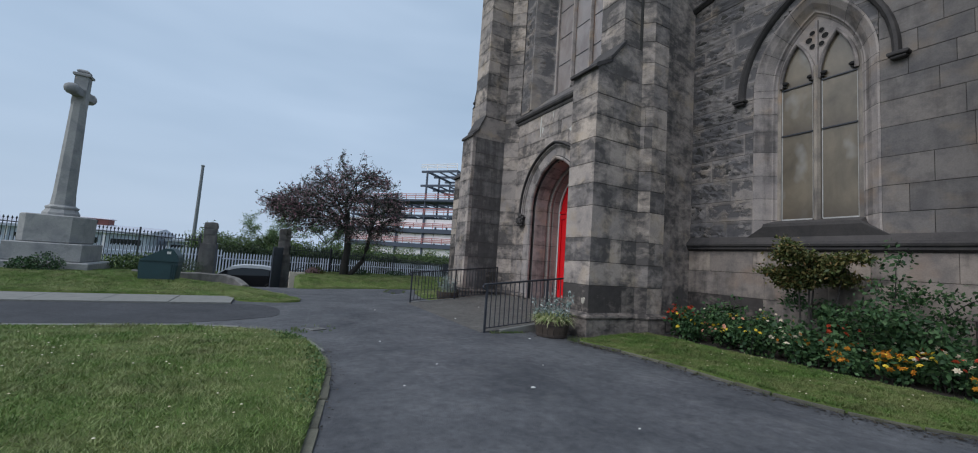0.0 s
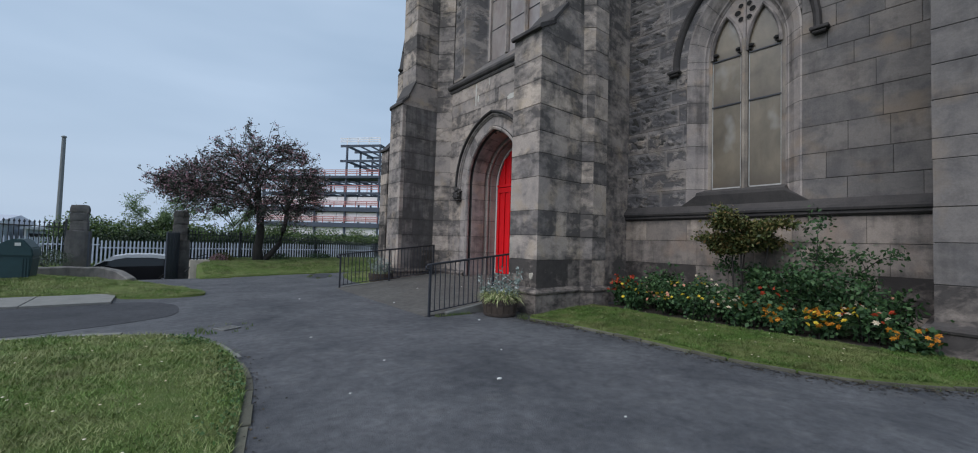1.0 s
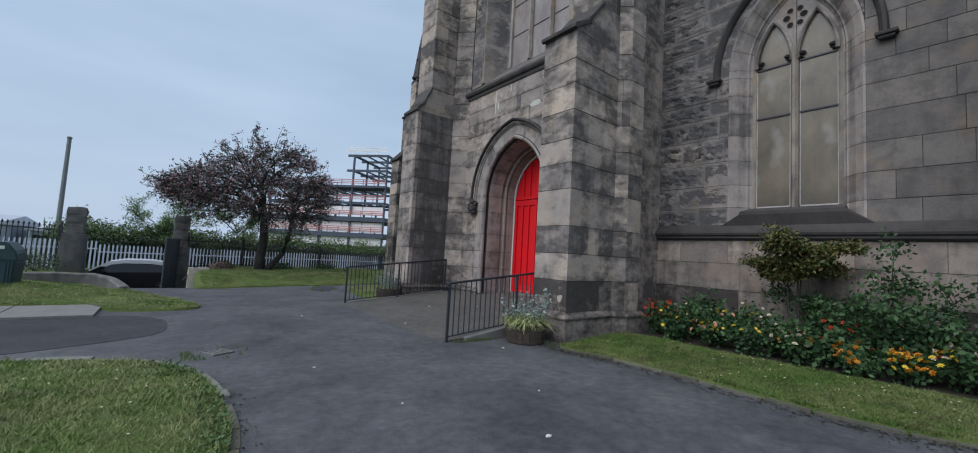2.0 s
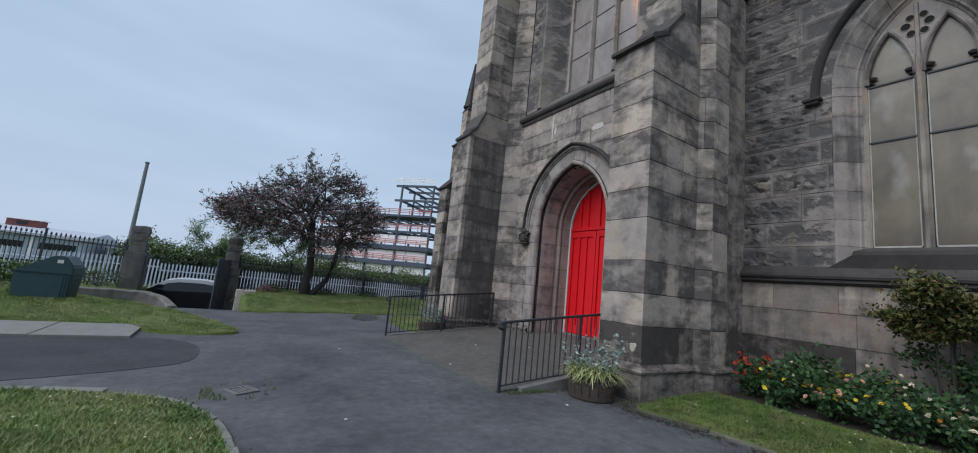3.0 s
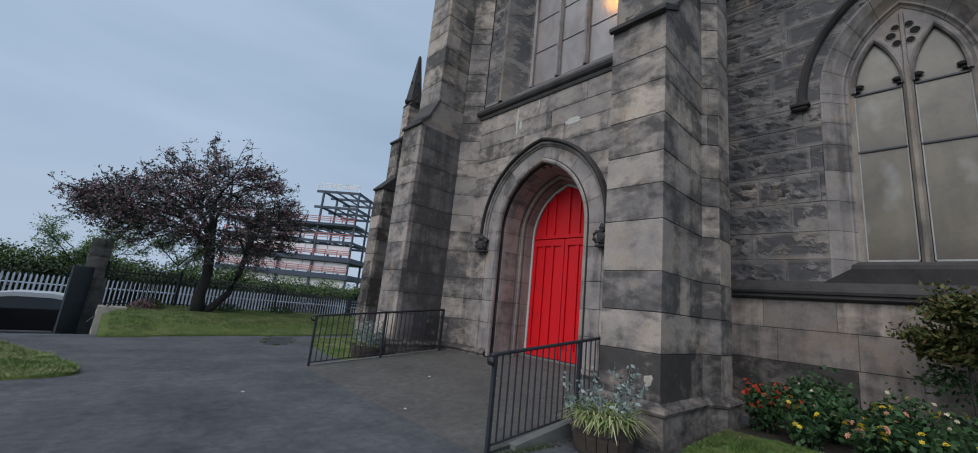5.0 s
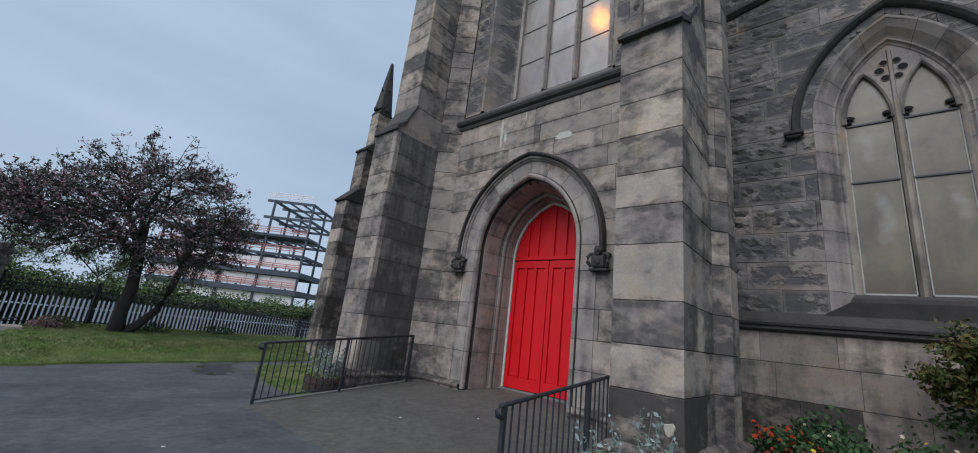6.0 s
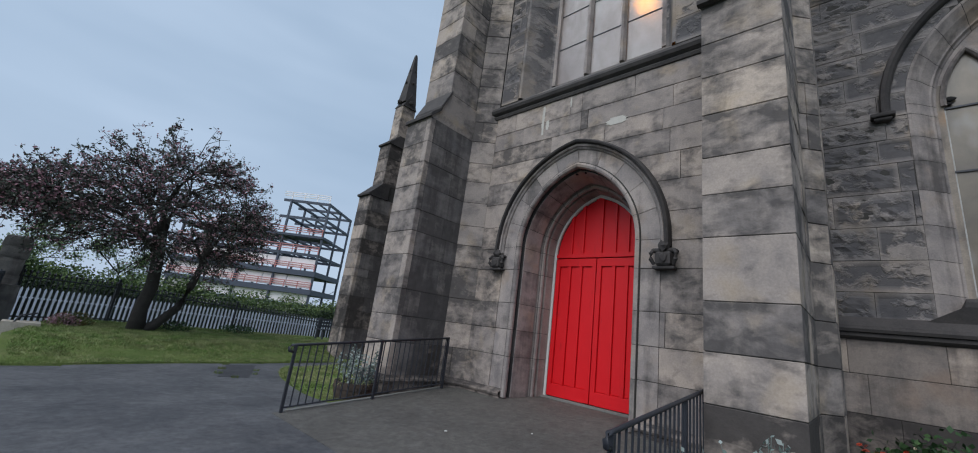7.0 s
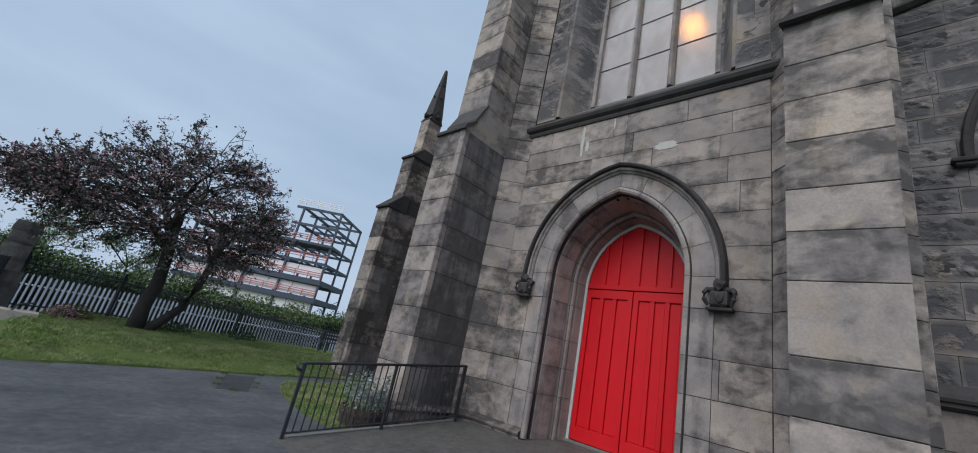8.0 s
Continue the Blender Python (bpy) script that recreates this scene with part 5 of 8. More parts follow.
    prism(bm, [(10.545, NW - 0.022), (10.545, NW + 0.022), (10.584, NW + 0.034), (10.584, NW - 0.034)], 6.20, 7.30)
    part("tracery_stem", bm, dressed, root)
    bm = bmesh.new()
    box(bm, 11.2, 11.25, NW - 1.4, NW + 1.4, 2.0, 8.0)
    part("backing", bm, plain_mat("dim_interior", (0.20, 0.18, 0.15), 0.9), root, "dim board behind the panes")


nave_window()


# nave corner buttresses
def corner_buttress(y0, y1, lab):
    root = thing("buttress", lab, "buttress", (8.7, y0, 0), kind="structure")
    bm = bmesh.new()
    box(bm, 8.715, 10.3, y0 + 0.014, y1 - 0.014, -0.1, 5.75)
    box(bm, 9.115, 10.3, y0 + 0.034, y1 - 0.034, 5.75, 7.95)
    part("core", bm, mortar, root)
    bm = bmesh.new()
    extrude_y(bm, [(8.62, 5.72), (8.62, 5.79), (8.68, 5.83), (9.10, 6.28), (9.4, 6.28), (9.4, 5.70), (8.72, 5.70)], y0 - 0.04, y1 + 0.04)
    part("offset_cap", bm, sooty, root)
    bm = bmesh.new()
    extrude_y(bm, [(9.04, 7.92), (9.04, 7.99), (9.10, 8.02), (9.42, 8.35), (10.2, 8.35), (10.2, 7.90), (9.12, 7.90)], y0 - 0.03, y1 + 0.03)
    part("offset_cap", bm, sooty, root)
    yc = (y0 + y1) / 2
    bm = bmesh.new()
    box(bm, 9.36, 9.96, yc - 0.26, yc + 0.26, 8.3, 9.75, 0.02)
    part("shaft", bm, ashlar, root)
    bm = bmesh.new()
    for s in (-1, 1):
        extrude_x(bm, [(yc - 0.30, 9.72), (yc + 0.30, 9.72), (yc, 10.35)], 9.66 + s * 0.15 - 0.17, 9.66 + s * 0.15 + 0.17) if s > 0 else extrude_y(bm, [(9.34, 9.72), (9.98, 9.72), (9.66, 10.35)], yc - 0.30, yc + 0.30)
    part("gablet", bm, sooty, root)
    bm = bmesh.new()
    rings = []
    for r, z in ((0.27, 9.95), (0.05, 12.25), (0.03, 12.32)):
        rings.append([bm.verts.new((9.66 + r * a, yc + r * b, z)) for a, b in ((-1, -1), (1, -1), (1, 1), (-1, 1))])
    for a, b in zip(rings, rings[1:]):
        for i in range(4):
            bm.faces.new((a[i], a[(i + 1) % 4], b[(i + 1) % 4], b[i]))
    bm.faces.new(rings[-1])
    part("pinnacle", bm, sooty, root)
    for z, r in ((9.93, 0.10), (10.9, 0.055), (11.5, 0.04)):
        for a, b in ((-1, 0), (1, 0), (0, -1), (0, 1)):
            bm = bmesh.new()
            off = 0.30 * (12.3 - z) / 2.35 + 0.03
            blob(bm, (9.66 + a * off, yc + b * off, z), r, rough=0.3, sub=1)
            part("crocket", bm, sooty, root)
    return root


cb_far = corner_buttress(19.55, 20.30, "corner buttress with gabled pinnacle past the tower")
cb_near = corner_buttress(1.18, 1.93, "corner buttress at the end of the flower bed")
plinth([(10.2, 1.93), (8.7, 1.93), (8.7, 1.18), (10.2, 1.18)][::1], 0.50, 0.08, "stone plinth of the corner buttress")


# ramp and its low side walls
bm = bmesh.new()
prof = [(4.40, 0.004), (5.2, 0.07), (6.4, 0.185), (7.6, 0.305), (8.3, 0.365), (9.2, 0.41), (9.2, -0.2), (4.40, -0.2)]
extrude_y(bm, prof, 8.18, 13.30)
tagged(part("ramp", bm, ramp_tar), "gently sloping asphalt ramp up to the red door", "ramp", kind="structure")
bm = bmesh.new()
extrude_y(bm, [(4.85, -0.1), (4.85, 0.05), (6.36, 0.245), (7.7, 0.36), (7.7, -0.1)], 8.10, 8.21)
tagged(part("ramp_kerb", bm, concrete), "pale concrete upstand along the ramp", "kerb", kind="structure")
bm = bmesh.new()
extrude_y(bm, [(4.6, -0.1), (4.6, 0.03), (6.36, 0.20), (7.7, 0.33), (7.7, -0.1)], 13.27, 13.36)
tagged(part("ramp_kerb", bm, concrete), "low concrete edge under the far handrail", "kerb", kind="structure")

# ---- things on the ramp and by the tower ----
def handrail(y, x0, x1, post_x, z0, slope, lab, drop):
    """A sloping iron rail with plain upright bars and a curled end."""
    root = thing("handrail", lab, "handrail", (x0, y, z0), group="ramp handrails")
    top = lambda x: z0 + 0.99 + slope * (x - x0)
    low = lambda x: z0 + drop + slope * (x - x0)
    bm = bmesh.new()
    pts = [(x0 - 0.03, y, top(x0) - 0.10), (x0 - 0.085, y, top(x0) - 0.085), (x0 - 0.10, y, top(x0) - 0.04), (x0 - 0.06, y, top(x0) - 0.005), (x0, y, top(x0)), (x1, y, top(x1))]
    tube(bm, pts, 0.021, 8)
    part("top_rail", bm, iron, root, smooth=True)
    bm = bmesh.new()
    tube(bm, [(x0, y, low(x0)), (x1, y, low(x1))], 0.013, 6)
    part("bottom_rail", bm, iron, root)
    for x in post_x:
        bm = bmesh.new()
        box(bm, x - 0.02, x + 0.02, y - 0.02, y + 0.02, z0 + slope * (x - x0) - 0.06, top(x) - 0.01, 0.003)
        part("post", bm, iron, root)
    bm = bmesh.new()
    tube(bm, [(0, 0, 0), (0, 0, 1)], 0.0105, 6)
    bar = mesh_of("bar", bm, iron)
    x = x0 + 0.115
    while x < x1 - 0.03:
        if all(abs(x - p) > 0.05 for p in post_x):
            repeat("bar", bar, root, (x, y, low(x)), 0, (1, 1, top(x) - low(x)))
        x += 0.113
    return root


handrail(8.145, 4.47, 7.62, (4.47, 6.02, 7.60), 0.0, 0.103, "dark iron handrail with curled end beside the planter", 0.09)
handrail(13.245, 4.50, 7.63, (4.50, 6.02, 7.61), -0.02, 0.103, "dark iron handrail with curled end beyond the ramp", 0.10)


def half_barrel(cx, cy, r, h, lab, flat=False):
    root = thing("planter", lab, "planter", (cx, cy, 0), group="planters by the ramp")
    n = 18
    for i in range(n):
        a0, a1 = 2 * math.pi * (i + 0.04) / n, 2 * math.pi * (i + 0.96) / n
        bm = bmesh.new()
        rows = []
        for k, z in ((0.86, 0.0), (0.97, h * 0.5), (1.0, h)):
            rows.append([bm.verts.new((cx + r * k * q * math.cos(a), cy + r * k * q * math.sin(a), z)) for q, a in ((1, a0), (1, a1), (0.92, a1), (0.92, a0))])
        for a, b in zip(rows, rows[1:]):
            for j in range(4):
                bm.faces.new((a[j], a[(j + 1) % 4], b[(j + 1) % 4], b[j]))
        bm.faces.new(rows[0][::-1])
        bm.faces.new(rows[-1])
        part("stave", bm, timber, root)
    for z in (0.12 * h, 0.72 * h):
        k = 0.86 + 0.14 * z / h + 0.035
        bm = bmesh.new()
        lathe(bm, cx, cy, [(r * k * 0.96, z - 0.02), (r * k + 0.004, z - 0.02), (r * (k + 0.012) + 0.004, z + 0.02), (r * k * 0.96, z + 0.02)], 28)
        part("hoop", bm, rusty, root)
    bm = bmesh.new()
    lathe(bm, cx, cy, [(0.01, h - 0.09), (r * 0.90, h - 0.09), (r * 0.90, h - 0.05), (0.01, h - 0.02)], 18)
    part("soil", bm, soil, root)
    return root


def strap_plant(root, cx, cy, z, r, count, long, mat, seed, name="leaves"):
    """Arching strap leaves in a tuft."""
    rng = random.Random(seed)
    verts, faces = [], []
    for _ in range(count):
        a, q = rng.uniform(0, 6.283), r * math.sqrt(rng.random())
        x, y = cx + q * math.cos(a), cy + q * math.sin(a)
        b = a + rng.gauss(0, 0.8)
        ln, arch, w = long * rng.uniform(0.5, 1.15), rng.uniform(0.7, 1.5), rng.uniform(0.008, 0.016)
        base = len(verts)
        for k in range(5):
            t = k / 4
            d = ln * arch * t * t * 0.48
            h = ln * (t - 0.75 * arch * t * t)
            ww = w * (1 - 0.85 * t * t)
            px, py = x + d * math.cos(b), y + d * math.sin(b)
            verts += [(px - ww * math.sin(b), py + ww * math.cos(b), z + h), (px + ww * math.sin(b), py - ww * math.cos(b), z + h)]
        for k in range(4):
            j = base + 2 * k
            faces.append((j, j + 1, j + 3, j + 2))
    return raw(name, verts, faces, mat, root)


def sprig_plant(root, cx, cy, z, r, stems, tall, leaf, mat, seed, name="foliage", lean=0.35):
    """Upright stems set with small leaves."""
    rng = np.random.default_rng(seed)
    pts = []
    bm = bmesh.new()
    for _ in range(stems):
        a, q = rng.uniform(0, 6.283), r * math.sqrt(rng.random())
        p = Vector((cx + q * math.cos(a), cy + q * math.sin(a), z))
        d = Vector((math.cos(a) * lean * rng.random(), math.sin(a) * lean * rng.random(), 1)).normalized()
        ln = tall * rng.uniform(0.55, 1.1)
        tube(bm, [p, p + d * ln * 0.6, p + d * ln + Vector((0.02, -0.01, 0))], [0.006, 0.004, 0.002], 4)
        for k in range(int(16 + 16 * rng.random())):
            t = rng.uniform(0.15, 1.0)
            pts.append(p + d * ln * t + Vector(rng.normal(0, leaf * 0.55, 3)))
    tagged(part("stemwork", bm, mat, root), kind="stuff")
    v, f = leaves(rng, pts, leaf)
    return raw(name, v.tolist(), f.tolist(), mat, root)


planter = half_barrel(5.80, 7.63, 0.36, 0.34, "weathered half-barrel planter of silvery and strap-leaved plants")
strap_plant(planter, 5.80, 7.63, 0.30, 0.32, 620, 0.46, leaf_pale, 5, "strap_leaves")
sprig_plant(planter, 5.86, 7.50, 0.28, 0.20, 13, 0.68, 0.055, leaf_grey, 6, "silver_leaves")
sprig_plant(planter, 5.70, 7.82, 0.28, 0.14, 9, 0.5, 0.055, leaf_grey, 8, "silver_leaves")
planter = half_barrel(6.02, 13.86, 0.38, 0.34, "weathered half-barrel planter of silvery plants behind the rail")
sprig_plant(planter, 6.02, 13.86, 0.28, 0.28, 26, 0.68, 0.06, leaf_grey, 9, "silver_leaves")
strap_plant(planter, 6.02, 13.86, 0.28, 0.3, 60, 0.4, leaf_pale, 10, "strap_leaves")


# ---- flower bed ----
def flower_mesh(size, mat):
    """One flower head facing up: two rings of petals."""
    bm = bmesh.new()
    for layer, k in ((0, 1.0), (1, 0.62)):
        for i in range(6):
            a = 6.283 * i / 6 + layer * 0.5
            d, e = Vector((math.cos(a), math.sin(a), 0)), Vector((-math.sin(a), math.cos(a), 0))
            c, up = Vector((0, 0, 0.012 * layer)), Vector((0, 0, 1))
            bm.faces.new([bm.verts.new(p) for p in (c, c + d * size * k * 0.55 + e * size * k * 0.3 + up * size * 0.18, c + d * size * k + up * size * 0.12, c + d * size * k * 0.55 - e * size * k * 0.3 + up * size * 0.18)])
    return mesh_of("flower", bm, mat)


FLOWERS = {}


def petals(root, rng, spots, size, mat):
    """Flower heads on one shared mesh, tilted to the light."""
    key = (mat.name, size)
    if key not in FLOWERS:
        FLOWERS[key] = flower_mesh(size, mat)
    for p in spots:
        s = rng.uniform(0.75, 1.25)
        ob = repeat("flower", FLOWERS[key], root, tuple(p), 0, (s, s, s))
        ob.rotation_euler = (rng.gauss(0.25, 0.4), rng.gauss(-0.6, 0.4), rng.uniform(0, 6.28))


def flower_bush(cx, cy, wide, tall, count, mats, lab, seed, leaf=0.062, size=0.042, heads=10):
    """A low flowering bush: stems, leaves and flower heads."""
    root = thing("flowering_bush", lab, "bush", (cx, cy, 0.08), group="flower bed bushes")
    rng = np.random.default_rng(seed)
    r2 = random.Random(seed)
    bm = bmesh.new()
    pts = []
    tips = []
    for _ in range(16):
        a = r2.uniform(0, 6.283)
        d = Vector((math.cos(a) * r2.uniform(0.1, 0.9) * wide, math.sin(a) * r2.uniform(0.1, 0.9) * wide, tall * r2.uniform(0.5, 1.05)))
        p = Vector((cx + r2.gauss(0, 0.06), cy + r2.gauss(0, 0.06), 0.06))
        mid = p + d * 0.5 + Vector((0, 0, tall * 0.12))
        tube(bm, [p, mid, p + d], [0.008, 0.006, 0.003], 4)
        tips.append(p + d)
        for k in range(count // 16):
            t = r2.uniform(0.25, 1.05)
            q = p.lerp(mid, t * 2) if t < 0.5 else mid.lerp(p + d, t * 2 - 1)
            pts.append(q + Vector(rng.normal(0, 0.075, 3)))
    tagged(part("stemwork", bm, bark, root), kind="stuff")
    pts = [q for q in pts if q.z > 0.09]
    v, f = leaves(rng, pts, leaf, aspect=0.7)
    raw("leaves", v.tolist(), f.tolist(), leaf_green, root)
    best = sorted(tips, key=lambda p: p.x * 0.5 - p.z)[:7]
    for m, nm in mats:
        spots = []
        for _ in range(heads):
            t = r2.choice(best)
            spots.append(t + Vector((r2.gauss(-0.05, 0.08), r2.gauss(0, 0.09), r2.uniform(-0.06, 0.06))))
        petals(root, r2, spots, size, m)
    return root


O, Y, R, C, P = (petal_orange, "orange_flowers"), (petal_yellow, "yellow_flowers"), (petal_red, "red_flowers"), (petal_cream, "cream_flowers"), (petal_peach, "peach_flowers")
BUSHES = [(8.75, 6.75, 0.42, 0.55, 520, (R,), "bush with a mass of red flowers beside the turret", 0.045, 22),
          (8.45, 6.15, 0.40, 0.46, 460, (Y,), "low bush with small yellow flowers", 0.04, 6),
          (9.10, 6.05, 0.46, 0.62, 560, (C,), "leafy green bush with a few cream flowers", 0.035, 5),
          (8.60, 5.55, 0.40, 0.55, 500, (P, Y), "bush with peach and yellow flowers", 0.045, 7),
          (9.25, 5.35, 0.45, 0.60, 520, (Y, C), "leafy bush with a few yellow flowers", 0.04, 5),
          (8.50, 4.95, 0.38, 0.44, 460, (Y,), "low green bush with small yellow flowers", 0.035, 4),
          (8.85, 4.55, 0.42, 0.52, 500, (C,), "low dark-leaved bush with single pale flowers", 0.035, 4),
          (8.55, 4.15, 0.38, 0.42, 460, (O, C), "low bush with a few orange flowers", 0.04, 5),
          (9.05, 3.95, 0.40, 0.55, 500, (R,), "dark bush with rust-red flowers", 0.05, 7),
          (8.60, 3.55, 0.42, 0.40, 440, (O,), "bush thick with orange flowers", 0.05, 18),
          (8.75, 3.10, 0.40, 0.42, 440, (O, Y), "bush thick with orange and yellow flowers", 0.05, 15),
          (9.30, 3.20, 0.45, 0.55, 480, (C,), "leafy green bush against the wall", 0.03, 2),
          (8.85, 2.60, 0.36, 0.45, 420, (C, R), "low bush with cream and rusty flowers", 0.045, 5),
          (9.35, 2.45, 0.42, 0.60, 460, (P,), "leafy green bush by the corner buttress", 0.03, 2),
          (8.60, 2.15, 0.26, 0.28, 300, (O,), "small clump of orange flowers at the bed's end", 0.05, 8),
          (9.70, 6.35, 0.40, 0.70, 480, (C,), "tall green bush against the wall", 0.03, 2)]
for i, (bx, by, bw, bt, bc, bms, bl, bs, bh) in enumerate(BUSHES):
    flower_bush(bx - 0.08, by, bw * 1.1, bt * 1.25, int(bc * 1.9), bms, bl, 40 + i, leaf=0.078, size=round(bs * 0.9, 4), heads=int(bh * 1.8))


def branching(rng, start, way, length, radius, depth, out, bend=0.35, split=(2, 3), shrink_l=0.72, flat=0.0, up=0.05):
    """Crooked limbs, each forking into thinner ones; returns them as runs of points."""
    pts, p, d = [start.copy()], start.copy(), way.normalized()
    n = 4
    for _ in range(n):
        d = (d + Vector((rng.gauss(0, bend), rng.gauss(0, bend), rng.gauss(0, bend * 0.6) + up))).normalized()
        if flat:
            d.z *= 1 - flat
            d.normalize()
        p = p + d * length / n
        pts.append(p.copy())
    out.append((pts, radius, depth))
    if depth == 0:
        return
    for _ in range(rng.randint(*split)):
        k = rng.choice((2, 3, 4))
        a = rng.uniform(0, 6.283)
        side = Vector((math.cos(a), math.sin(a), rng.uniform(-0.25, 0.6)))
        branching(rng, pts[k], (d * 0.7 + side * rng.uniform(0.5, 1.0)), length * shrink_l * rng.uniform(0.7, 1.15), radius * 0.58, depth - 1, out, bend, split, shrink_l, flat, up)


def bronze_shrub():
    root = thing("shrub", "tall bronze-green shrub with bare stems against the wall", "shrub", (9.35, 4.52, 0.08))
    rng = random.Random(21)
    limbs = []
    for dx, dy in ((0.0, 0.0), (0.08, -0.12), (-0.05, 0.1), (0.05, 0.02)):
        branching(rng, Vector((9.35 + dx, 4.50 + dy, 0.06)), Vector((dx * 0.8, dy * 1.1 - 0.03, 1)), 1.85, 0.022, 0, limbs, 0.045)
        tip = limbs[-1][0][-1]
        for _ in range(8):
            a = rng.uniform(0, 6.283)
            branching(rng, tip + Vector((0, 0, rng.uniform(-0.5, 0.14))), Vector((math.cos(a) * 0.8, math.sin(a) * 1.2, 0.15)), rng.uniform(0.2, 0.42), 0.010, 1, limbs, 0.3, (2, 3), 0.7, 0.3)
    bm = bmesh.new()
    for pts, r, dep in limbs:
        tube(bm, pts, [r * (1 - 0.5 * i / (len(pts) - 1)) for i in range(len(pts))], 5)
    tagged(part("stemwork", bm, bark, root), kind="stuff")
    g = np.random.default_rng(22)
    pts = []
    for run, r, dep in limbs:
        if r < 0.012:
            for q in run[1:]:
                for _ in range(34):
                    pts.append(q + Vector((g.normal(0, 0.08), g.normal(0, 0.09), g.normal(0.0, 0.05))))
    v, f = leaves(g, pts, 0.078, tilt=0.5, aspect=0.45)
    raw("leaves", v.tolist(), f.tolist(), leaf_acer, root)


def rambling_shrub():
    root = thing("shrub", "dark rambling green shrub with arching sprays", "shrub", (9.55, 3.55, 0.08))
    rng = random.Random(31)
    limbs = []
    for i in range(9):
        a = rng.uniform(0, 6.283)
        branching(rng, Vector((9.55 + rng.gauss(0, 0.1), 3.60 + rng.gauss(0, 0.25), 0.06)), Vector((math.cos(a) * 0.35, math.sin(a) * 0.6, 1)), 1.05, 0.012, 2, limbs, 0.3, (2, 2), 0.62, 0.0)
    branching(rng, Vector((9.5, 3.5, 0.8)), Vector((-0.15, -0.6, 1.0)), 1.05, 0.012, 1, limbs, 0.12, (3, 4), 0.4)
    branching(rng, Vector((9.5, 3.2, 0.7)), Vector((-0.1, -0.9, 0.8)), 0.9, 0.012, 1, limbs, 0.12, (2, 3), 0.4)
    bm = bmesh.new()
    for pts, r, dep in limbs:
        tube(bm, pts, [r * (1 - 0.5 * i / (len(pts) - 1)) for i in range(len(pts))], 4)
    tagged(part("stemwork", bm, bark, root), kind="stuff")
    g = np.random.default_rng(32)
    pts = []
    for run, r, dep in limbs:
        for q in run[1:]:
            for _ in range(16 if r > 0.008 else 20):
                pts.append(q + Vector((g.normal(0, 0.09), g.normal(0, 0.11), g.normal(0, 0.08))))
    v, f = leaves(g, [p for p in pts if p.x < 10.1 and p.z > 0.1], 0.075, aspect=0.6)
    raw("leaves", v.tolist(), f.tolist(), leaf_green, root)


bronze_shrub()
rambling_shrub()


# small clumps in the lawn and drive edges
def tufts(spots, seed):
    rng = random.Random(seed)
    verts, faces = [], []
    for x, y, r, n in spots:
        for _ in range(n):
            a, q = rng.uniform(0, 6.283), r * math.sqrt(rng.random())
            px, py = x + q * math.cos(a), y + q * math.sin(a)
            b = len(verts)
            t, l = rng.uniform(0.02, 0.07), rng.uniform(-0.03, 0.03)
            verts += [(px - 0.006, py, 0.0), (px + 0.006, py + 0.003, 0.0), (px + l, py + l * 0.6, t)]
            faces.append((b, b + 1, b + 2))
    tagged(raw("weeds", verts, faces, blades), "weeds and grass tufts in the cracks of the drive", "weeds", kind="stuff")


SPOTS = [(1.30 + 0.34 * math.cos(a * 0.7), 8.83 + 0.34 * math.sin(a * 0.7), 0.04, 4) for a in range(9)] + [(1.0, 8.62, 0.12, 36), (0.96, 8.85, 0.08, 24)]
SPOTS += [(4.62 + 0.1 * i, 8.07 - 0.01 * i, 0.06, 26) for i in range(8)] + [(4.7 + 0.13 * i, 13.40, 0.07, 30) for i in range(12)]
SPOTS += [(x - 0.07, y, 0.07, 26) for x, y in KERB[::2]] + [(5.95, 18.4, 0.12, 50), (5.5, 17.2, 0.07, 30), (5.3, 16.7, 0.06, 24), (4.78, 16.28, 0.07, 40), (4.62, 16.8, 0.08, 50), (4.85, 17.4, 0.08, 50), (5.1, 18.1, 0.1, 50), (6.2, 7.2, 0.25, 140), (5.95, 7.1, 0.12, 50)]
tufts(SPOTS, 8)


def daisies(spots, seed):
    rng = random.Random(seed)
    verts, faces = [], []
    for x, y, z in spots:
        b, n = len(verts), 7
        verts.append((x, y, z + 0.006))
        for i in range(n):
            a = 6.283 * i / n
            verts.append((x + 0.011 * math.cos(a), y + 0.011 * math.sin(a), z))
        for i in range(n):
            faces.append((b, b + 1 + i, b + 1 + (i + 1) % n))
    tagged(raw("daisies", verts, faces, petal_cream), "tiny white daisies scattered over the lawns", "daisies", kind="stuff")


drng = random.Random(77)
dsp = []
for _ in range(140):
    x, y = drng.uniform(-4, 1.0), drng.uniform(2.2, 9)
    if bool(in_poly(LAWN_A_POLY, np.array([x]), np.array([y]))[0]):
        dsp.append((x, y, float(H_A(np.array([x]), np.array([y]))[0]) + 0.035))
for _ in range(40):
    x, y = drng.uniform(6.3, 8.0), drng.uniform(2.5, 6.8)
    if bool(in_poly(STRIP_POLY, np.array([x]), np.array([y]))[0]):
        dsp.append((x, y, float(H_K(np.array([x]), np.array([y]))[0]) + 0.04))
daisies(dsp, 3)

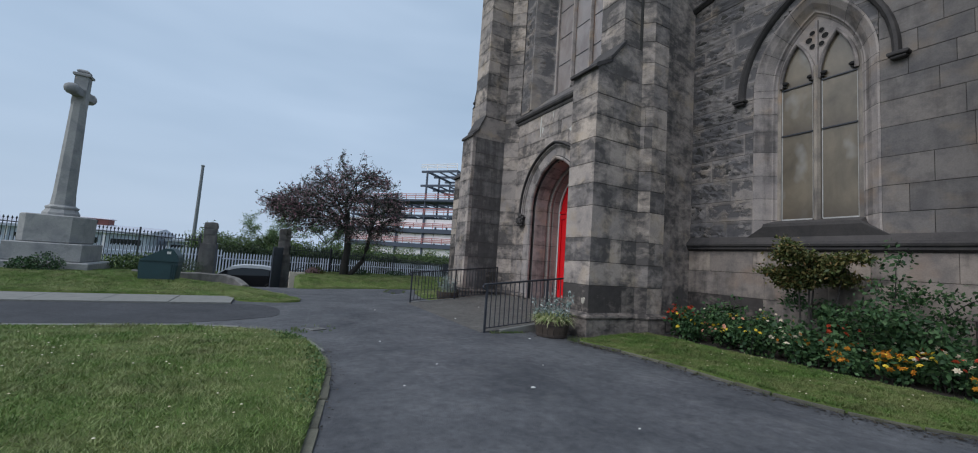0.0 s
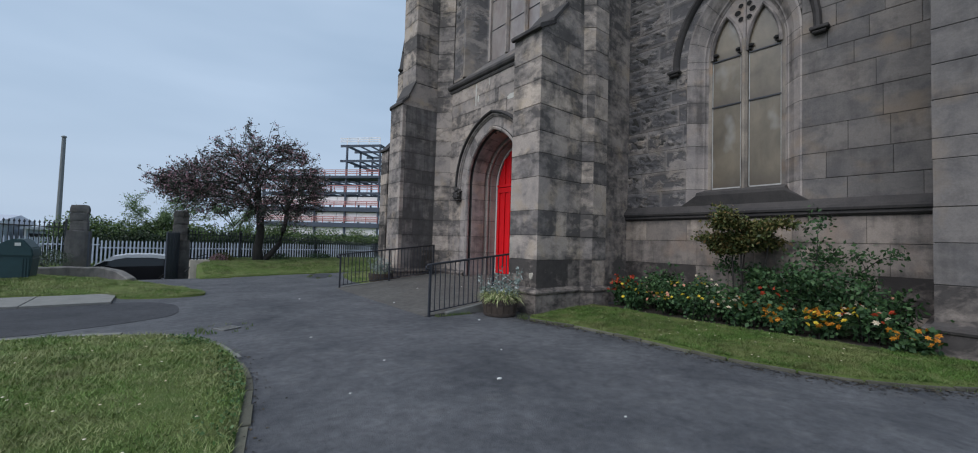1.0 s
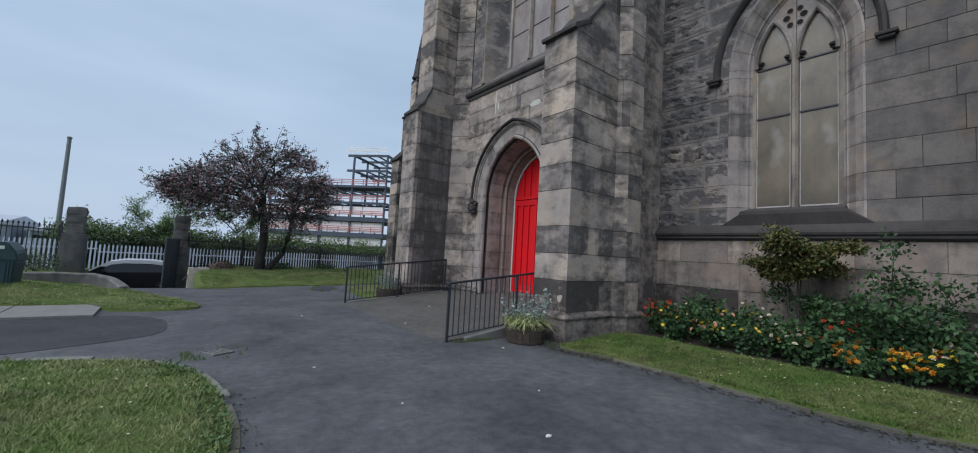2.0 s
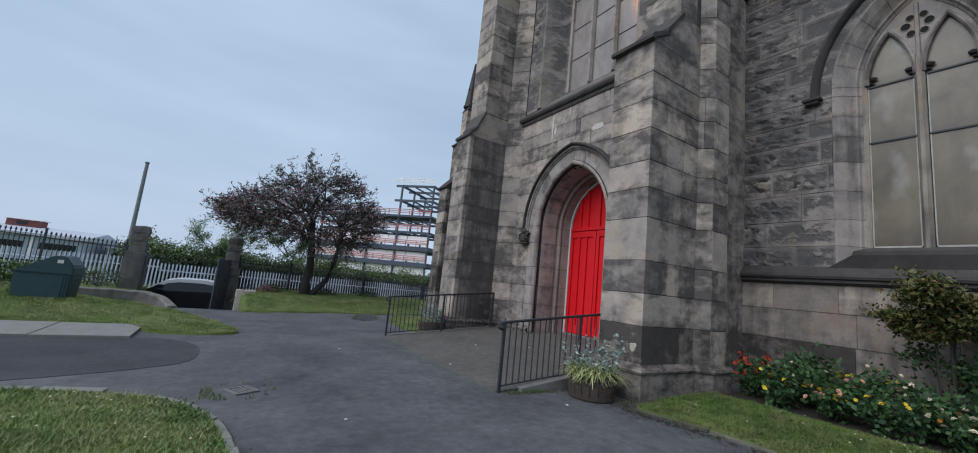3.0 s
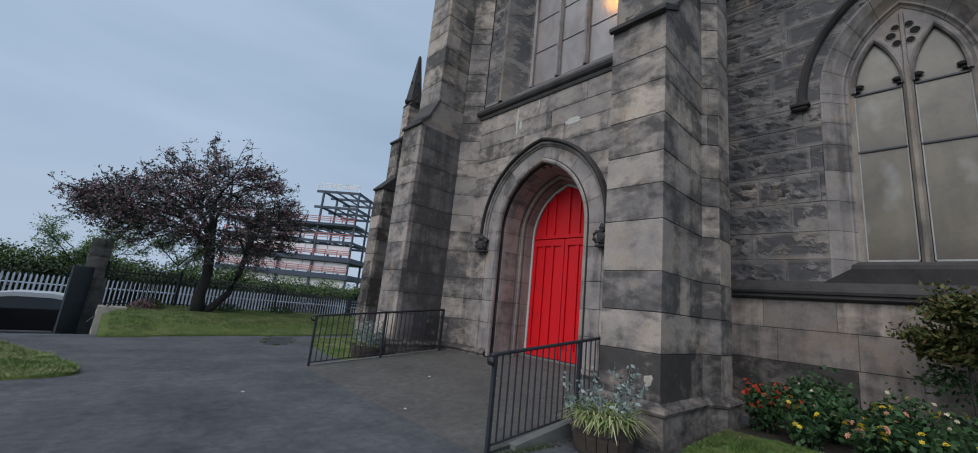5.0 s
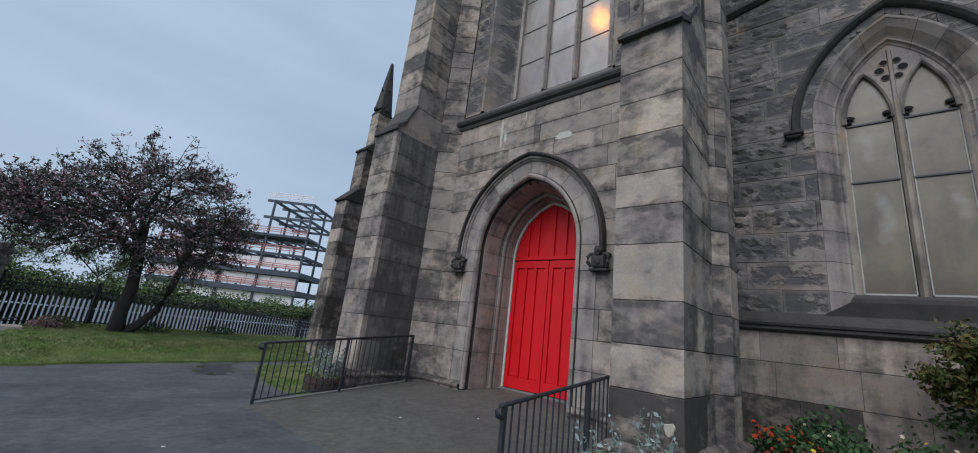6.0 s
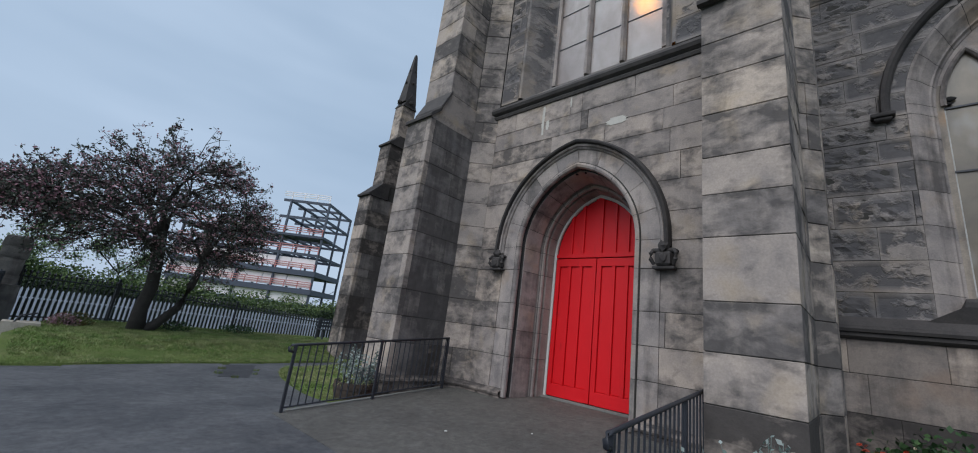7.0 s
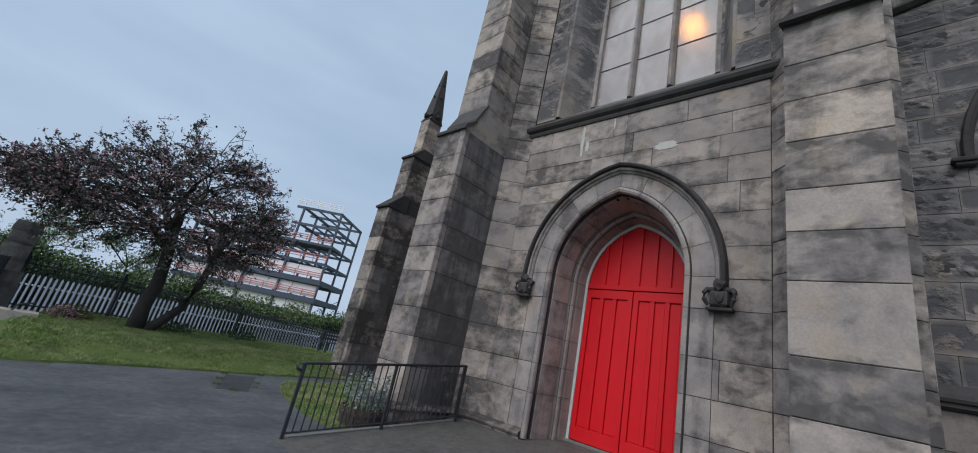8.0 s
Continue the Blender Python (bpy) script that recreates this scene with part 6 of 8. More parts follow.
# scraps and pale pebbles on the drive
for i, (x, y, s) in enumerate(((3.32, 4.72, 0.028), (4.1, 5.6, 0.012), (2.6, 6.0, 0.012), (5.1, 7.4, 0.02), (2.2, 7.6, 0.014), (4.6, 9.9, 0.02), (5.9, 11.2, 0.02), (3.0, 11.5, 0.016), (6.8, 10.4, 0.016), (1.9, 5.2, 0.012), (3.6, 3.4, 0.012))):
    bm = bmesh.new()
    zz = 0.0 if x < 4.4 else (x - 4.4) * 0.093 if y > 8.2 else 0
    blob(bm, (x, y, zz + s * 0.3), s, (1.3, 0.9, 0.45), 0.4, 1, i)
    st = thing("pebble", "small pale scrap lying on the asphalt", "pebble", (x, y, zz), group="scraps on the drive")
    part("stone", bm, white_paint, st)


# crumbs of soil and dead leaves along the edges of the drive
def litter(spots, seed):
    rng = random.Random(seed)
    verts, faces = [], []
    for x, y, r, n in spots:
        for _ in range(n):
            a, q = rng.uniform(0, 6.283), r * abs(rng.gauss(0, 0.6))
            px, py = x + q * math.cos(a), y + q * math.sin(a)
            s, t = rng.uniform(0.006, 0.020), rng.uniform(0, 6.283)
            b = len(verts)
            z = 0.002 + rng.random() * 0.006
            for k in range(4):
                verts.append((px + s * math.cos(t + 1.57 * k) * (1 if k % 2 else 0.6), py + s * math.sin(t + 1.57 * k) * (1 if k % 2 else 0.6), z + rng.uniform(0, 0.008)))
            faces.append((b, b + 1, b + 2, b + 3))
    tagged(raw("litter", verts, faces, litter_mat), "dark crumbs of soil and dead leaves on the drive", "litter", kind="stuff")


litter_mat = leaf_mat("dead_leaf_litter", [(0, (0.016, 0.013, 0.010)), (0.7, (0.035, 0.028, 0.020)), (1, (0.09, 0.07, 0.045))], 0.9)
LIT = [(x - 0.16, y, 0.26, 60) for x, y in KERB[:-8]] + [(5.8 + 0.25 * math.cos(a), 7.55 + 0.28 * math.sin(a), 0.3, 22) for a in range(12)]
LIT += [(4.7 + 0.15 * i, 8.02, 0.10, 16) for i in range(9)] + [(x + 0.08, y, 0.16, 10) for x, y in LAWN_A[14:40]] + [(6.0, 7.1, 0.3, 60), (4.6, 13.2, 0.12, 20), (1.3, 8.8, 0.4, 20)]
litter(LIT, 17)

# ---- churchyard beyond: cross, bin, gate, fences, tree ----
def memorial_cross(cx, cy, z):
    root = thing("memorial_cross", "tall pale granite memorial cross on a stepped pedestal", "monument", (cx, cy, z))
    bm = bmesh.new()
    box(bm, cx - 1.15, cx + 1.15, cy - 1.15, cy + 1.15, z - 0.5, z + 0.35, 0.03)
    part("step", bm, granite, root)
    bm = bmesh.new()
    box(bm, cx - 0.88, cx + 0.88, cy - 0.88, cy + 0.88, z + 0.35, z + 0.92, 0.03)
    part("step", bm, granite, root)
    def octo(r, k):
        c = r * k
        return [(cx - r, cy - c), (cx - c, cy - r), (cx + c, cy - r), (cx + r, cy - c), (cx + r, cy + c), (cx + c, cy + r), (cx - c, cy + r), (cx - r, cy + c)]
    bm = bmesh.new()
    prism(bm, octo(0.74, 0.7), z + 0.92, z + 1.78, 0.03)
    part("pedestal", bm, granite, root)
    bm = bmesh.new()
    rows = []
    for r, zz in ((0.40, 1.78), (0.40, 1.86), (0.34, 1.98), (0.36, 2.02), (0.36, 2.06), (0.27, 2.12), (0.245, 2.5), (0.185, 5.35), (0.185, 5.5)):
        rows.append([bm.verts.new((x, y, z + zz)) for x, y in octo(r, 0.45)])
    for a, b in zip(rows, rows[1:]):
        for i in range(8):
            bm.faces.new((a[i], a[(i + 1) % 8], b[(i + 1) % 8], b[i]))
    bm.faces.new(rows[0][::-1])
    bm.faces.new(rows[-1])
    part("shaft", bm, granite, root)
    bm = bmesh.new()
    box(bm, cx - 0.17, cx + 0.17, cy - 0.15, cy + 0.15, z + 5.45, z + 6.45, 0.02)
    part("head", bm, granite, root)
    for s in (-1, 1):
        bm = bmesh.new()
        box(bm, cx - 0.14, cx + 0.14, *sorted((cy + s * 0.10, cy + s * 0.56)), z + 5.72, z + 5.98, 0.02)
        bmesh.ops.rotate(bm, verts=bm.verts, cent=(cx, cy, 0), matrix=Matrix.Rotation(radians(-6.5), 3, "Z"))
        arm = part("arm", bm, granite, root)
        bm = bmesh.new()
        blob(bm, (cx + s * 0.54 * math.sin(radians(6.5)), cy + s * 0.54 * math.cos(radians(6.5)), z + 5.85), 0.19, (1, 1, 1), 0.1, 2)
        part("boss", bm, granite, arm, smooth=True)
    bm = bmesh.new()
    box(bm, cx - 0.22, cx + 0.22, cy - 0.20, cy + 0.20, z + 6.42, z + 6.52, 0.02)
    prism(bm, [(cx - 0.15, cy - 0.14), (cx + 0.15, cy - 0.14), (cx + 0.15, cy + 0.14), (cx - 0.15, cy + 0.14)], z + 6.52, z + 6.66, 0.05)
    part("cap", bm, granite, root)


memorial_cross(-5.58, 18.7, 0.20)


def recycling_bin(cx, cy, z):
    root = thing("recycling_bin", "large dark green plastic bin with a sloping lid on the grass", "bin", (cx, cy, z))
    bm = bmesh.new()
    prof = [(-0.66, 0.0), (0.58, 0.0), (0.64, 0.55), (0.60, 0.62), (-0.70, 0.62), (-0.70, 0.40)]
    a = [bm.verts.new((cx + x, cy - 0.5, z + h)) for x, h in prof]
    b = [bm.verts.new((cx + x, cy + 0.5, z + h)) for x, h in prof]
    for i in range(len(a)):
        bm.faces.new((a[i], a[(i + 1) % len(a)], b[(i + 1) % len(a)], b[i]))
    bm.faces.new(a[::-1])
    bm.faces.new(b)
    bmesh.ops.bevel(bm, geom=bm.edges[:], offset=0.03, segments=2, affect="EDGES")
    part("body", bm, bin_green, root, smooth=False)
    bm = bmesh.new()
    prof = [(-0.74, 0.60), (0.67, 0.58), (0.62, 0.80), (0.40, 1.03), (0.12, 1.03), (-0.62, 0.68)]
    a = [bm.verts.new((cx + x, cy - 0.54, z + h)) for x, h in prof]
    b = [bm.verts.new((cx + x, cy + 0.54, z + h)) for x, h in prof]
    for i in range(len(a)):
        bm.faces.new((a[i], a[(i + 1) % len(a)], b[(i + 1) % len(a)], b[i]))
    bm.faces.new(a[::-1])
    bm.faces.new(b)
    bmesh.ops.bevel(bm, geom=bm.edges[:], offset=0.03, segments=2, affect="EDGES")
    lid = part("lid", bm, bin_green, root)
    bm = bmesh.new()
    box(bm, cx + 0.22, cx + 0.36, cy - 0.556, cy - 0.543, z + 0.86, z + 0.94, 0.002)
    part("sticker", bm, white_paint, lid, "small white sticker")
    bm = bmesh.new()
    for k in range(3):
        box(bm, cx + 0.40 + 0.07 * k, cx + 0.43 + 0.07 * k, cy - 0.525, cy - 0.495, z + 0.05, z + 0.55, 0.005)
    tagged(part("ribbing", bm, bin_green, root), kind="stuff")
    root.scale = (0.70, 0.80, 0.94)


recycling_bin(-2.42, 16.45, 0.22)


def worn_block(bm, x0, x1, y0, y1, z0, z1, seed, rough=0.02, top=0.0):
    """A weather-beaten stone: eased edges, uneven faces, a top that may be worn round."""
    n = 4
    c = Vector(((x0 + x1) / 2, (y0 + y1) / 2, (z0 + z1) / 2))
    bmesh.ops.create_cube(bm, size=2.0)
    bmesh.ops.subdivide_edges(bm, edges=bm.edges[:], cuts=n, use_grid_fill=True)
    for v in bm.verts:
        p = v.co.copy()
        big = sorted((abs(p.x), abs(p.y), abs(p.z)))
        ease = 1 - 0.05 * max(0.0, big[1] - 0.75) / 0.25
        up = max(0.0, p.z) * top
        q = Vector((c.x + p.x * (x1 - x0) / 2 * ease * (1 - 0.35 * up), c.y + p.y * (y1 - y0) / 2 * ease * (1 - 0.35 * up), c.z + p.z * (z1 - z0) / 2 * (1 - 0.25 * top * max(0, p.z) * max(abs(p.x), abs(p.y)) ** 2)))
        k = noise.noise_vector(q * 4.0 + Vector((seed * 3.1, 0, 0)))
        v.co = q + k * rough


def gate_pier(cx, cy, w, z0, z1, lab, seed):
    root = thing("gate_pier", lab, "gate pier", (cx, cy, z0), group="gate piers")
    z, i = z0 - 0.1, 0
    rng = random.Random(seed)
    while z < z1 - 0.36:
        h = min(rng.uniform(0.30, 0.48), z1 - 0.30 - z)
        bm = bmesh.new()
        j = rng.uniform(-0.015, 0.015)
        worn_block(bm, cx - w / 2 + j, cx + w / 2 + j, cy - w / 2, cy + w / 2, z, z + h - 0.002, seed + i)
        part("stone_block", bm, gate_stone, root)
        z += h
        i += 1
    bm = bmesh.new()
    worn_block(bm, cx - w / 2 - 0.10, cx + w / 2 + 0.10, cy - w / 2 - 0.10, cy + w / 2 + 0.10, z0 - 0.1, z0 + (z1 - z0) * 0.62, seed + 30, 0.02, 0.12)
    part("lower_shaft", bm, gate_stone, root, "broader lower stage of the pier")
    bm = bmesh.new()
    worn_block(bm, cx - w / 2 - 0.01, cx + w / 2 + 0.01, cy - w / 2 - 0.01, cy + w / 2 + 0.01, z, z1, seed + 20, 0.03, 0.3)
    part("cap", bm, gate_stone, root)
    return root


gate_pier(1.05, 23.45, 0.52, -0.85, 2.42, "dark weathered stone gate pier beside the tree", 1)
gate_pier(-2.05, 23.45, 0.50, -0.15, 2.42, "dark weathered stone gate pier with worn cap", 2)


def gate_leaf(cx, cy, rz, z, w, h, lab):
    root = thing("gate", lab, "gate", (cx, cy, z), group="gate leaves")
    def put(bm):
        bmesh.ops.rotate(bm, verts=bm.verts, cent=(cx, cy, 0), matrix=Matrix.Rotation(radians(rz), 3, "Z"))
        return bm
    bm = bmesh.new()
    for x0, x1, z0, z1 in ((0, 0.05, 0, h), (w - 0.05, w, 0, h), (0.05, w - 0.05, 0.05, 0.11), (0.05, w - 0.05, h - 0.08, h - 0.02), (0.05, w - 0.05, h * 0.5, h * 0.5 + 0.05)):
        box(bm, cx + x0, cx + x1, cy - 0.022, cy + 0.022, z + z0, z + z1, 0.004)
    part("gate_frame", put(bm), slate, root)
    bm = bmesh.new()
    box(bm, cx + 0.052, cx + w - 0.052, cy - 0.004, cy + 0.004, z + 0.115, z + h - 0.085)
    part("sheet", put(bm), slate, root, "flat sheet-metal backing")
    n = int(w / 0.15)
    for i in range(1, n):
        bm = bmesh.new()
        x = cx + w * i / n
        box(bm, x - 0.011, x + 0.011, cy - 0.012, cy + 0.012, z + 0.08, z + h + 0.03)
        part("bar", put(bm), slate, root)


gate_leaf(1.02, 23.12, -111, -0.66, 1.20, 2.14, "open blue-grey iron gate leaf folded against its pier")
gate_leaf(-1.74, 23.12, -84, -0.62, 1.20, 2.0, "open dark iron gate leaf folded against its pier")
bm = bmesh.new()
worn_block(bm, 1.33, 1.98, 21.0, 21.6, -0.5, 0.40, 31)
st = thing("stone_block", "low squared stone block beside the gate pier", "block", (1.65, 21.3, -0.3))
part("block", bm, block_stone, st)
bm = bmesh.new()
tube(bm, [(1.20, 21.05, -0.05), (1.55, 21.1, 0.42), (1.60, 21.1, 0.55), (1.85, 21.15, 0.62)], 0.02, 6)
part("iron_hook", bm, iron, st)
lw = [(-3.5, 18.2), (-2.4, 18.28), (-1.6, 18.45), (-0.95, 18.42), (-0.5, 18.1), (-0.2, 17.6)]
root = thing("low_wall", "low curving dark stone wall by the gate", "wall", (-1.0, 18.4, 0.0), kind="structure")
lw = smooth_line(lw)
bm = bmesh.new()
rows = []
for i, p in enumerate(lw):
    q0, q1 = Vector(lw[max(0, i - 1)]), Vector(lw[min(len(lw) - 1, i + 1)])
    d = (q1 - q0).normalized()
    side = Vector((-d.y, d.x))
    k = i / (len(lw) - 1)
    top = 0.40 - 0.10 * k - 0.26 * max(0.0, (k - 0.6) / 0.4) ** 1.6 + 0.008 * math.sin(5.1 * i)
    rows.append([bm.verts.new((p[0] + side.x * o, p[1] + side.y * o, h)) for o, h in ((-0.13, -0.3), (-0.13, top - 0.03), (-0.09, top), (0.09, top), (0.13, top - 0.03), (0.13, -0.3))])
for r0, r1 in zip(rows, rows[1:]):
    for i in range(5):
        bm.faces.new((r0[i], r0[i + 1], r1[i + 1], r1[i]))
bm.faces.new(rows[0][::-1])
bm.faces.new(rows[-1])
part("coping", bm, gate_stone, root)


def railing(name, a, b, za, zb, tall_a, tall_b, gap, mat, lab, post_gap=2.2, spike=True, thick=0.014, count=300):
    """A straight run of upright iron bars with spear tops, rails and posts."""
    root = thing(name, lab, "fence", (a[0], a[1], za))
    A, B = Vector(a), Vector(b)
    L = (B - A).length
    d = (B - A) / L
    rz = math.atan2(d.y, d.x)
    zz = lambda t: za + (zb - za) * t
    tt = lambda t: tall_a + (tall_b - tall_a) * t
    for k in (0.12, 0.86):
        bm = bmesh.new()
        p, q = A + d * 0.02, B - d * 0.02
        tube(bm, [(p.x, p.y, zz(0) + tt(0) * k), (q.x, q.y, zz(1) + tt(1) * k)], 0.02, 4)
        part("rail", bm, mat, root)
    bm = bmesh.new()
    tube(bm, [(0, 0, 0), (0, 0, 0.93)], thick, 4)
    if spike:
        tube(bm, [(0, 0, 0.925), (0, 0, 0.95), (0, 0, 1.0)], [thick * 1.2, thick * 2.6, 0.001], 4)
    bar = mesh_of("bar", bm, mat)
    n = min(count, int(L / gap))
    for i in range(n):
        t = (i + 0.5) / n
        p = A + d * L * t
        repeat("bar", bar, root, (p.x, p.y, zz(t)), rz, (1, 1, tt(t)))
    bm = bmesh.new()
    box(bm, -0.03, 0.03, -0.03, 0.03, -0.3, 1.06, 0.006)
    post = mesh_of("post", bm, mat)
    m = max(1, int(L / post_gap))
    for i in range(m + 1):
        p = A + d * L * i / m
        repeat("post", post, root, (p.x, p.y, zz(i / m)), rz, (1, 1, tt(i / m)))
    return root


railing("iron_railing", (-13.5, 24.0), (-2.42, 23.5), 0.35, 0.1, 1.86, 1.66, 0.125, iron, "tall black iron railing with spear tops on the bank")
railing("iron_railing", (1.30, 23.6), (3.4, 24.3), 0.15, 0.25, 1.46, 1.32, 0.12, iron, "black iron railing with spear tops beside the gate", 2.4)
railing("iron_railing", (3.4, 24.3), (10.5, 24.8), 0.25, -0.02, 1.32, 1.15, 0.12, iron, "black iron railing with spear tops behind the hawthorn", 2.4)
railing("iron_railing", (10.5, 24.8), (21.0, 26.6), -0.02, -0.05, 1.15, 1.2, 0.14, iron, "black iron railing running away behind the church", 2.4)


def palisade(a, b, z0, tall, lab):
    root = thing("palisade_fence", lab, "fence", (a[0], a[1], z0), group="palisade fence")
    A, B = Vector(a), Vector(b)
    L = (B - A).length
    d = (B - A) / L
    rz = math.atan2(d.y, d.x)
    bm = bmesh.new()
    extrude_y(bm, [(-0.035, 0.05), (0.035, 0.05), (0.035, tall - 0.08), (0.0, tall), (-0.035, tall - 0.08)], -0.006, 0.006)
    pale = mesh_of("pale", bm, steel_grey)
    n = int(L / 0.155)
    for i in range(n):
        p = A + d * L * (i + 0.5) / n
        repeat("pale", pale, root, (p.x, p.y, z0), rz)
    for k in (0.35, tall - 0.4):
        bm = bmesh.new()
        tube(bm, [(A.x, A.y + 0.03, z0 + k), (B.x, B.y + 0.03, z0 + k)], 0.028, 4)
        part("rail", bm, steel_grey, root)


palisade((-34, 29.8), (-2, 29.6), -0.86, 2.0, "grey galvanised palisade fence beyond the street")
palisade((-2, 29.6), (30, 30.8), -0.86, 1.85, "grey galvanised palisade fence beyond the street")

bm = bmesh.new()
tube(bm, [(-4.40, 36.0, -1.2), (-4.40, 36.0, 2.3), (-4.40, 36.0, 6.95)], [0.125, 0.12, 0.095], 10)
pole = thing("lamp_post", "plain grey steel post without a lamp", "post", (-4.40, 36.0, -1.2))
part("shaft", bm, post_grey, pole)
bm = bmesh.new()
lathe(bm, -4.40, 36.0, [(0.125, 6.93), (0.125, 7.0), (0.03, 7.05)], 10)
part("cap", bm, post_grey, pole)


def hawthorn(cx, cy, z):
    """A low wide thorn: two stems, arching limbs that fork, layered twiggy sprays, longer on one side."""
    root = thing("hawthorn_tree", "spreading dark hawthorn tree with pink-brown blossom", "tree", (cx, cy, z))
    rng = random.Random(12)
    stem_a = [Vector((cx, cy, z - 0.1)), Vector((cx - 0.04, cy, z + 0.6)), Vector((cx + 0.05, cy + 0.05, z + 1.3)), Vector((cx - 0.02, cy, z + 2.0)), Vector((cx - 0.10, cy - 0.05, z + 2.7)), Vector((cx - 0.25, cy, z + 3.5))]
    stem_b = [Vector((cx + 0.10, cy, z - 0.1)), Vector((cx + 0.42, cy - 0.1, z + 0.28)), Vector((cx + 0.80, cy, z + 0.75)), Vector((cx + 0.98, cy + 0.05, z + 1.4)), Vector((cx + 1.08, cy, z + 2.1)), Vector((cx + 1.15, cy + 0.1, z + 2.9))]
    bm = bmesh.new()
    tube(bm, stem_a, [0.24, 0.18, 0.165, 0.15, 0.12, 0.07], 9)
    tube(bm, stem_b, [0.17, 0.125, 0.115, 0.105, 0.09, 0.06], 8)
    part("trunk", bm, bark, root, smooth=True)
    SPAN = (-3.45, -2.8, -2.0, -1.2, -0.4, 0.4, 1.0, 1.5, 2.0, 2.35)
    OVER = (3.35, 3.75, 4.25, 4.85, 5.25, 5.40, 5.25, 4.90, 4.30, 3.65)
    UNDER = (2.90, 2.35, 1.95, 1.75, 1.75, 1.65, 1.50, 1.45, 1.75, 2.30)

    def deep(ex):
        """Half depth of the crown at a distance along its width."""
        k = (ex + 0.6) / 3.25
        return 2.5 * math.sqrt(max(0.06, 1 - k * k))

    def tip_at(i, n):
        ex = -3.45 + 5.8 * ((i * 0.618034) % 1.0)
        ey = deep(ex) * rng.uniform(-1, 1)
        top, low = float(np.interp(ex, SPAN, OVER)), float(np.interp(ex, SPAN, UNDER))
        k = 1 - 0.55 * (ey / deep(ex)) ** 2
        mid = low + (top - low) * 0.45
        top, low = mid + (top - mid) * k, mid - (mid - low) * k
        h = rng.random() ** 0.75
        return Vector((cx + ex, cy + ey, z + low + (top - low) * h))

    def curve(start, tip, lift, wob):
        bend = start.lerp(tip, 0.45) + Vector((rng.gauss(0, wob), rng.gauss(0, wob), lift))
        return [start * (1 - u) ** 2 + bend * 2 * u * (1 - u) + tip * u * u + Vector((rng.gauss(0, 0.035), rng.gauss(0, 0.035), rng.gauss(0, 0.03))) * (1 if 0 < u < 1 else 0) for u in (k / 6 for k in range(7))]

    limbs, joints, sprays = [], [], []
    for i in range(22):
        tip = tip_at(i, 22)
        tip = Vector((cx, cy, tip.z)).lerp(tip, 0.72)
        src = stem_b if tip.x > cx + 0.4 else stem_a
        start = src[rng.choice((3, 4, 4, 5))]
        run = curve(start, tip, 0.35, 0.2)
        limbs.append((run, 0.060, 0.022))
        joints += run[2:]
    for i in range(215):
        tip = tip_at(i + 3, 215)
        near = min(joints, key=lambda p: (p - tip).length + 0.8 * max(0.0, p.z - tip.z + 0.15))
        run = curve(near, tip, 0.12, 0.10)
        limbs.append((run, 0.028, 0.009))
        out = Vector((tip.x - cx + 0.4, tip.y - cy, 0.0)).normalized()
        d = ((run[-1] - run[-3]).normalized() * 0.6 + out * 0.6).normalized()
        for k in (2, 3, 4, 5, 6):
            for _ in range(2):
                side = (d * 0.9 + Vector((rng.gauss(0, 0.6), rng.gauss(0, 0.6), rng.gauss(-0.02, 0.22)))).normalized()
                twig, w = [run[k]], side.copy()
                for _ in range(4):
                    w = (w + Vector((rng.gauss(0, 0.25), rng.gauss(0, 0.25), rng.gauss(0.0, 0.13)))).normalized()
                    twig.append(twig[-1] + w * rng.uniform(0.14, 0.25))
                sprays.append(twig)
    # shoots that stand out from the crown, rising outwards
    shoots = []
    for i in range(70):
        ex = -3.45 + 5.8 * ((i * 0.618034 + 0.21) % 1.0)
        top = float(np.interp(ex, SPAN, OVER))
        low = float(np.interp(ex, SPAN, UNDER))
        h = top - 0.2 if i % 3 else rng.uniform(low, top)
        start = Vector((cx + ex * 0.92, cy + rng.uniform(-0.5, 0.5) * deep(ex), z + h - 0.15))
        way = Vector((0.28 * (ex + 0.5) + rng.gauss(0, 0.12), rng.gauss(0, 0.2), rng.uniform(0.05, 0.45)))
        way = way.normalized() * rng.uniform(0.5, 1.1)
        shoots.append((start, start + way))
    for ex, h in ((-0.62, 6.30), (-0.52, 6.12), (-0.75, 6.02)):
        shoots.append((Vector((cx + ex * 0.9, cy, z + 5.0)), Vector((cx + ex, cy + 0.1, z + h))))
    for a, b in shoots:
        run = curve(a, b, 0.06, 0.04)
        limbs.append((run, 0.016, 0.005))
        for k in (1, 2, 3, 4, 5, 6):
            w = Vector((rng.gauss(0, 0.055), rng.gauss(0, 0.055), rng.gauss(0.0, 0.05)))
            sprays.append([run[k] + w * m * 0.8 for m in range(5)])
    bm = bmesh.new()
    for pts, r0, r1 in limbs:
        tube(bm, pts, [r0 + (r1 - r0) * i / 6 for i in range(7)], 5)
    for run in sprays:
        tube(bm, run, [0.010, 0.008, 0.007, 0.006, 0.004], 3)
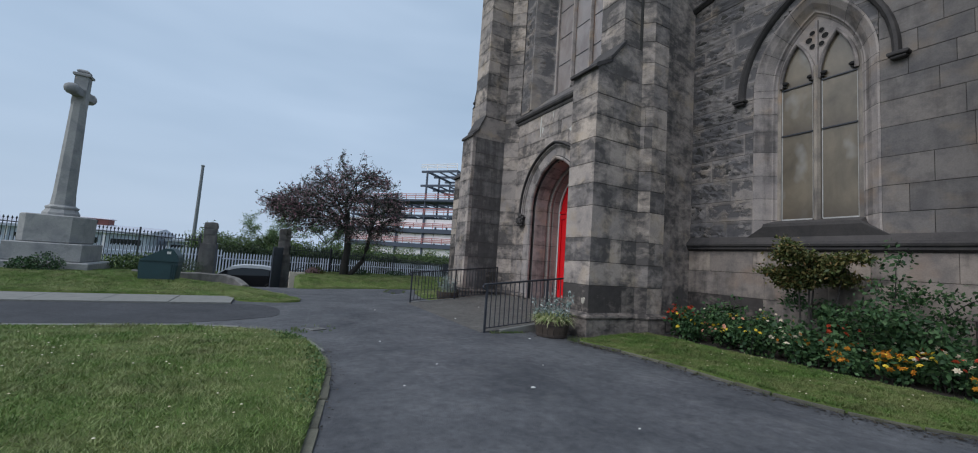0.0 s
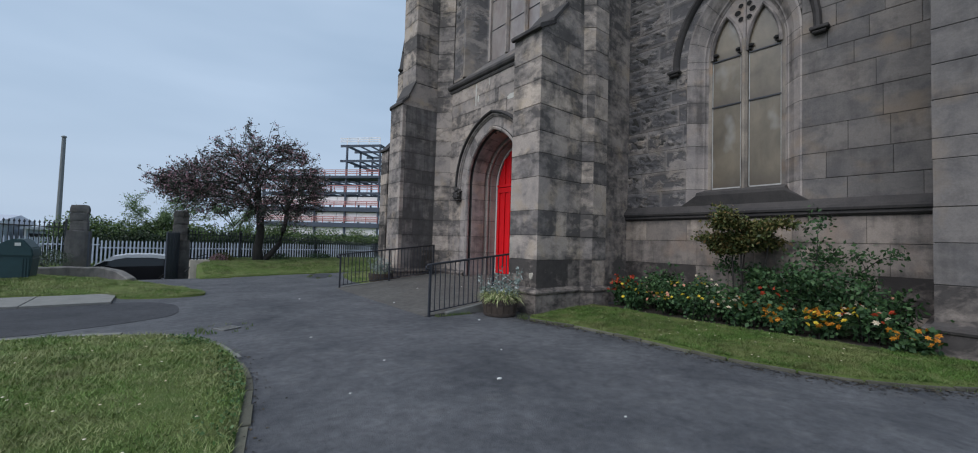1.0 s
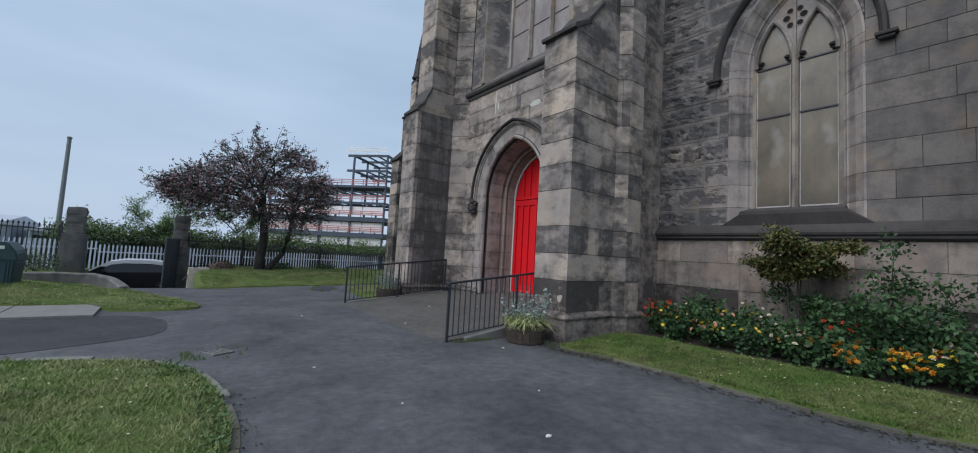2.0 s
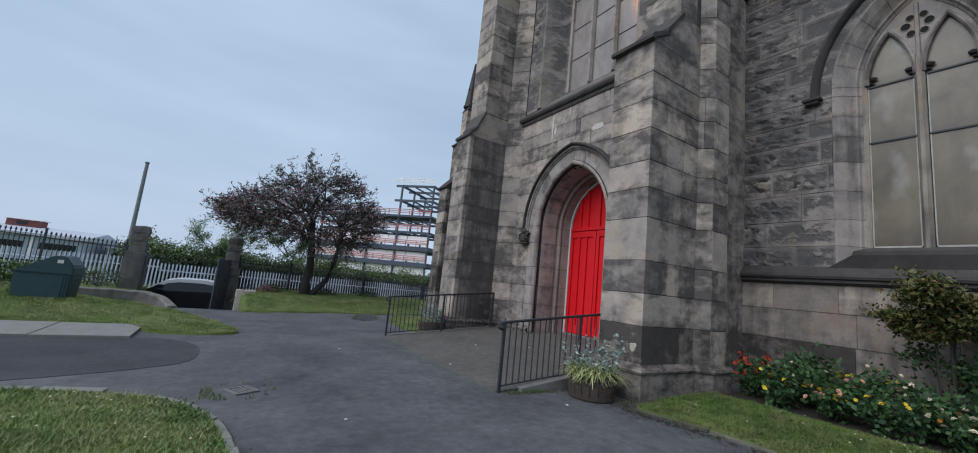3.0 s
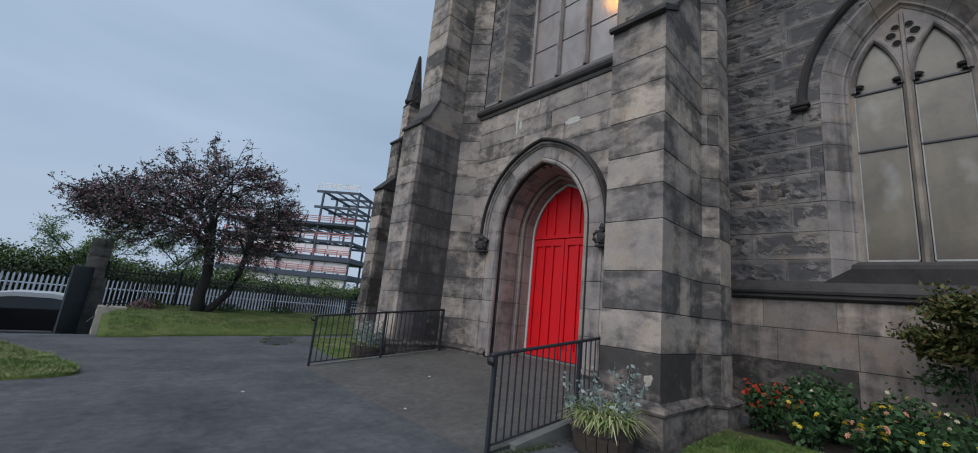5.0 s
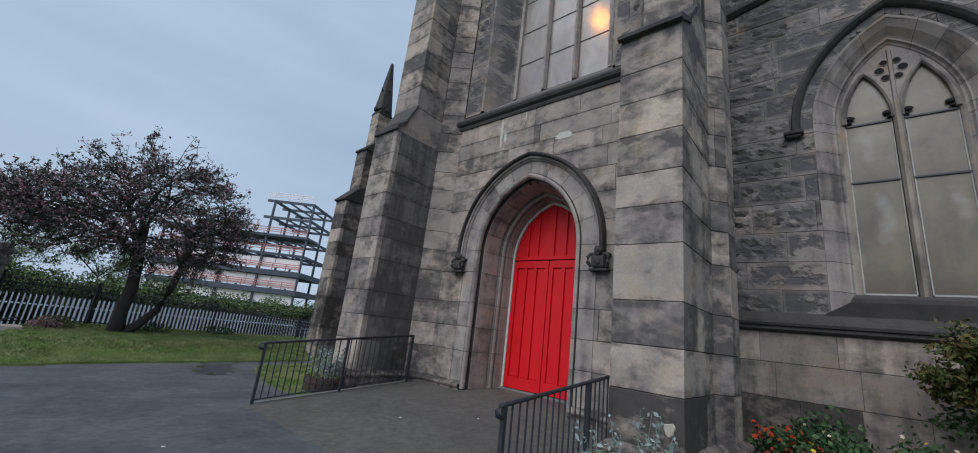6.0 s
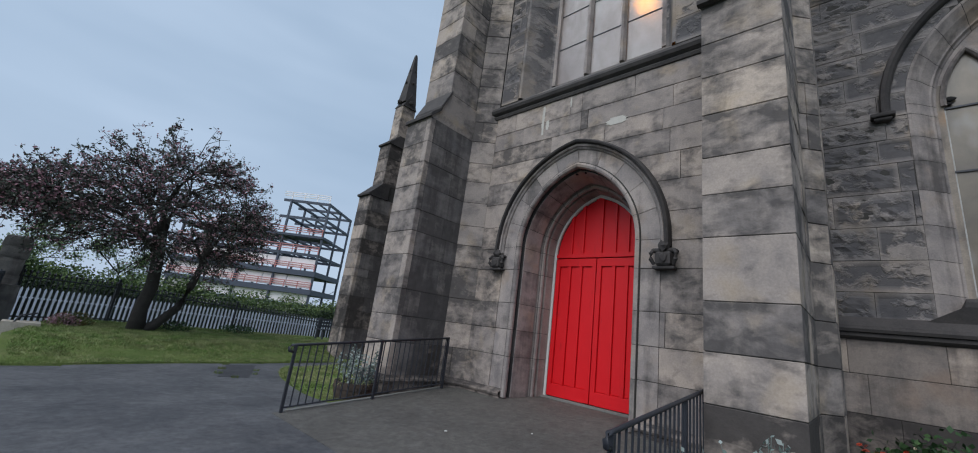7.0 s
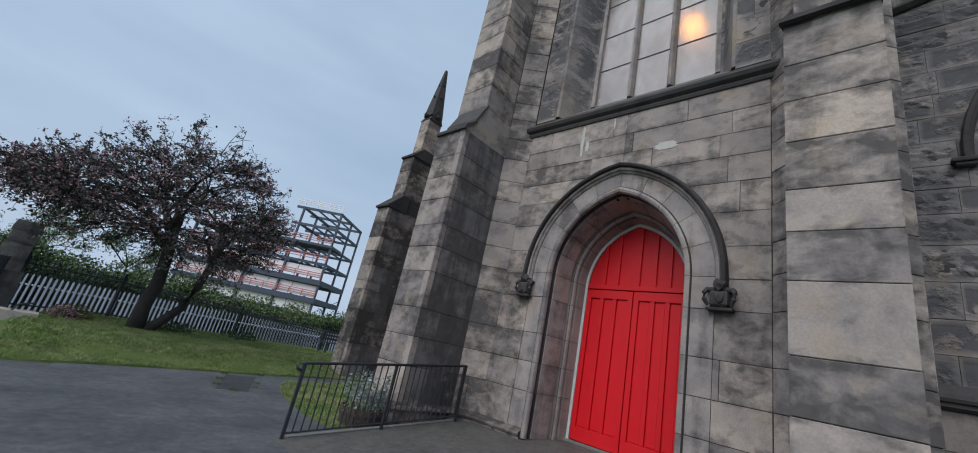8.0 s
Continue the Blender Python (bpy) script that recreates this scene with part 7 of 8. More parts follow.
    # one bare forked twig above the crown
    for m in (0.0, 0.25):
        tube(bm, [(cx + 0.15, cy, z + 5.4), (cx + 0.22, cy, z + 5.85), (cx + 0.30 + m, cy, z + 6.15), (cx + 0.40 + m * 1.6, cy, z + 6.5 - m)], [0.014, 0.011, 0.007, 0.004], 4)
    tagged(part("branchwork", bm, bark, root), kind="stuff")
    g = np.random.default_rng(13)
    pts, pink = [], []
    for run in sprays:
        sparse = rng.random() < 0.42
        for q in run[1:]:
            for _ in range(1 if sparse else 3):
                pts.append(q + Vector((g.normal(0, 0.045), g.normal(0, 0.045), g.normal(0, 0.035))))
            if g.random() < (0.40 if q.z > z + 2.4 else 0.2):
                for _ in range(4):
                    pink.append(q + Vector((g.normal(0, 0.05), g.normal(0, 0.05), g.normal(0.02, 0.03))))
    v, f = leaves(g, pts, 0.080)
    raw("crown", v.tolist(), f.tolist(), leaf_thorn, root)
    v, f = leaves(g, pink, 0.070)
    raw("blossom", v.tolist(), f.tolist(), blossom, root, "dull pink blossom")


hawthorn(3.83, 22.0, 0.30)


def leaf_mass(name, lab, lumps, count, leaf, mat, seed, cat="bushes", kind="stuff"):
    """Foliage as many leaves over uneven lumps, with a few stems."""
    g = np.random.default_rng(seed)
    r2 = random.Random(seed)
    vol = np.array([l[3] * l[4] * l[5] for l in lumps]) ** 0.66
    share = vol / vol.sum()
    pts = []
    for (x, y, z, a, b, c), s in zip(lumps, share):
        n = int(count * s)
        u = g.normal(size=(n, 3))
        u /= np.linalg.norm(u, axis=1)[:, None]
        rad = g.uniform(0.55, 1.08, n)[:, None]
        k = np.array([1 + 0.35 * noise.noise((p[0] * 2.2 + x, p[1] * 2.2 + y, p[2] * 2.2 + seed)) for p in u])[:, None]
        pts.append(np.array((x, y, z)) + u * rad * k * np.array((a, b, c)))
    pts = np.concatenate(pts)
    v, f = leaves(g, pts, leaf)
    ob = raw(name, v.tolist(), f.tolist(), mat)
    return tagged(ob, lab, cat, kind=kind)


hr = random.Random(5)
lumps = [(x + hr.uniform(-0.5, 0.5), 32.8 + hr.uniform(-0.6, 0.8), 0.75 + hr.uniform(-0.25, 0.25) - 0.012 * max(0, x), hr.uniform(0.9, 1.6), hr.uniform(0.8, 1.2), hr.uniform(1.15, 1.6)) for x in np.arange(-3.2, 36, 0.8)]
leaf_mass("hedge", "overgrown green scrub behind the palisade", lumps, 170000, 0.125, leaf_hedge, 6, "scrub")
# darker leaf band over the lower part of the hedge
lumps = [(x + hr.uniform(-0.4, 0.4), 31.3 + hr.uniform(-0.2, 0.2), 0.45 + hr.uniform(-0.15, 0.15), hr.uniform(0.8, 1.2), 0.5, hr.uniform(0.8, 1.05)) for x in np.arange(-3.4, 36, 0.7)]
leaf_mass("hedge", "darker leaves low in the hedge behind the palisade", lumps, 90000, 0.12, leaf_hedge_low, 9, "hedge")


def young_tree(cx, cy, z, tall, wide, seed, lab):
    root = thing("young_tree", lab, "tree", (cx, cy, z), group="young trees beyond the street")
    rng = random.Random(seed)
    limbs = []
    branching(rng, Vector((cx, cy, z)), Vector((0, 0, 1)), tall * 0.75, 0.06, 3, limbs, 0.12, (3, 4), 0.55)
    for k in range(7):
        a = rng.uniform(0, 6.283)
        branching(rng, Vector((cx, cy, z + tall * (0.25 + 0.09 * k))), Vector((math.cos(a), math.sin(a), 0.7)), wide * 0.55, 0.025, 2, limbs, 0.25, (2, 3), 0.65)
    bm = bmesh.new()
    for pts, r, dep in limbs:
        tube(bm, pts, [max(0.005, r * (1 - 0.5 * i / (len(pts) - 1))) for i in range(len(pts))], 5)
    part("trunk", bm, bark, root)
    g = np.random.default_rng(seed)
    pts = [q + Vector(g.normal(0, 0.12, 3)) for run, r, dep in limbs if dep <= 1 for q in run[1:] for _ in range(16)]
    v, f = leaves(g, pts, 0.085)
    raw("crown", v.tolist(), f.tolist(), leaf_fresh, root)


young_tree(-0.1, 33.2, -0.9, 4.1, 1.3, 3, "young green birch beyond the fence")
young_tree(0.7, 33.8, -0.9, 3.5, 1.2, 4, "thin young tree in fresh leaf")
sap = thing("sapling", "slender green sapling behind the gate pier", "tree", (-3.35, 34.0, -0.9))
sprig_plant(sap, -3.35, 34.0, -0.9, 0.20, 7, 4.0, 0.13, leaf_fresh, 35, "foliage", 0.10)
young_tree(4.2, 34.0, -0.9, 3.9, 1.9, 6, "young green tree behind the hawthorn")



def shrub_low(cx, cy, z, w, h, mat, seed, lab, leaf=0.06, n=900):
    root = thing("shrub", lab, "shrub", (cx, cy, z), group="shrubs round the churchyard")
    rng = random.Random(seed)
    limbs = []
    for i in range(7):
        a = rng.uniform(0, 6.283)
        branching(rng, Vector((cx, cy, z)), Vector((math.cos(a) * 0.8, math.sin(a) * 0.8, 0.8)), w * 0.7, 0.012, 1, limbs, 0.25, (2, 3), 0.7)
    bm = bmesh.new()
    for pts, r, dep in limbs:
        tube(bm, pts, [r * (1 - 0.5 * i / (len(pts) - 1)) for i in range(len(pts))], 4)
    tagged(part("stemwork", bm, bark, root), kind="stuff")
    g = np.random.default_rng(seed)
    u = g.normal(size=(n, 3))
    u /= np.linalg.norm(u, axis=1)[:, None]
    u *= g.uniform(0.5, 1.05, (n, 1))
    pts = np.array((cx, cy, z + h * 0.45)) + u * np.array((w, w, h * 0.55))
    pts = pts[pts[:, 2] > z]
    v, f = leaves(g, pts, leaf)
    raw("leaves", v.tolist(), f.tolist(), mat, root)


shrub_low(-5.25, 17.2, 0.25, 0.42, 0.62, leaf_green, 51, "small dark bush before the memorial")
shrub_low(-5.75, 17.3, 0.25, 0.35, 0.45, leaf_green, 52, "small dark bush before the memorial")
shrub_low(-2.75, 22.3, 0.12, 0.75, 0.62, leaf_sage, 53, "sprawling grey-green shrub at the pier's foot", 0.06, 1300)
shrub_low(-3.4, 19.7, 0.25, 0.9, 0.7, leaf_hedge, 54, "rough green bush by the railing", 0.08, 1300)
shrub_low(-4.1, 19.8, 0.25, 0.7, 0.6, leaf_hedge, 55, "rough green bush by the railing", 0.08, 1000)
shrub_low(2.55, 22.4, 0.25, 0.45, 0.42, leaf_acer, 56, "low shrub under the hawthorn", 0.06, 700)
shrub_low(2.35, 21.9, 0.25, 0.35, 0.38, blossom, 57, "low pink flowering shrub by the block", 0.05, 500)
shrub_low(4.7, 22.6, 0.30, 0.6, 0.35, leaf_green, 58, "low green shrub at the tree's foot", 0.06, 700)
shrub_low(6.9, 23.6, 0.30, 0.6, 0.32, leaf_green, 59, "low green shrub along the railing", 0.06, 700)


def garden_bench(cx, cy, z, rz):
    """A small slatted bench seen over the lawn."""
    root = thing("bench", "weathered blue-grey slatted bench by the railing", "bench", (cx, cy, z))
    def put(bm):
        bmesh.ops.rotate(bm, verts=bm.verts, cent=(cx, cy, 0), matrix=Matrix.Rotation(radians(rz), 3, "Z"))
        return bm
    for k in range(4):
        bm = bmesh.new()
        box(bm, cx - 0.75, cx + 0.75, cy - 0.24 + 0.12 * k, cy - 0.15 + 0.12 * k, z + 0.42, z + 0.45, 0.006)
        part("seat_slat", put(bm), slate, root)
    for k in range(3):
        bm = bmesh.new()
        box(bm, cx - 0.75, cx + 0.75, cy + 0.26 + 0.03 * k, cy + 0.285 + 0.03 * k, z + 0.52 + 0.13 * k, z + 0.61 + 0.13 * k, 0.006)
        part("back_slat", put(bm), slate, root)
    for e in (-0.66, 0.66):
        for y0, y1, h in ((-0.22, -0.16, 0.42), (0.22, 0.28, 0.86)):
            bm = bmesh.new()
            box(bm, cx + e - 0.03, cx + e + 0.03, cy + y0, cy + y1, z - 0.05, z + h, 0.006)
            part("leg", put(bm), slate, root)


garden_bench(10.6, 23.6, 0.30, 8)


def parked_car(cx, cy, z):
    """A dark hatchback seen from its side; its nose points to -x."""
    root = thing("car", "parked black hatchback in the street, sky sheen painted on its roof", "car", (cx, cy, z))
    side = [(-2.05, 0.42), (-2.08, 0.62), (-1.98, 0.78), (-1.2, 0.93), (-0.55, 1.36), (-0.1, 1.47), (0.75, 1.47), (1.55, 1.36), (1.95, 0.98), (2.05, 0.60), (2.03, 0.36), (1.75, 0.25), (-1.8, 0.25)]
    bm = bmesh.new()
    rows = []
    for w, k in ((-0.86, 0.0), (-0.80, 1.0), (0.80, 1.0), (0.86, 0.0)):
        rows.append((w, k))
    low = [p for p in side if p[1] < 0.99]
    def slab(prof, w0, w1):
        a = [bm.verts.new((cx + x, cy + w0, z + h)) for x, h in prof]
        b = [bm.verts.new((cx + x, cy + w1, z + h)) for x, h in prof]
        for i in range(len(prof)):
            bm.faces.new((a[i], a[(i + 1) % len(prof)], b[(i + 1) % len(prof)], b[i]))
        bm.faces.new(a[::-1])
        bm.faces.new(b)
    slab(low, -0.87, 0.87)
    bmesh.ops.bevel(bm, geom=[e for e in bm.edges], offset=0.05, segments=2, affect="EDGES")
    part("body", bm, car_black, root)
    bm = bmesh.new()
    cab = [(-1.25, 0.90), (-0.55, 1.36), (-0.1, 1.455), (0.75, 1.455), (1.55, 1.345), (1.98, 0.94)]
    a = [bm.verts.new((cx + x, cy - 0.83 + 0.16 * (h - 0.9), z + h)) for x, h in cab]
    b = [bm.verts.new((cx + x, cy + 0.83 - 0.16 * (h - 0.9), z + h)) for x, h in cab]
    for i in range(len(cab)):
        bm.faces.new((a[i], a[(i + 1) % len(cab)], b[(i + 1) % len(cab)], b[i]))
    bm.faces.new(a[::-1])
    bm.faces.new(b)
    part("cabin", bm, dark_glass, root, "dark tinted windows")
    # the roof's bright sky reflection is given as a pale colour
    bm = bmesh.new()
    top = [(-1.18, 1.00), (-0.60, 1.375), (-0.1, 1.475), (0.75, 1.478), (1.55, 1.37), (1.72, 1.24), (1.45, 1.23), (0.75, 1.33), (-0.1, 1.33), (-0.50, 1.26), (-1.02, 0.97)]
    slab(top, -0.785, 0.785)
    part("roof", bm, car_roof_sheen, root, "roof panel with the sky's sheen painted on")
    for x0 in (-1.28, 1.32):
        for s in (-1, 1):
            bm = bmesh.new()
            m = [(0.24, -0.09), (0.30, -0.09), (0.315, -0.06), (0.315, 0.06), (0.30, 0.09), (0.24, 0.09)]
            seg = 20
            rings = [[bm.verts.new((cx + x0 + r * math.cos(6.2832 * k / seg), cy + s * 0.80 + o, z + 0.31 + r * math.sin(6.2832 * k / seg))) for k in range(seg)] for r, o in m]
            for i in range(len(rings)):
                p, q = rings[i], rings[(i + 1) % len(rings)]
                for k in range(seg):
                    bm.faces.new((p[k], p[(k + 1) % seg], q[(k + 1) % seg], q[k]))
            wheel = thing("wheel", "", "", (cx + x0, cy + s * 0.8, z + 0.31))
            wheel.parent = root
            wheel.matrix_parent_inverse = Matrix.Translation(root.location).inverted()
            t = part("tyre", bm, rubber)
            t.parent = wheel
            t.matrix_parent_inverse = Matrix.Translation((cx + x0, cy + s * 0.8, z + 0.31)).inverted()
            bm = bmesh.new()
            for k in range(7):
                a = 6.2832 * k / 7
                tube(bm, [(cx + x0, cy + s * 0.86, z + 0.31), (cx + x0 + 0.22 * math.cos(a), cy + s * 0.87, z + 0.31 + 0.22 * math.sin(a))], [0.035, 0.024], 5)
            tube(bm, [(cx + x0, cy + s * 0.80, z + 0.31), (cx + x0, cy + s * 0.84, z + 0.31)], 0.235, 16)
            t = part("rim", bm, alloy)
            t.parent = wheel
            t.matrix_parent_inverse = Matrix.Translation((cx + x0, cy + s * 0.8, z + 0.31)).inverted()
    for s in (-1, 1):
        bm = bmesh.new()
        box(bm, cx + 1.90, cx + 2.06, *sorted((cy + s * 0.62, cy + s * 0.86)), z + 0.72, z + 0.90, 0.02)
        part("tail_light", bm, red_lens, root)
        bm = bmesh.new()
        box(bm, cx - 0.78, cx - 0.62, *sorted((cy + s * 0.86, cy + s * 0.99)), z + 0.90, z + 1.02, 0.02)
        part("wing_mirror", bm, car_black, root)


parked_car(-0.62, 26.15, -1.04)


# ---- distance ----
def steel_frame():
    """An unfinished frame, set askew to the churchyard: a from its front corner to the left, b into its depth."""
    root = thing("steel_building", "half-built multi-storey steel frame with red edge rails", "building", (32.7, 76, -1))
    ux, uy, vx, vy = -0.66, 0.75, 0.75, 0.66

    def at(a, b):
        return (32.7 + ux * a + vx * b, 76 + uy * a + vy * b)

    def bar(a0, a1, b0, b1, z0, z1, mat, name, lab=""):
        bm = bmesh.new()
        prism(bm, [at(a0, b0), at(a1, b0), at(a1, b1), at(a0, b1)], z0, z1)
        part(name, bm, mat, root, lab)

    levels = [1.9, 4.3, 7.4, 10.5, 13.6, 16.9, 19.9]
    cols = [0.0, 7.0, 13.5, 20.0, 25.0]
    deep = [0.0, 5.5, 11.0]
    for a in cols:
        for b in deep:
            bar(a - 0.16, a + 0.16, b - 0.16, b + 0.16, -1, levels[-1] if a < 8 else levels[4], steel_dark, "column")
    for k, z in enumerate(levels):
        end = 8.4 if k > 4 else 25.4
        for b in deep:
            bar(-0.2, end, b - 0.12, b + 0.12, z - 0.45, z, steel_dark, "beam")
        for a in cols:
            if a <= end:
                bar(a - 0.12, a + 0.12, 0, 11, z - 0.45, z, steel_dark, "beam")
        for a in np.arange(2.3, end, 2.3):
            bar(a - 0.07, a + 0.07, 0, 11, z - 0.32, z - 0.04, steel_dark, "joist")
        if k in (1, 2, 4):
            bar(-0.3, end, -0.4, 10.8 if k < 4 else 4.0, z - (0.75 if k < 4 else 0.3), z + 0.12, steel_dark, "floor_deck", "dark floor deck")
        if k >= 1 and k != 5:
            for h in (0.5, 0.85, 1.2):
                bar(0, end, -0.35, -0.25, z + h, z + h + 0.13, steel_red if k < 5 else panel_white, "edge_rail", "thin edge rail")
            for a in np.arange(0, end, 2.3):
                bar(a - 0.07, a + 0.07, -0.35, -0.27, z, z + 1.3, steel_red if k < 5 else panel_white, "rail_post")
    for k, (z0, z1) in enumerate(((-0.8, 1.5), (2.0, 3.5), (4.6, 6.5), (8.0, 9.6))):
        for a in np.arange(0.4, 22, 4.3):
            bar(a, a + 4.15, 0.3, 0.5, z0, z1, panel_white, "panel", "pale cladding panel")
    for a0, a1 in ((0, 7), (7, 0), (13.5, 20), (20, 13.5)):
        bm = bmesh.new()
        tube(bm, [(*at(a0, 0), -1), (*at(a1, 0), 1.8)], 0.06, 4)
        part("brace", bm, steel_dark, root)
    bm = bmesh.new()
    tube(bm, [(*at(0, 0), 1.8), (*at(0, 11), 5.3)], 0.06, 4)
    part("brace", bm, steel_dark, root)


steel_frame()


def long_shed(x0, x1, y0, y1, h, ridge, lab, bays):
    root = thing("warehouse", lab, "warehouse", (x0, y0, -1))
    bm = bmesh.new()
    box(bm, x0, x1, y0, y1, -1, h)
    part("wall", bm, shed_blue, root)
    bm = bmesh.new()
    extrude_x(bm, [(y0 - 0.4, h), (y0 - 0.4, h + 0.35), ((y0 + y1) / 2, ridge), (y1 + 0.4, h + 0.35), (y1 + 0.4, h)], x0 - 0.4, x1 + 0.4)
    part("roof", bm, shed_dark, root)
    w = (x1 - x0) / bays
    for i in range(bays):
        bm = bmesh.new()
        box(bm, x0 + w * (i + 0.15), x0 + w * (i + 0.85), y0 - 0.06, y0 - 0.01, 0.4, h * 0.62)
        part("window", bm, dark_glass, root)
        bm = bmesh.new()
        box(bm, x0 + w * i - 0.1, x0 + w * i + 0.1, y0 - 0.1, y0 - 0.005, -1, h)
        part("pilaster", bm, panel_white, root)


long_shed(-62, -15, 75, 92, 1.9, 3.2, "long low grey-blue warehouse beyond the railings", 10)
long_shed(-13.5, -6.5, 80, 92, 1.35, 1.75, "low grey shed beyond the street", 3)
bm = bmesh.new()
box(bm, -24.6, -21.4, 82.2, 84.8, 2.7, 3.95)
hut = thing("roof_cabin", "small red brick cabin with a pale top on the warehouse roof", "cabin", (-23.0, 83.5, 2.8))
part("wall", bm, brick_red, hut)
bm = bmesh.new()
box(bm, -24.8, -21.2, 82.0, 85.0, 3.95, 4.12, 0.04)
part("roof", bm, panel_white, hut)
bm = bmesh.new()
box(bm, -23.6, -22.6, 82.13, 82.19, 3.35, 3.75)
part("window", bm, dark_glass, hut)
lumps = [(x, 105 + hr.uniform(-4, 4), -0.4, hr.uniform(4, 7), 3, hr.uniform(1.2, 2.0)) for x in np.arange(-70, 80, 6.5)]
leaf_mass("far_woods", "far dark line of trees", lumps, 26000, 0.75, leaf_hedge, 14, "woods")

# ---- the walls' stones, one by one ----
def slab_block(parent, p0, way, out, u0, u1, z0, z1, proud, mat, deep=0.16, cut=None):
    """A facing stone from u0 to u1 along a wall; cut: half-width function of an opening and its centre."""
    g = 0.002
    ox, oy = out
    bm = bmesh.new()
    if cut is None:
        a, b = u0 + g, u1 - g
        poly = [(p0[0] + way[0] * u + ox * d, p0[1] + way[1] * u + oy * d) for u, d in ((a, proud), (b, proud), (b, proud - deep), (a, proud - deep))]
        rows = []
        ch = 0.005
        gz = 0.004
        for z, ins in ((z0 + gz, ch), (z0 + gz + ch, 0), (z1 - gz - ch, 0), (z1 - gz, ch)):
            r = []
            for u, d in ((a + ch, proud), (b - ch, proud), (b, proud - ch), (b, proud - deep), (a, proud - deep), (a, proud - ch)):
                dd = d - ins if d > proud - deep else d
                r.append(bm.verts.new((p0[0] + way[0] * u + ox * dd, p0[1] + way[1] * u + oy * dd, z)))
            rows.append(r)
        rocky = mat is rubble and b - a > 0.2
        for k, (r, s) in enumerate(zip(rows, rows[1:])):
            for i in range(6):
                if not (rocky and k == 1 and i == 0):
                    bm.faces.new((r[i], r[(i + 1) % 6], s[(i + 1) % 6], s[i]))
        bm.faces.new(rows[0][::-1])
        bm.faces.new(rows[-1])
        if rocky:
            nu, nz = max(4, int((b - a) / 0.075)), 7
            lo, hi = z0 + gz + ch, z1 - gz - ch
            net = []
            for j in range(nz + 1):
                z = lo + (hi - lo) * j / nz
                row = []
                for i in range(nu + 1):
                    u = a + ch + (b - a - 2 * ch) * i / nu
                    edge_d = min(i, nu - i, j, nz - j)
                    k = 0.0 if edge_d == 0 else 0.6 if edge_d == 1 else 1.0
                    q = Vector(((p0[1] + way[1] * u) * 4.0, (p0[0] + way[0] * u) * 4.0, z * 8.5))
                    d = proud + k * (0.042 * noise.noise(q) + 0.020 * noise.noise(q * 2.7))
                    row.append(bm.verts.new((p0[0] + way[0] * u + ox * d, p0[1] + way[1] * u + oy * d, z)))
                net.append(row)
            for r, s in zip(net, net[1:]):
                for i in range(nu):
                    bm.faces.new((r[i], r[i + 1], s[i + 1], s[i]))
    else:
        edge = cut
        a = [bm.verts.new((p0[0] + way[0] * u + ox * proud, p0[1] + way[1] * u + oy * proud, z)) for u, z in edge]
        b = [bm.verts.new((p0[0] + way[0] * u + ox * (proud - deep), p0[1] + way[1] * u + oy * (proud - deep), z)) for u, z in edge]
        bm.faces.new(a)
        bm.faces.new(b[::-1])
        for i in range(len(a)):
            bm.faces.new((a[i], a[(i + 1) % len(a)], b[(i + 1) % len(a)], b[i]))
    return part("stone_block", bm, mat, parent)


def face_wall(parent, p0, p1, zs, lens, mat, seed, uc=None, w=None, rough=0.004, out=None):
    """Facing stones in courses over a wall from p0 to p1, cut round an opening."""
    rng = random.Random(seed)
    L = math.hypot(p1[0] - p0[0], p1[1] - p0[1])
    way = ((p1[0] - p0[0]) / L, (p1[1] - p0[1]) / L)
    if out is None:
        out = (way[1], -way[0])
    g = 0.005
    plain = mat
    for k, (z0, z1) in enumerate(zip(zs, zs[1:])):
        base_odds = (0.0 if plain is not ashlar else 0.5 if z1 < 1.15 else 0.12 if z1 < 1.7 else 0.0) * (1.0 if p0[1] < 8.44 else 0.25 if p0[1] > 13 else 0.0)
        if plain is nave_base and z1 < 1.1:
            base_odds = 0.25
        u = 0.0
        cuts = [0.0]
        first = rng.uniform(0.35, 1.0)
        while u < L:
            step = rng.uniform(*lens) * (first if len(cuts) == 1 else 1)
            u = u + step
            if L - u < lens[0] * 0.55:
                u = L
            cuts.append(min(u, L))
        for a, b in zip(cuts, cuts[1:]):
            proud = rng.uniform(-rough, rough)
            mat = stained if rng.random() < base_odds else plain
            if w is None or (b < uc - w(z0) + 0.001 or a > uc + w(z0) - 0.001):
                slab_block(parent, p0, way, out, a, b, z0, z1, proud, mat)
                continue
            for s in (-1, 1):
                near = []
                for i in range(8):
                    z = z0 + g + (z1 - z0 - 2 * g) * i / 7
                    lim = uc + s * (w(z) + 0.004)
                    near.append((min(b - g, lim) if s < 0 else max(a + g, lim), z))
                far = a + g if s < 0 else b - g
                run = [(u1, z) for u1, z in near if (u1 - far) * -s > 0.015]
                if len(run) < 2:
                    continue
                edge = [(far, run[0][1])] + run + [(far, run[-1][1])]
                slab_block(parent, p0, way, out, a, b, z0, z1, proud, mat, cut=edge)


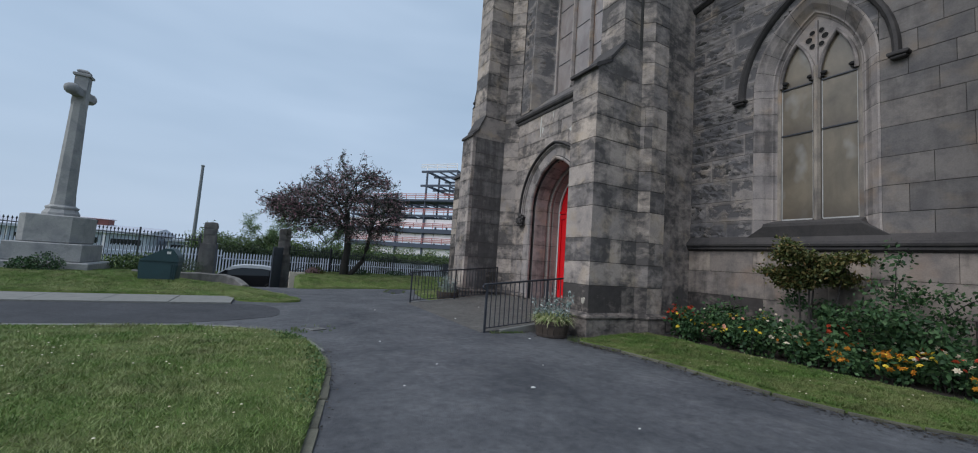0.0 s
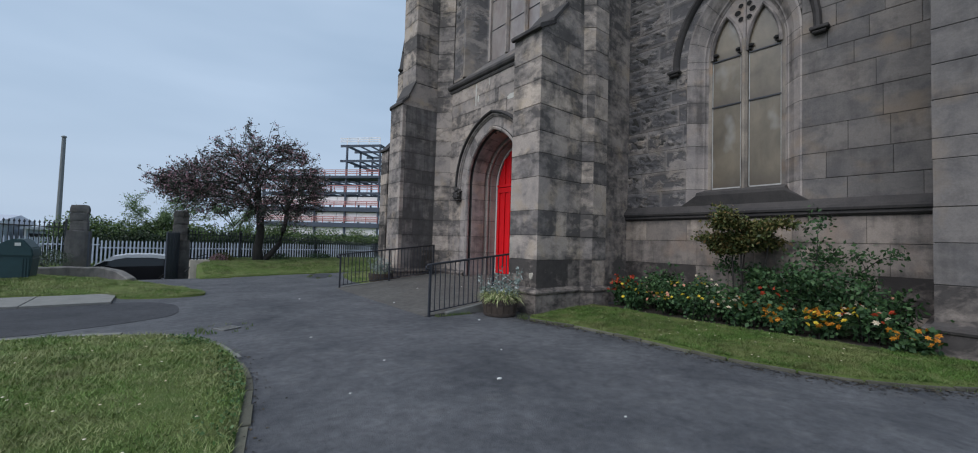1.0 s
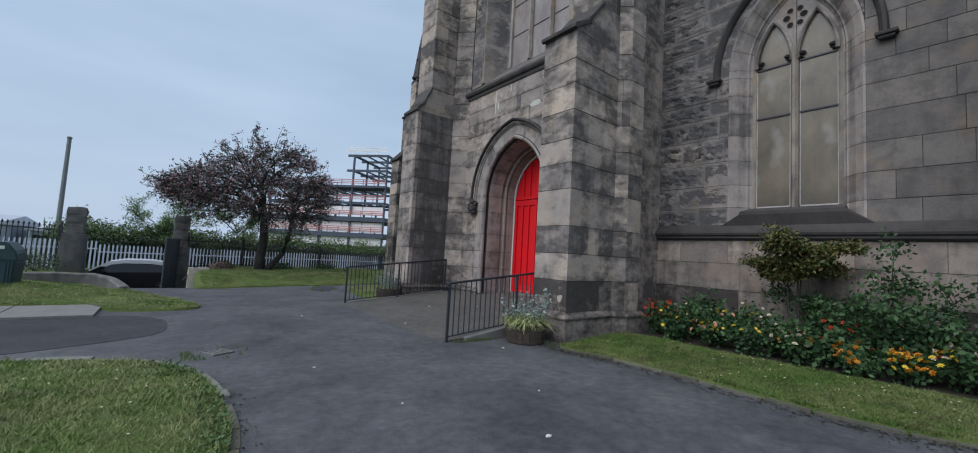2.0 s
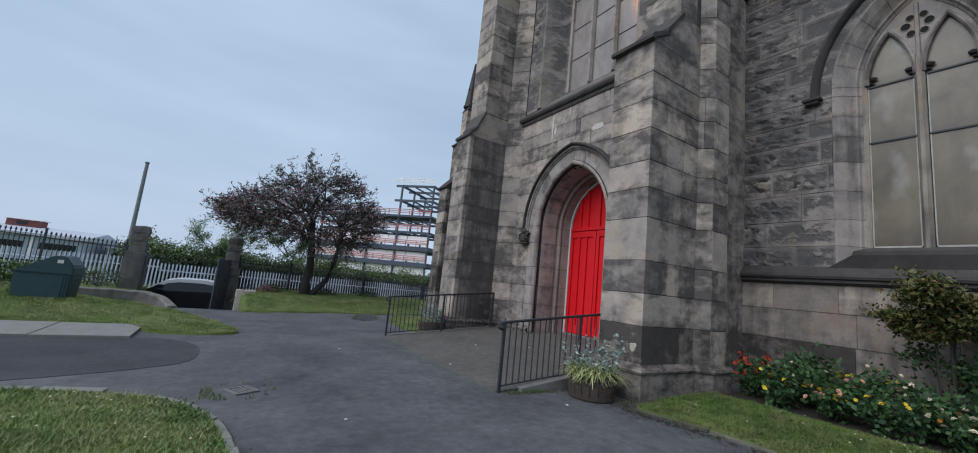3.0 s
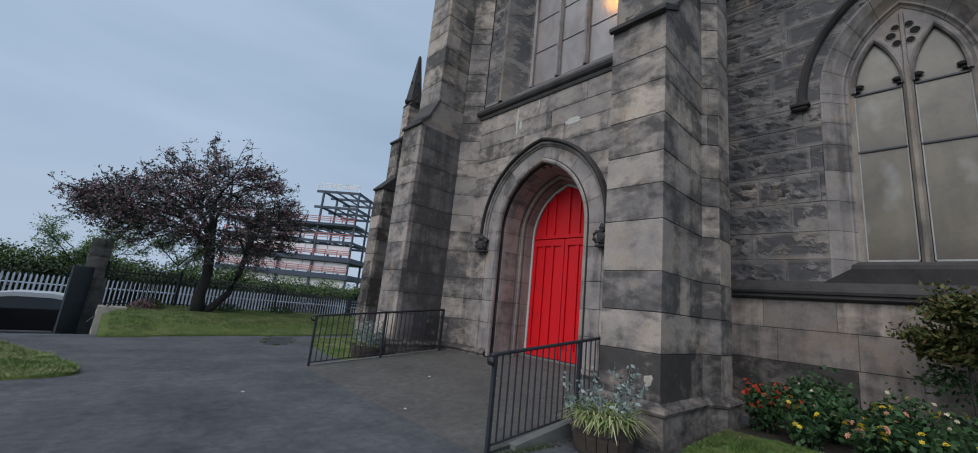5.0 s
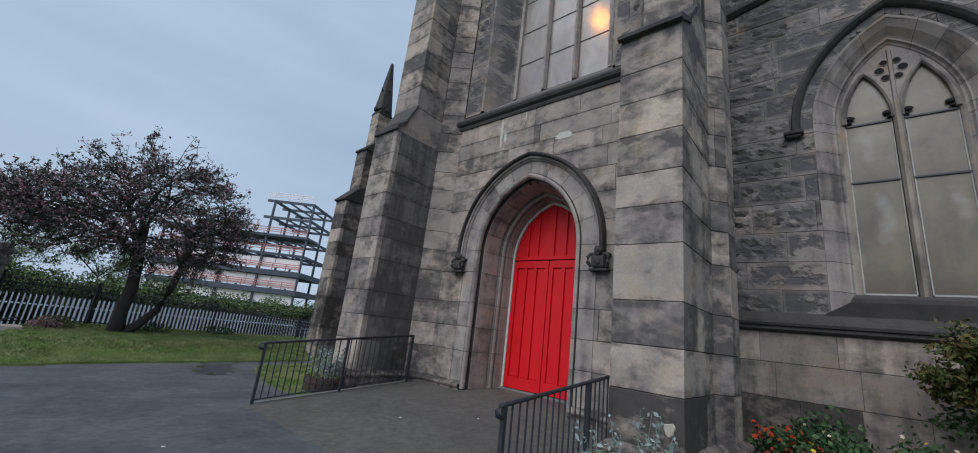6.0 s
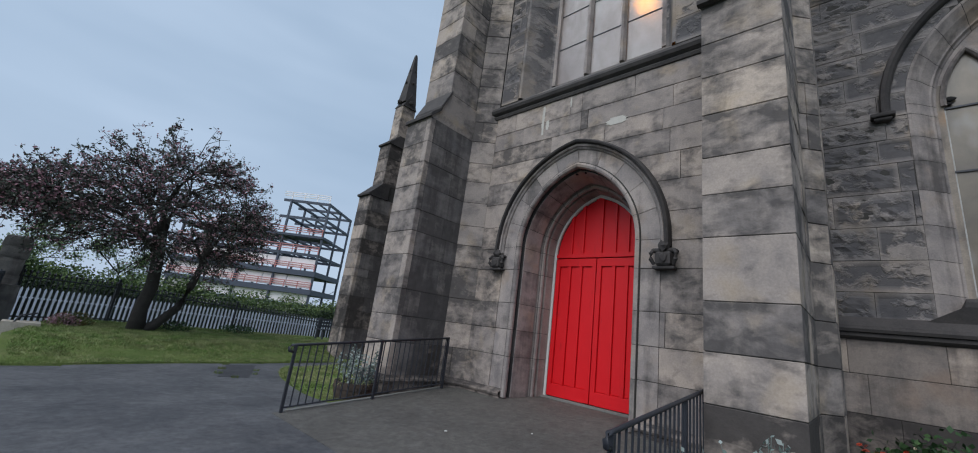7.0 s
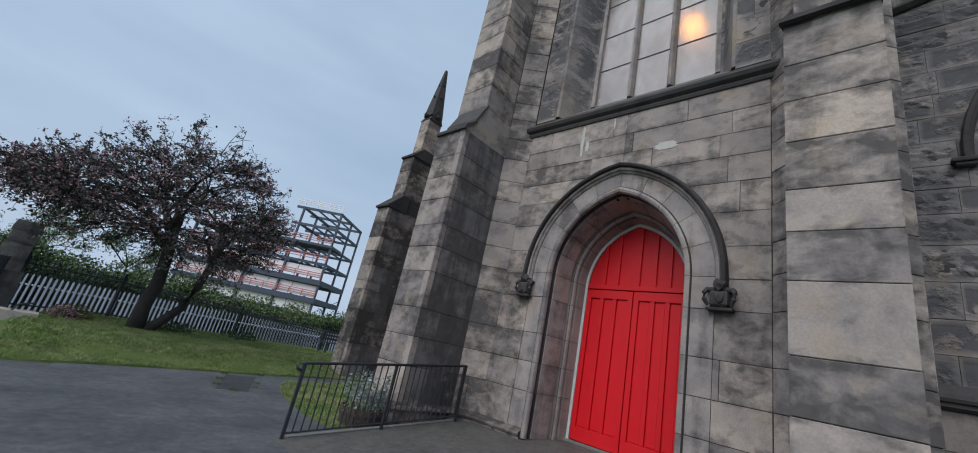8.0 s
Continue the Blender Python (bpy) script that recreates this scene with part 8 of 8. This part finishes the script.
def bond(parent, x0, x1, y0, y1, zs, mat, seed, flank=None):
    """Buttress stones: each course a full-width nose stone and one or two behind; flank: the darker stone laid along
    one side, that side's shade in its colour.
    """
    rng = random.Random(seed)
    plain = mat
    for i, (z0, z1) in enumerate(zip(zs, zs[1:])):
        base_odds = (0.9 if z1 < 1.2 else 0.18 if z1 < 1.7 else 0.0) * (1.0 if y0 < 9 else 0.3)
        cuts = [x0, x0 + (rng.uniform(0.45, 0.6) if i % 2 else rng.uniform(0.8, 1.0))]
        if x1 - cuts[-1] > 0.7:
            cuts.append(cuts[-1] + (x1 - cuts[-1]) * rng.uniform(0.4, 0.6))
        cuts.append(x1)
        for a, b in zip(cuts, cuts[1:]):
            if b - a < 0.05:
                continue
            j = rng.uniform(-0.004, 0.004)
            mat = stained if rng.random() < (base_odds if x0 < 8 else 0.6 if y0 > 19 else base_odds) else plain
            # flank slabs: soot plus this side's shade, both put into the colour
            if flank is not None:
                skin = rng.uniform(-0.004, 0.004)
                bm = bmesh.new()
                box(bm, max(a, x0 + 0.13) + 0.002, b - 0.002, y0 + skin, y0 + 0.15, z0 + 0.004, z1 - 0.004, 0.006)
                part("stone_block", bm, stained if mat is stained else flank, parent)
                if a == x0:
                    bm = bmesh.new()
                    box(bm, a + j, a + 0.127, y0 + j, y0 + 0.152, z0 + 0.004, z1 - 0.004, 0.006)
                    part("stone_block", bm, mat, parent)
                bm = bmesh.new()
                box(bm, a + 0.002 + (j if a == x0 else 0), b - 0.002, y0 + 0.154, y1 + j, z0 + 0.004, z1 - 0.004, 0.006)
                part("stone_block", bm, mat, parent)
                continue
            bm = bmesh.new()
            box(bm, a + 0.002 + (j if a == x0 else 0), b - 0.002, y0 + j, y1 + j, z0 + 0.004, z1 - 0.004, 0.006)
            part("stone_block", bm, mat, parent)


low = [z for z in COURSES if z <= 5.92]
bm = bmesh.new()
ring = [(0.055 * math.cos(k * 0.7) * (1 + 0.3 * math.sin(k * 2.3)), 0.065 * math.sin(k * 0.7) * (1 + 0.25 * math.cos(k * 1.7))) for k in range(9)]
a = [bm.verts.new((6.409, 7.40 + o, 0.78 + h)) for o, h in ring]
b = [bm.verts.new((6.44, 7.40 + o * 1.3, 0.78 + h * 1.3)) for o, h in ring]
bm.faces.new(a)
for k in range(9):
    bm.faces.new((a[k], a[(k + 1) % 9], b[(k + 1) % 9], b[k]))
part("spall_scar", bm, block_stone, buttresses[0][0], "pale fresh scar in the stone")
for b, y0, y1 in buttresses:
    bond(b, 6.42, 7.80, y0, y1, [0.36] + low, ashlar, int(y0 * 10), None if y0 < 9 else shaded_soot)
    bond(b, 7.20 if y0 < 9 else 6.86, 7.80, y0 + 0.045, y1 - (0.03 if y0 < 9 else -0.10), [6.78, 7.40, 7.98, 8.45, 8.95, 9.45, 9.98, 10.5, 11.0, 11.5, 12.0, 12.4], ashlar, int(y0 * 10) + 1)
tall = [0.36] + COURSES
for k, (tur, poly) in enumerate(zip(turrets, (TURRET, TURRET_FAR))):
    n = len(poly)
    for i in range(n):
        p, q = poly[i], poly[(i + 1) % n]
        ln = math.hypot(q[0] - p[0], q[1] - p[1])
        if max(p[0], q[0]) > 8.6 or ln < 0.2 or (abs(p[0] - 7.71) < 0.01 and abs(q[0] - 7.71) < 0.01):
            continue
        face_wall(tur, p, q, tall, (ln, ln + 0.01) if ln < 0.62 else (0.3, 0.5), ashlar, 60 + 10 * k + i)

# tower front below the string: from one turret to the other, facing -x
low_t = [0.36, 1.11, 1.62, 2.14, 2.82, 3.27, 3.76, 4.30, 4.80, 5.25, 5.66, 6.08, 6.53]
face_wall(wall_tower, (WX, 8.45), (WX, 13.08), low_t, (0.85, 1.65), ashlar, 5, CY - 8.45, half_at(1.63, 1.95, SPRING + 0.0), out=(-1, 0))
up_t = [6.93, 7.45, 7.98, 8.45, 8.95, 9.45, 9.98, 10.5, 11.0, 11.5, 12.0, 12.6, 13.2]
face_wall(wall_tower_up, (WX + 0.04, 8.45), (WX + 0.04, 13.08), up_t, (0.5, 0.9), rubble, 6, CY - 8.45, half_at(1.80, 2.9, 10.6), out=(-1, 0))


# pale lime runs and a scoured patch under the string course
lime = plain_mat("pale_lime_run", (0.50, 0.475, 0.43), 0.9, vary=0.2, size=12, relief=0.002)
lrng = random.Random(44)
for cy0, z1, tall_run, wide_run in ((11.70, 6.48, 0.70, 0.045), (11.58, 6.10, 0.22, 0.05), (11.02, 6.50, 0.24, 0.02), (9.98, 5.74, 0.15, 0.26)):
    bm = bmesh.new()
    k = 10
    left = [(-wide_run * (0.6 + 0.4 * math.sin(3.14159 * i / k)) * lrng.uniform(0.6, 1.0), z1 - tall_run * i / k) for i in range(k + 1)]
    right = [(wide_run * (0.6 + 0.4 * math.sin(3.14159 * i / k)) * lrng.uniform(0.6, 1.0), z1 - tall_run * i / k) for i in range(k + 1)]
    loop = left + right[::-1]
    f = [bm.verts.new((WX - 0.006, cy0 + o, z)) for o, z in loop]
    g = [bm.verts.new((WX + 0.01, cy0 + o, z)) for o, z in loop]
    bm.faces.new(f)
    for i in range(len(f)):
        bm.faces.new((f[i], f[(i + 1) % len(f)], g[(i + 1) % len(f)], g[i]))
    part("lime_run", bm, lime, wall_tower, "pale lime run on the stone")


# ring of stones between the hood and the doorway
def ring_stones(parent, cy, x, spring, base, inner, outer, mat, n_arc, jamb_z, seed):
    rng = random.Random(seed)
    (h0, r0), (h1, r1) = inner, outer
    A = pointed(h0, r0, spring, base, n_arc * 3)
    B = pointed(h1, r1, spring, base, n_arc * 3)
    m = len(A) // 2
    for s in (0, 1):
        a = A[1:m + 1] if s == 0 else A[m:-1][::-1]
        b = B[1:m + 1] if s == 0 else B[m:-1][::-1]
        for k in range(n_arc):
            i0, i1 = 3 * k, 3 * k + 3
            loop = a[i0:i1 + 1] + b[i0:i1 + 1][::-1]
            cxm = sum(p[0] for p in loop) / len(loop)
            czm = sum(p[1] for p in loop) / len(loop)
            loop = [(cxm + (o - cxm) * 0.985, czm + (z - czm) * 0.985) for o, z in loop]
            j = rng.uniform(-0.004, 0.002)
            bm = bmesh.new()
            f = [bm.verts.new((x + j, cy + o, z)) for o, z in loop]
            g = [bm.verts.new((x + 0.15, cy + o, z)) for o, z in loop]
            bm.faces.new(f)
            bm.faces.new(g[::-1])
            for i in range(len(f)):
                bm.faces.new((f[i], f[(i + 1) % len(f)], g[(i + 1) % len(f)], g[i]))
            part("voussoir", bm, mat, parent)
        for z0, z1 in zip(jamb_z, jamb_z[1:]):
            sg = -1 if s == 0 else 1
            y0, y1 = sorted((cy + sg * (h0 + 0.004), cy + sg * (h1 - 0.004)))
            bm = bmesh.new()
            j = rng.uniform(-0.004, 0.003)
            box(bm, x + j, x + 0.15, y0, y1, z0 + 0.005, z1 - 0.005, 0.006)
            part("stone_block", bm, mat, parent)


ring_stones(gate, CY, WX, SPRING, 0.36, (1.305, 1.665), (1.628, 1.945), dressed, 5, [0.36, 1.11, 1.62, 2.14, 2.82, 3.30], 4)

# nave front above and below its string
nave_z = [2.40, 2.86, 3.36, 3.90, 4.46, 4.96, 5.38, 5.78, 6.20, 6.66, 7.10, 7.55, 8.0, 8.45, 8.95, 9.5]
face_wall(wall_nave, (NX, 1.6), (NX, 3.76), nave_z, (0.55, 1.0), nave_ashlar, 11, NW - 1.6, half_at(1.14, 1.86, NW_SPRING), out=(-1, 0))
face_wall(wall_nave, (NX, 3.76), (NX, 7.66), nave_z, (0.5, 1.4), rubble, 14, NW - 3.76, half_at(1.14, 1.86, NW_SPRING), rough=0.006, out=(-1, 0))
face_wall(wall_low, (NX - 0.03, 1.9), (NX - 0.03, 7.66), [-0.1, 0.42, 1.05, 1.62, 2.13], (0.7, 1.5), nave_base, 12, out=(-1, 0))
for root, y0, y1, sd in ((cb_far, 19.55, 20.30, 3), (cb_near, 1.18, 1.93, 4)):
    bond(root, 8.70, 10.25, y0, y1, [-0.1, 0.50, 1.05, 1.62, 2.11, 2.77, 3.06, 3.60, 4.10, 4.60, 5.15, 5.70], ashlar if y0 > 9 else nave_ashlar, sd, shaded_soot if y0 > 9 else None)
    bond(root, 9.10, 10.25, y0 + 0.02, y1 - 0.02, [6.25, 6.8, 7.35, 7.9], ashlar, sd + 5)
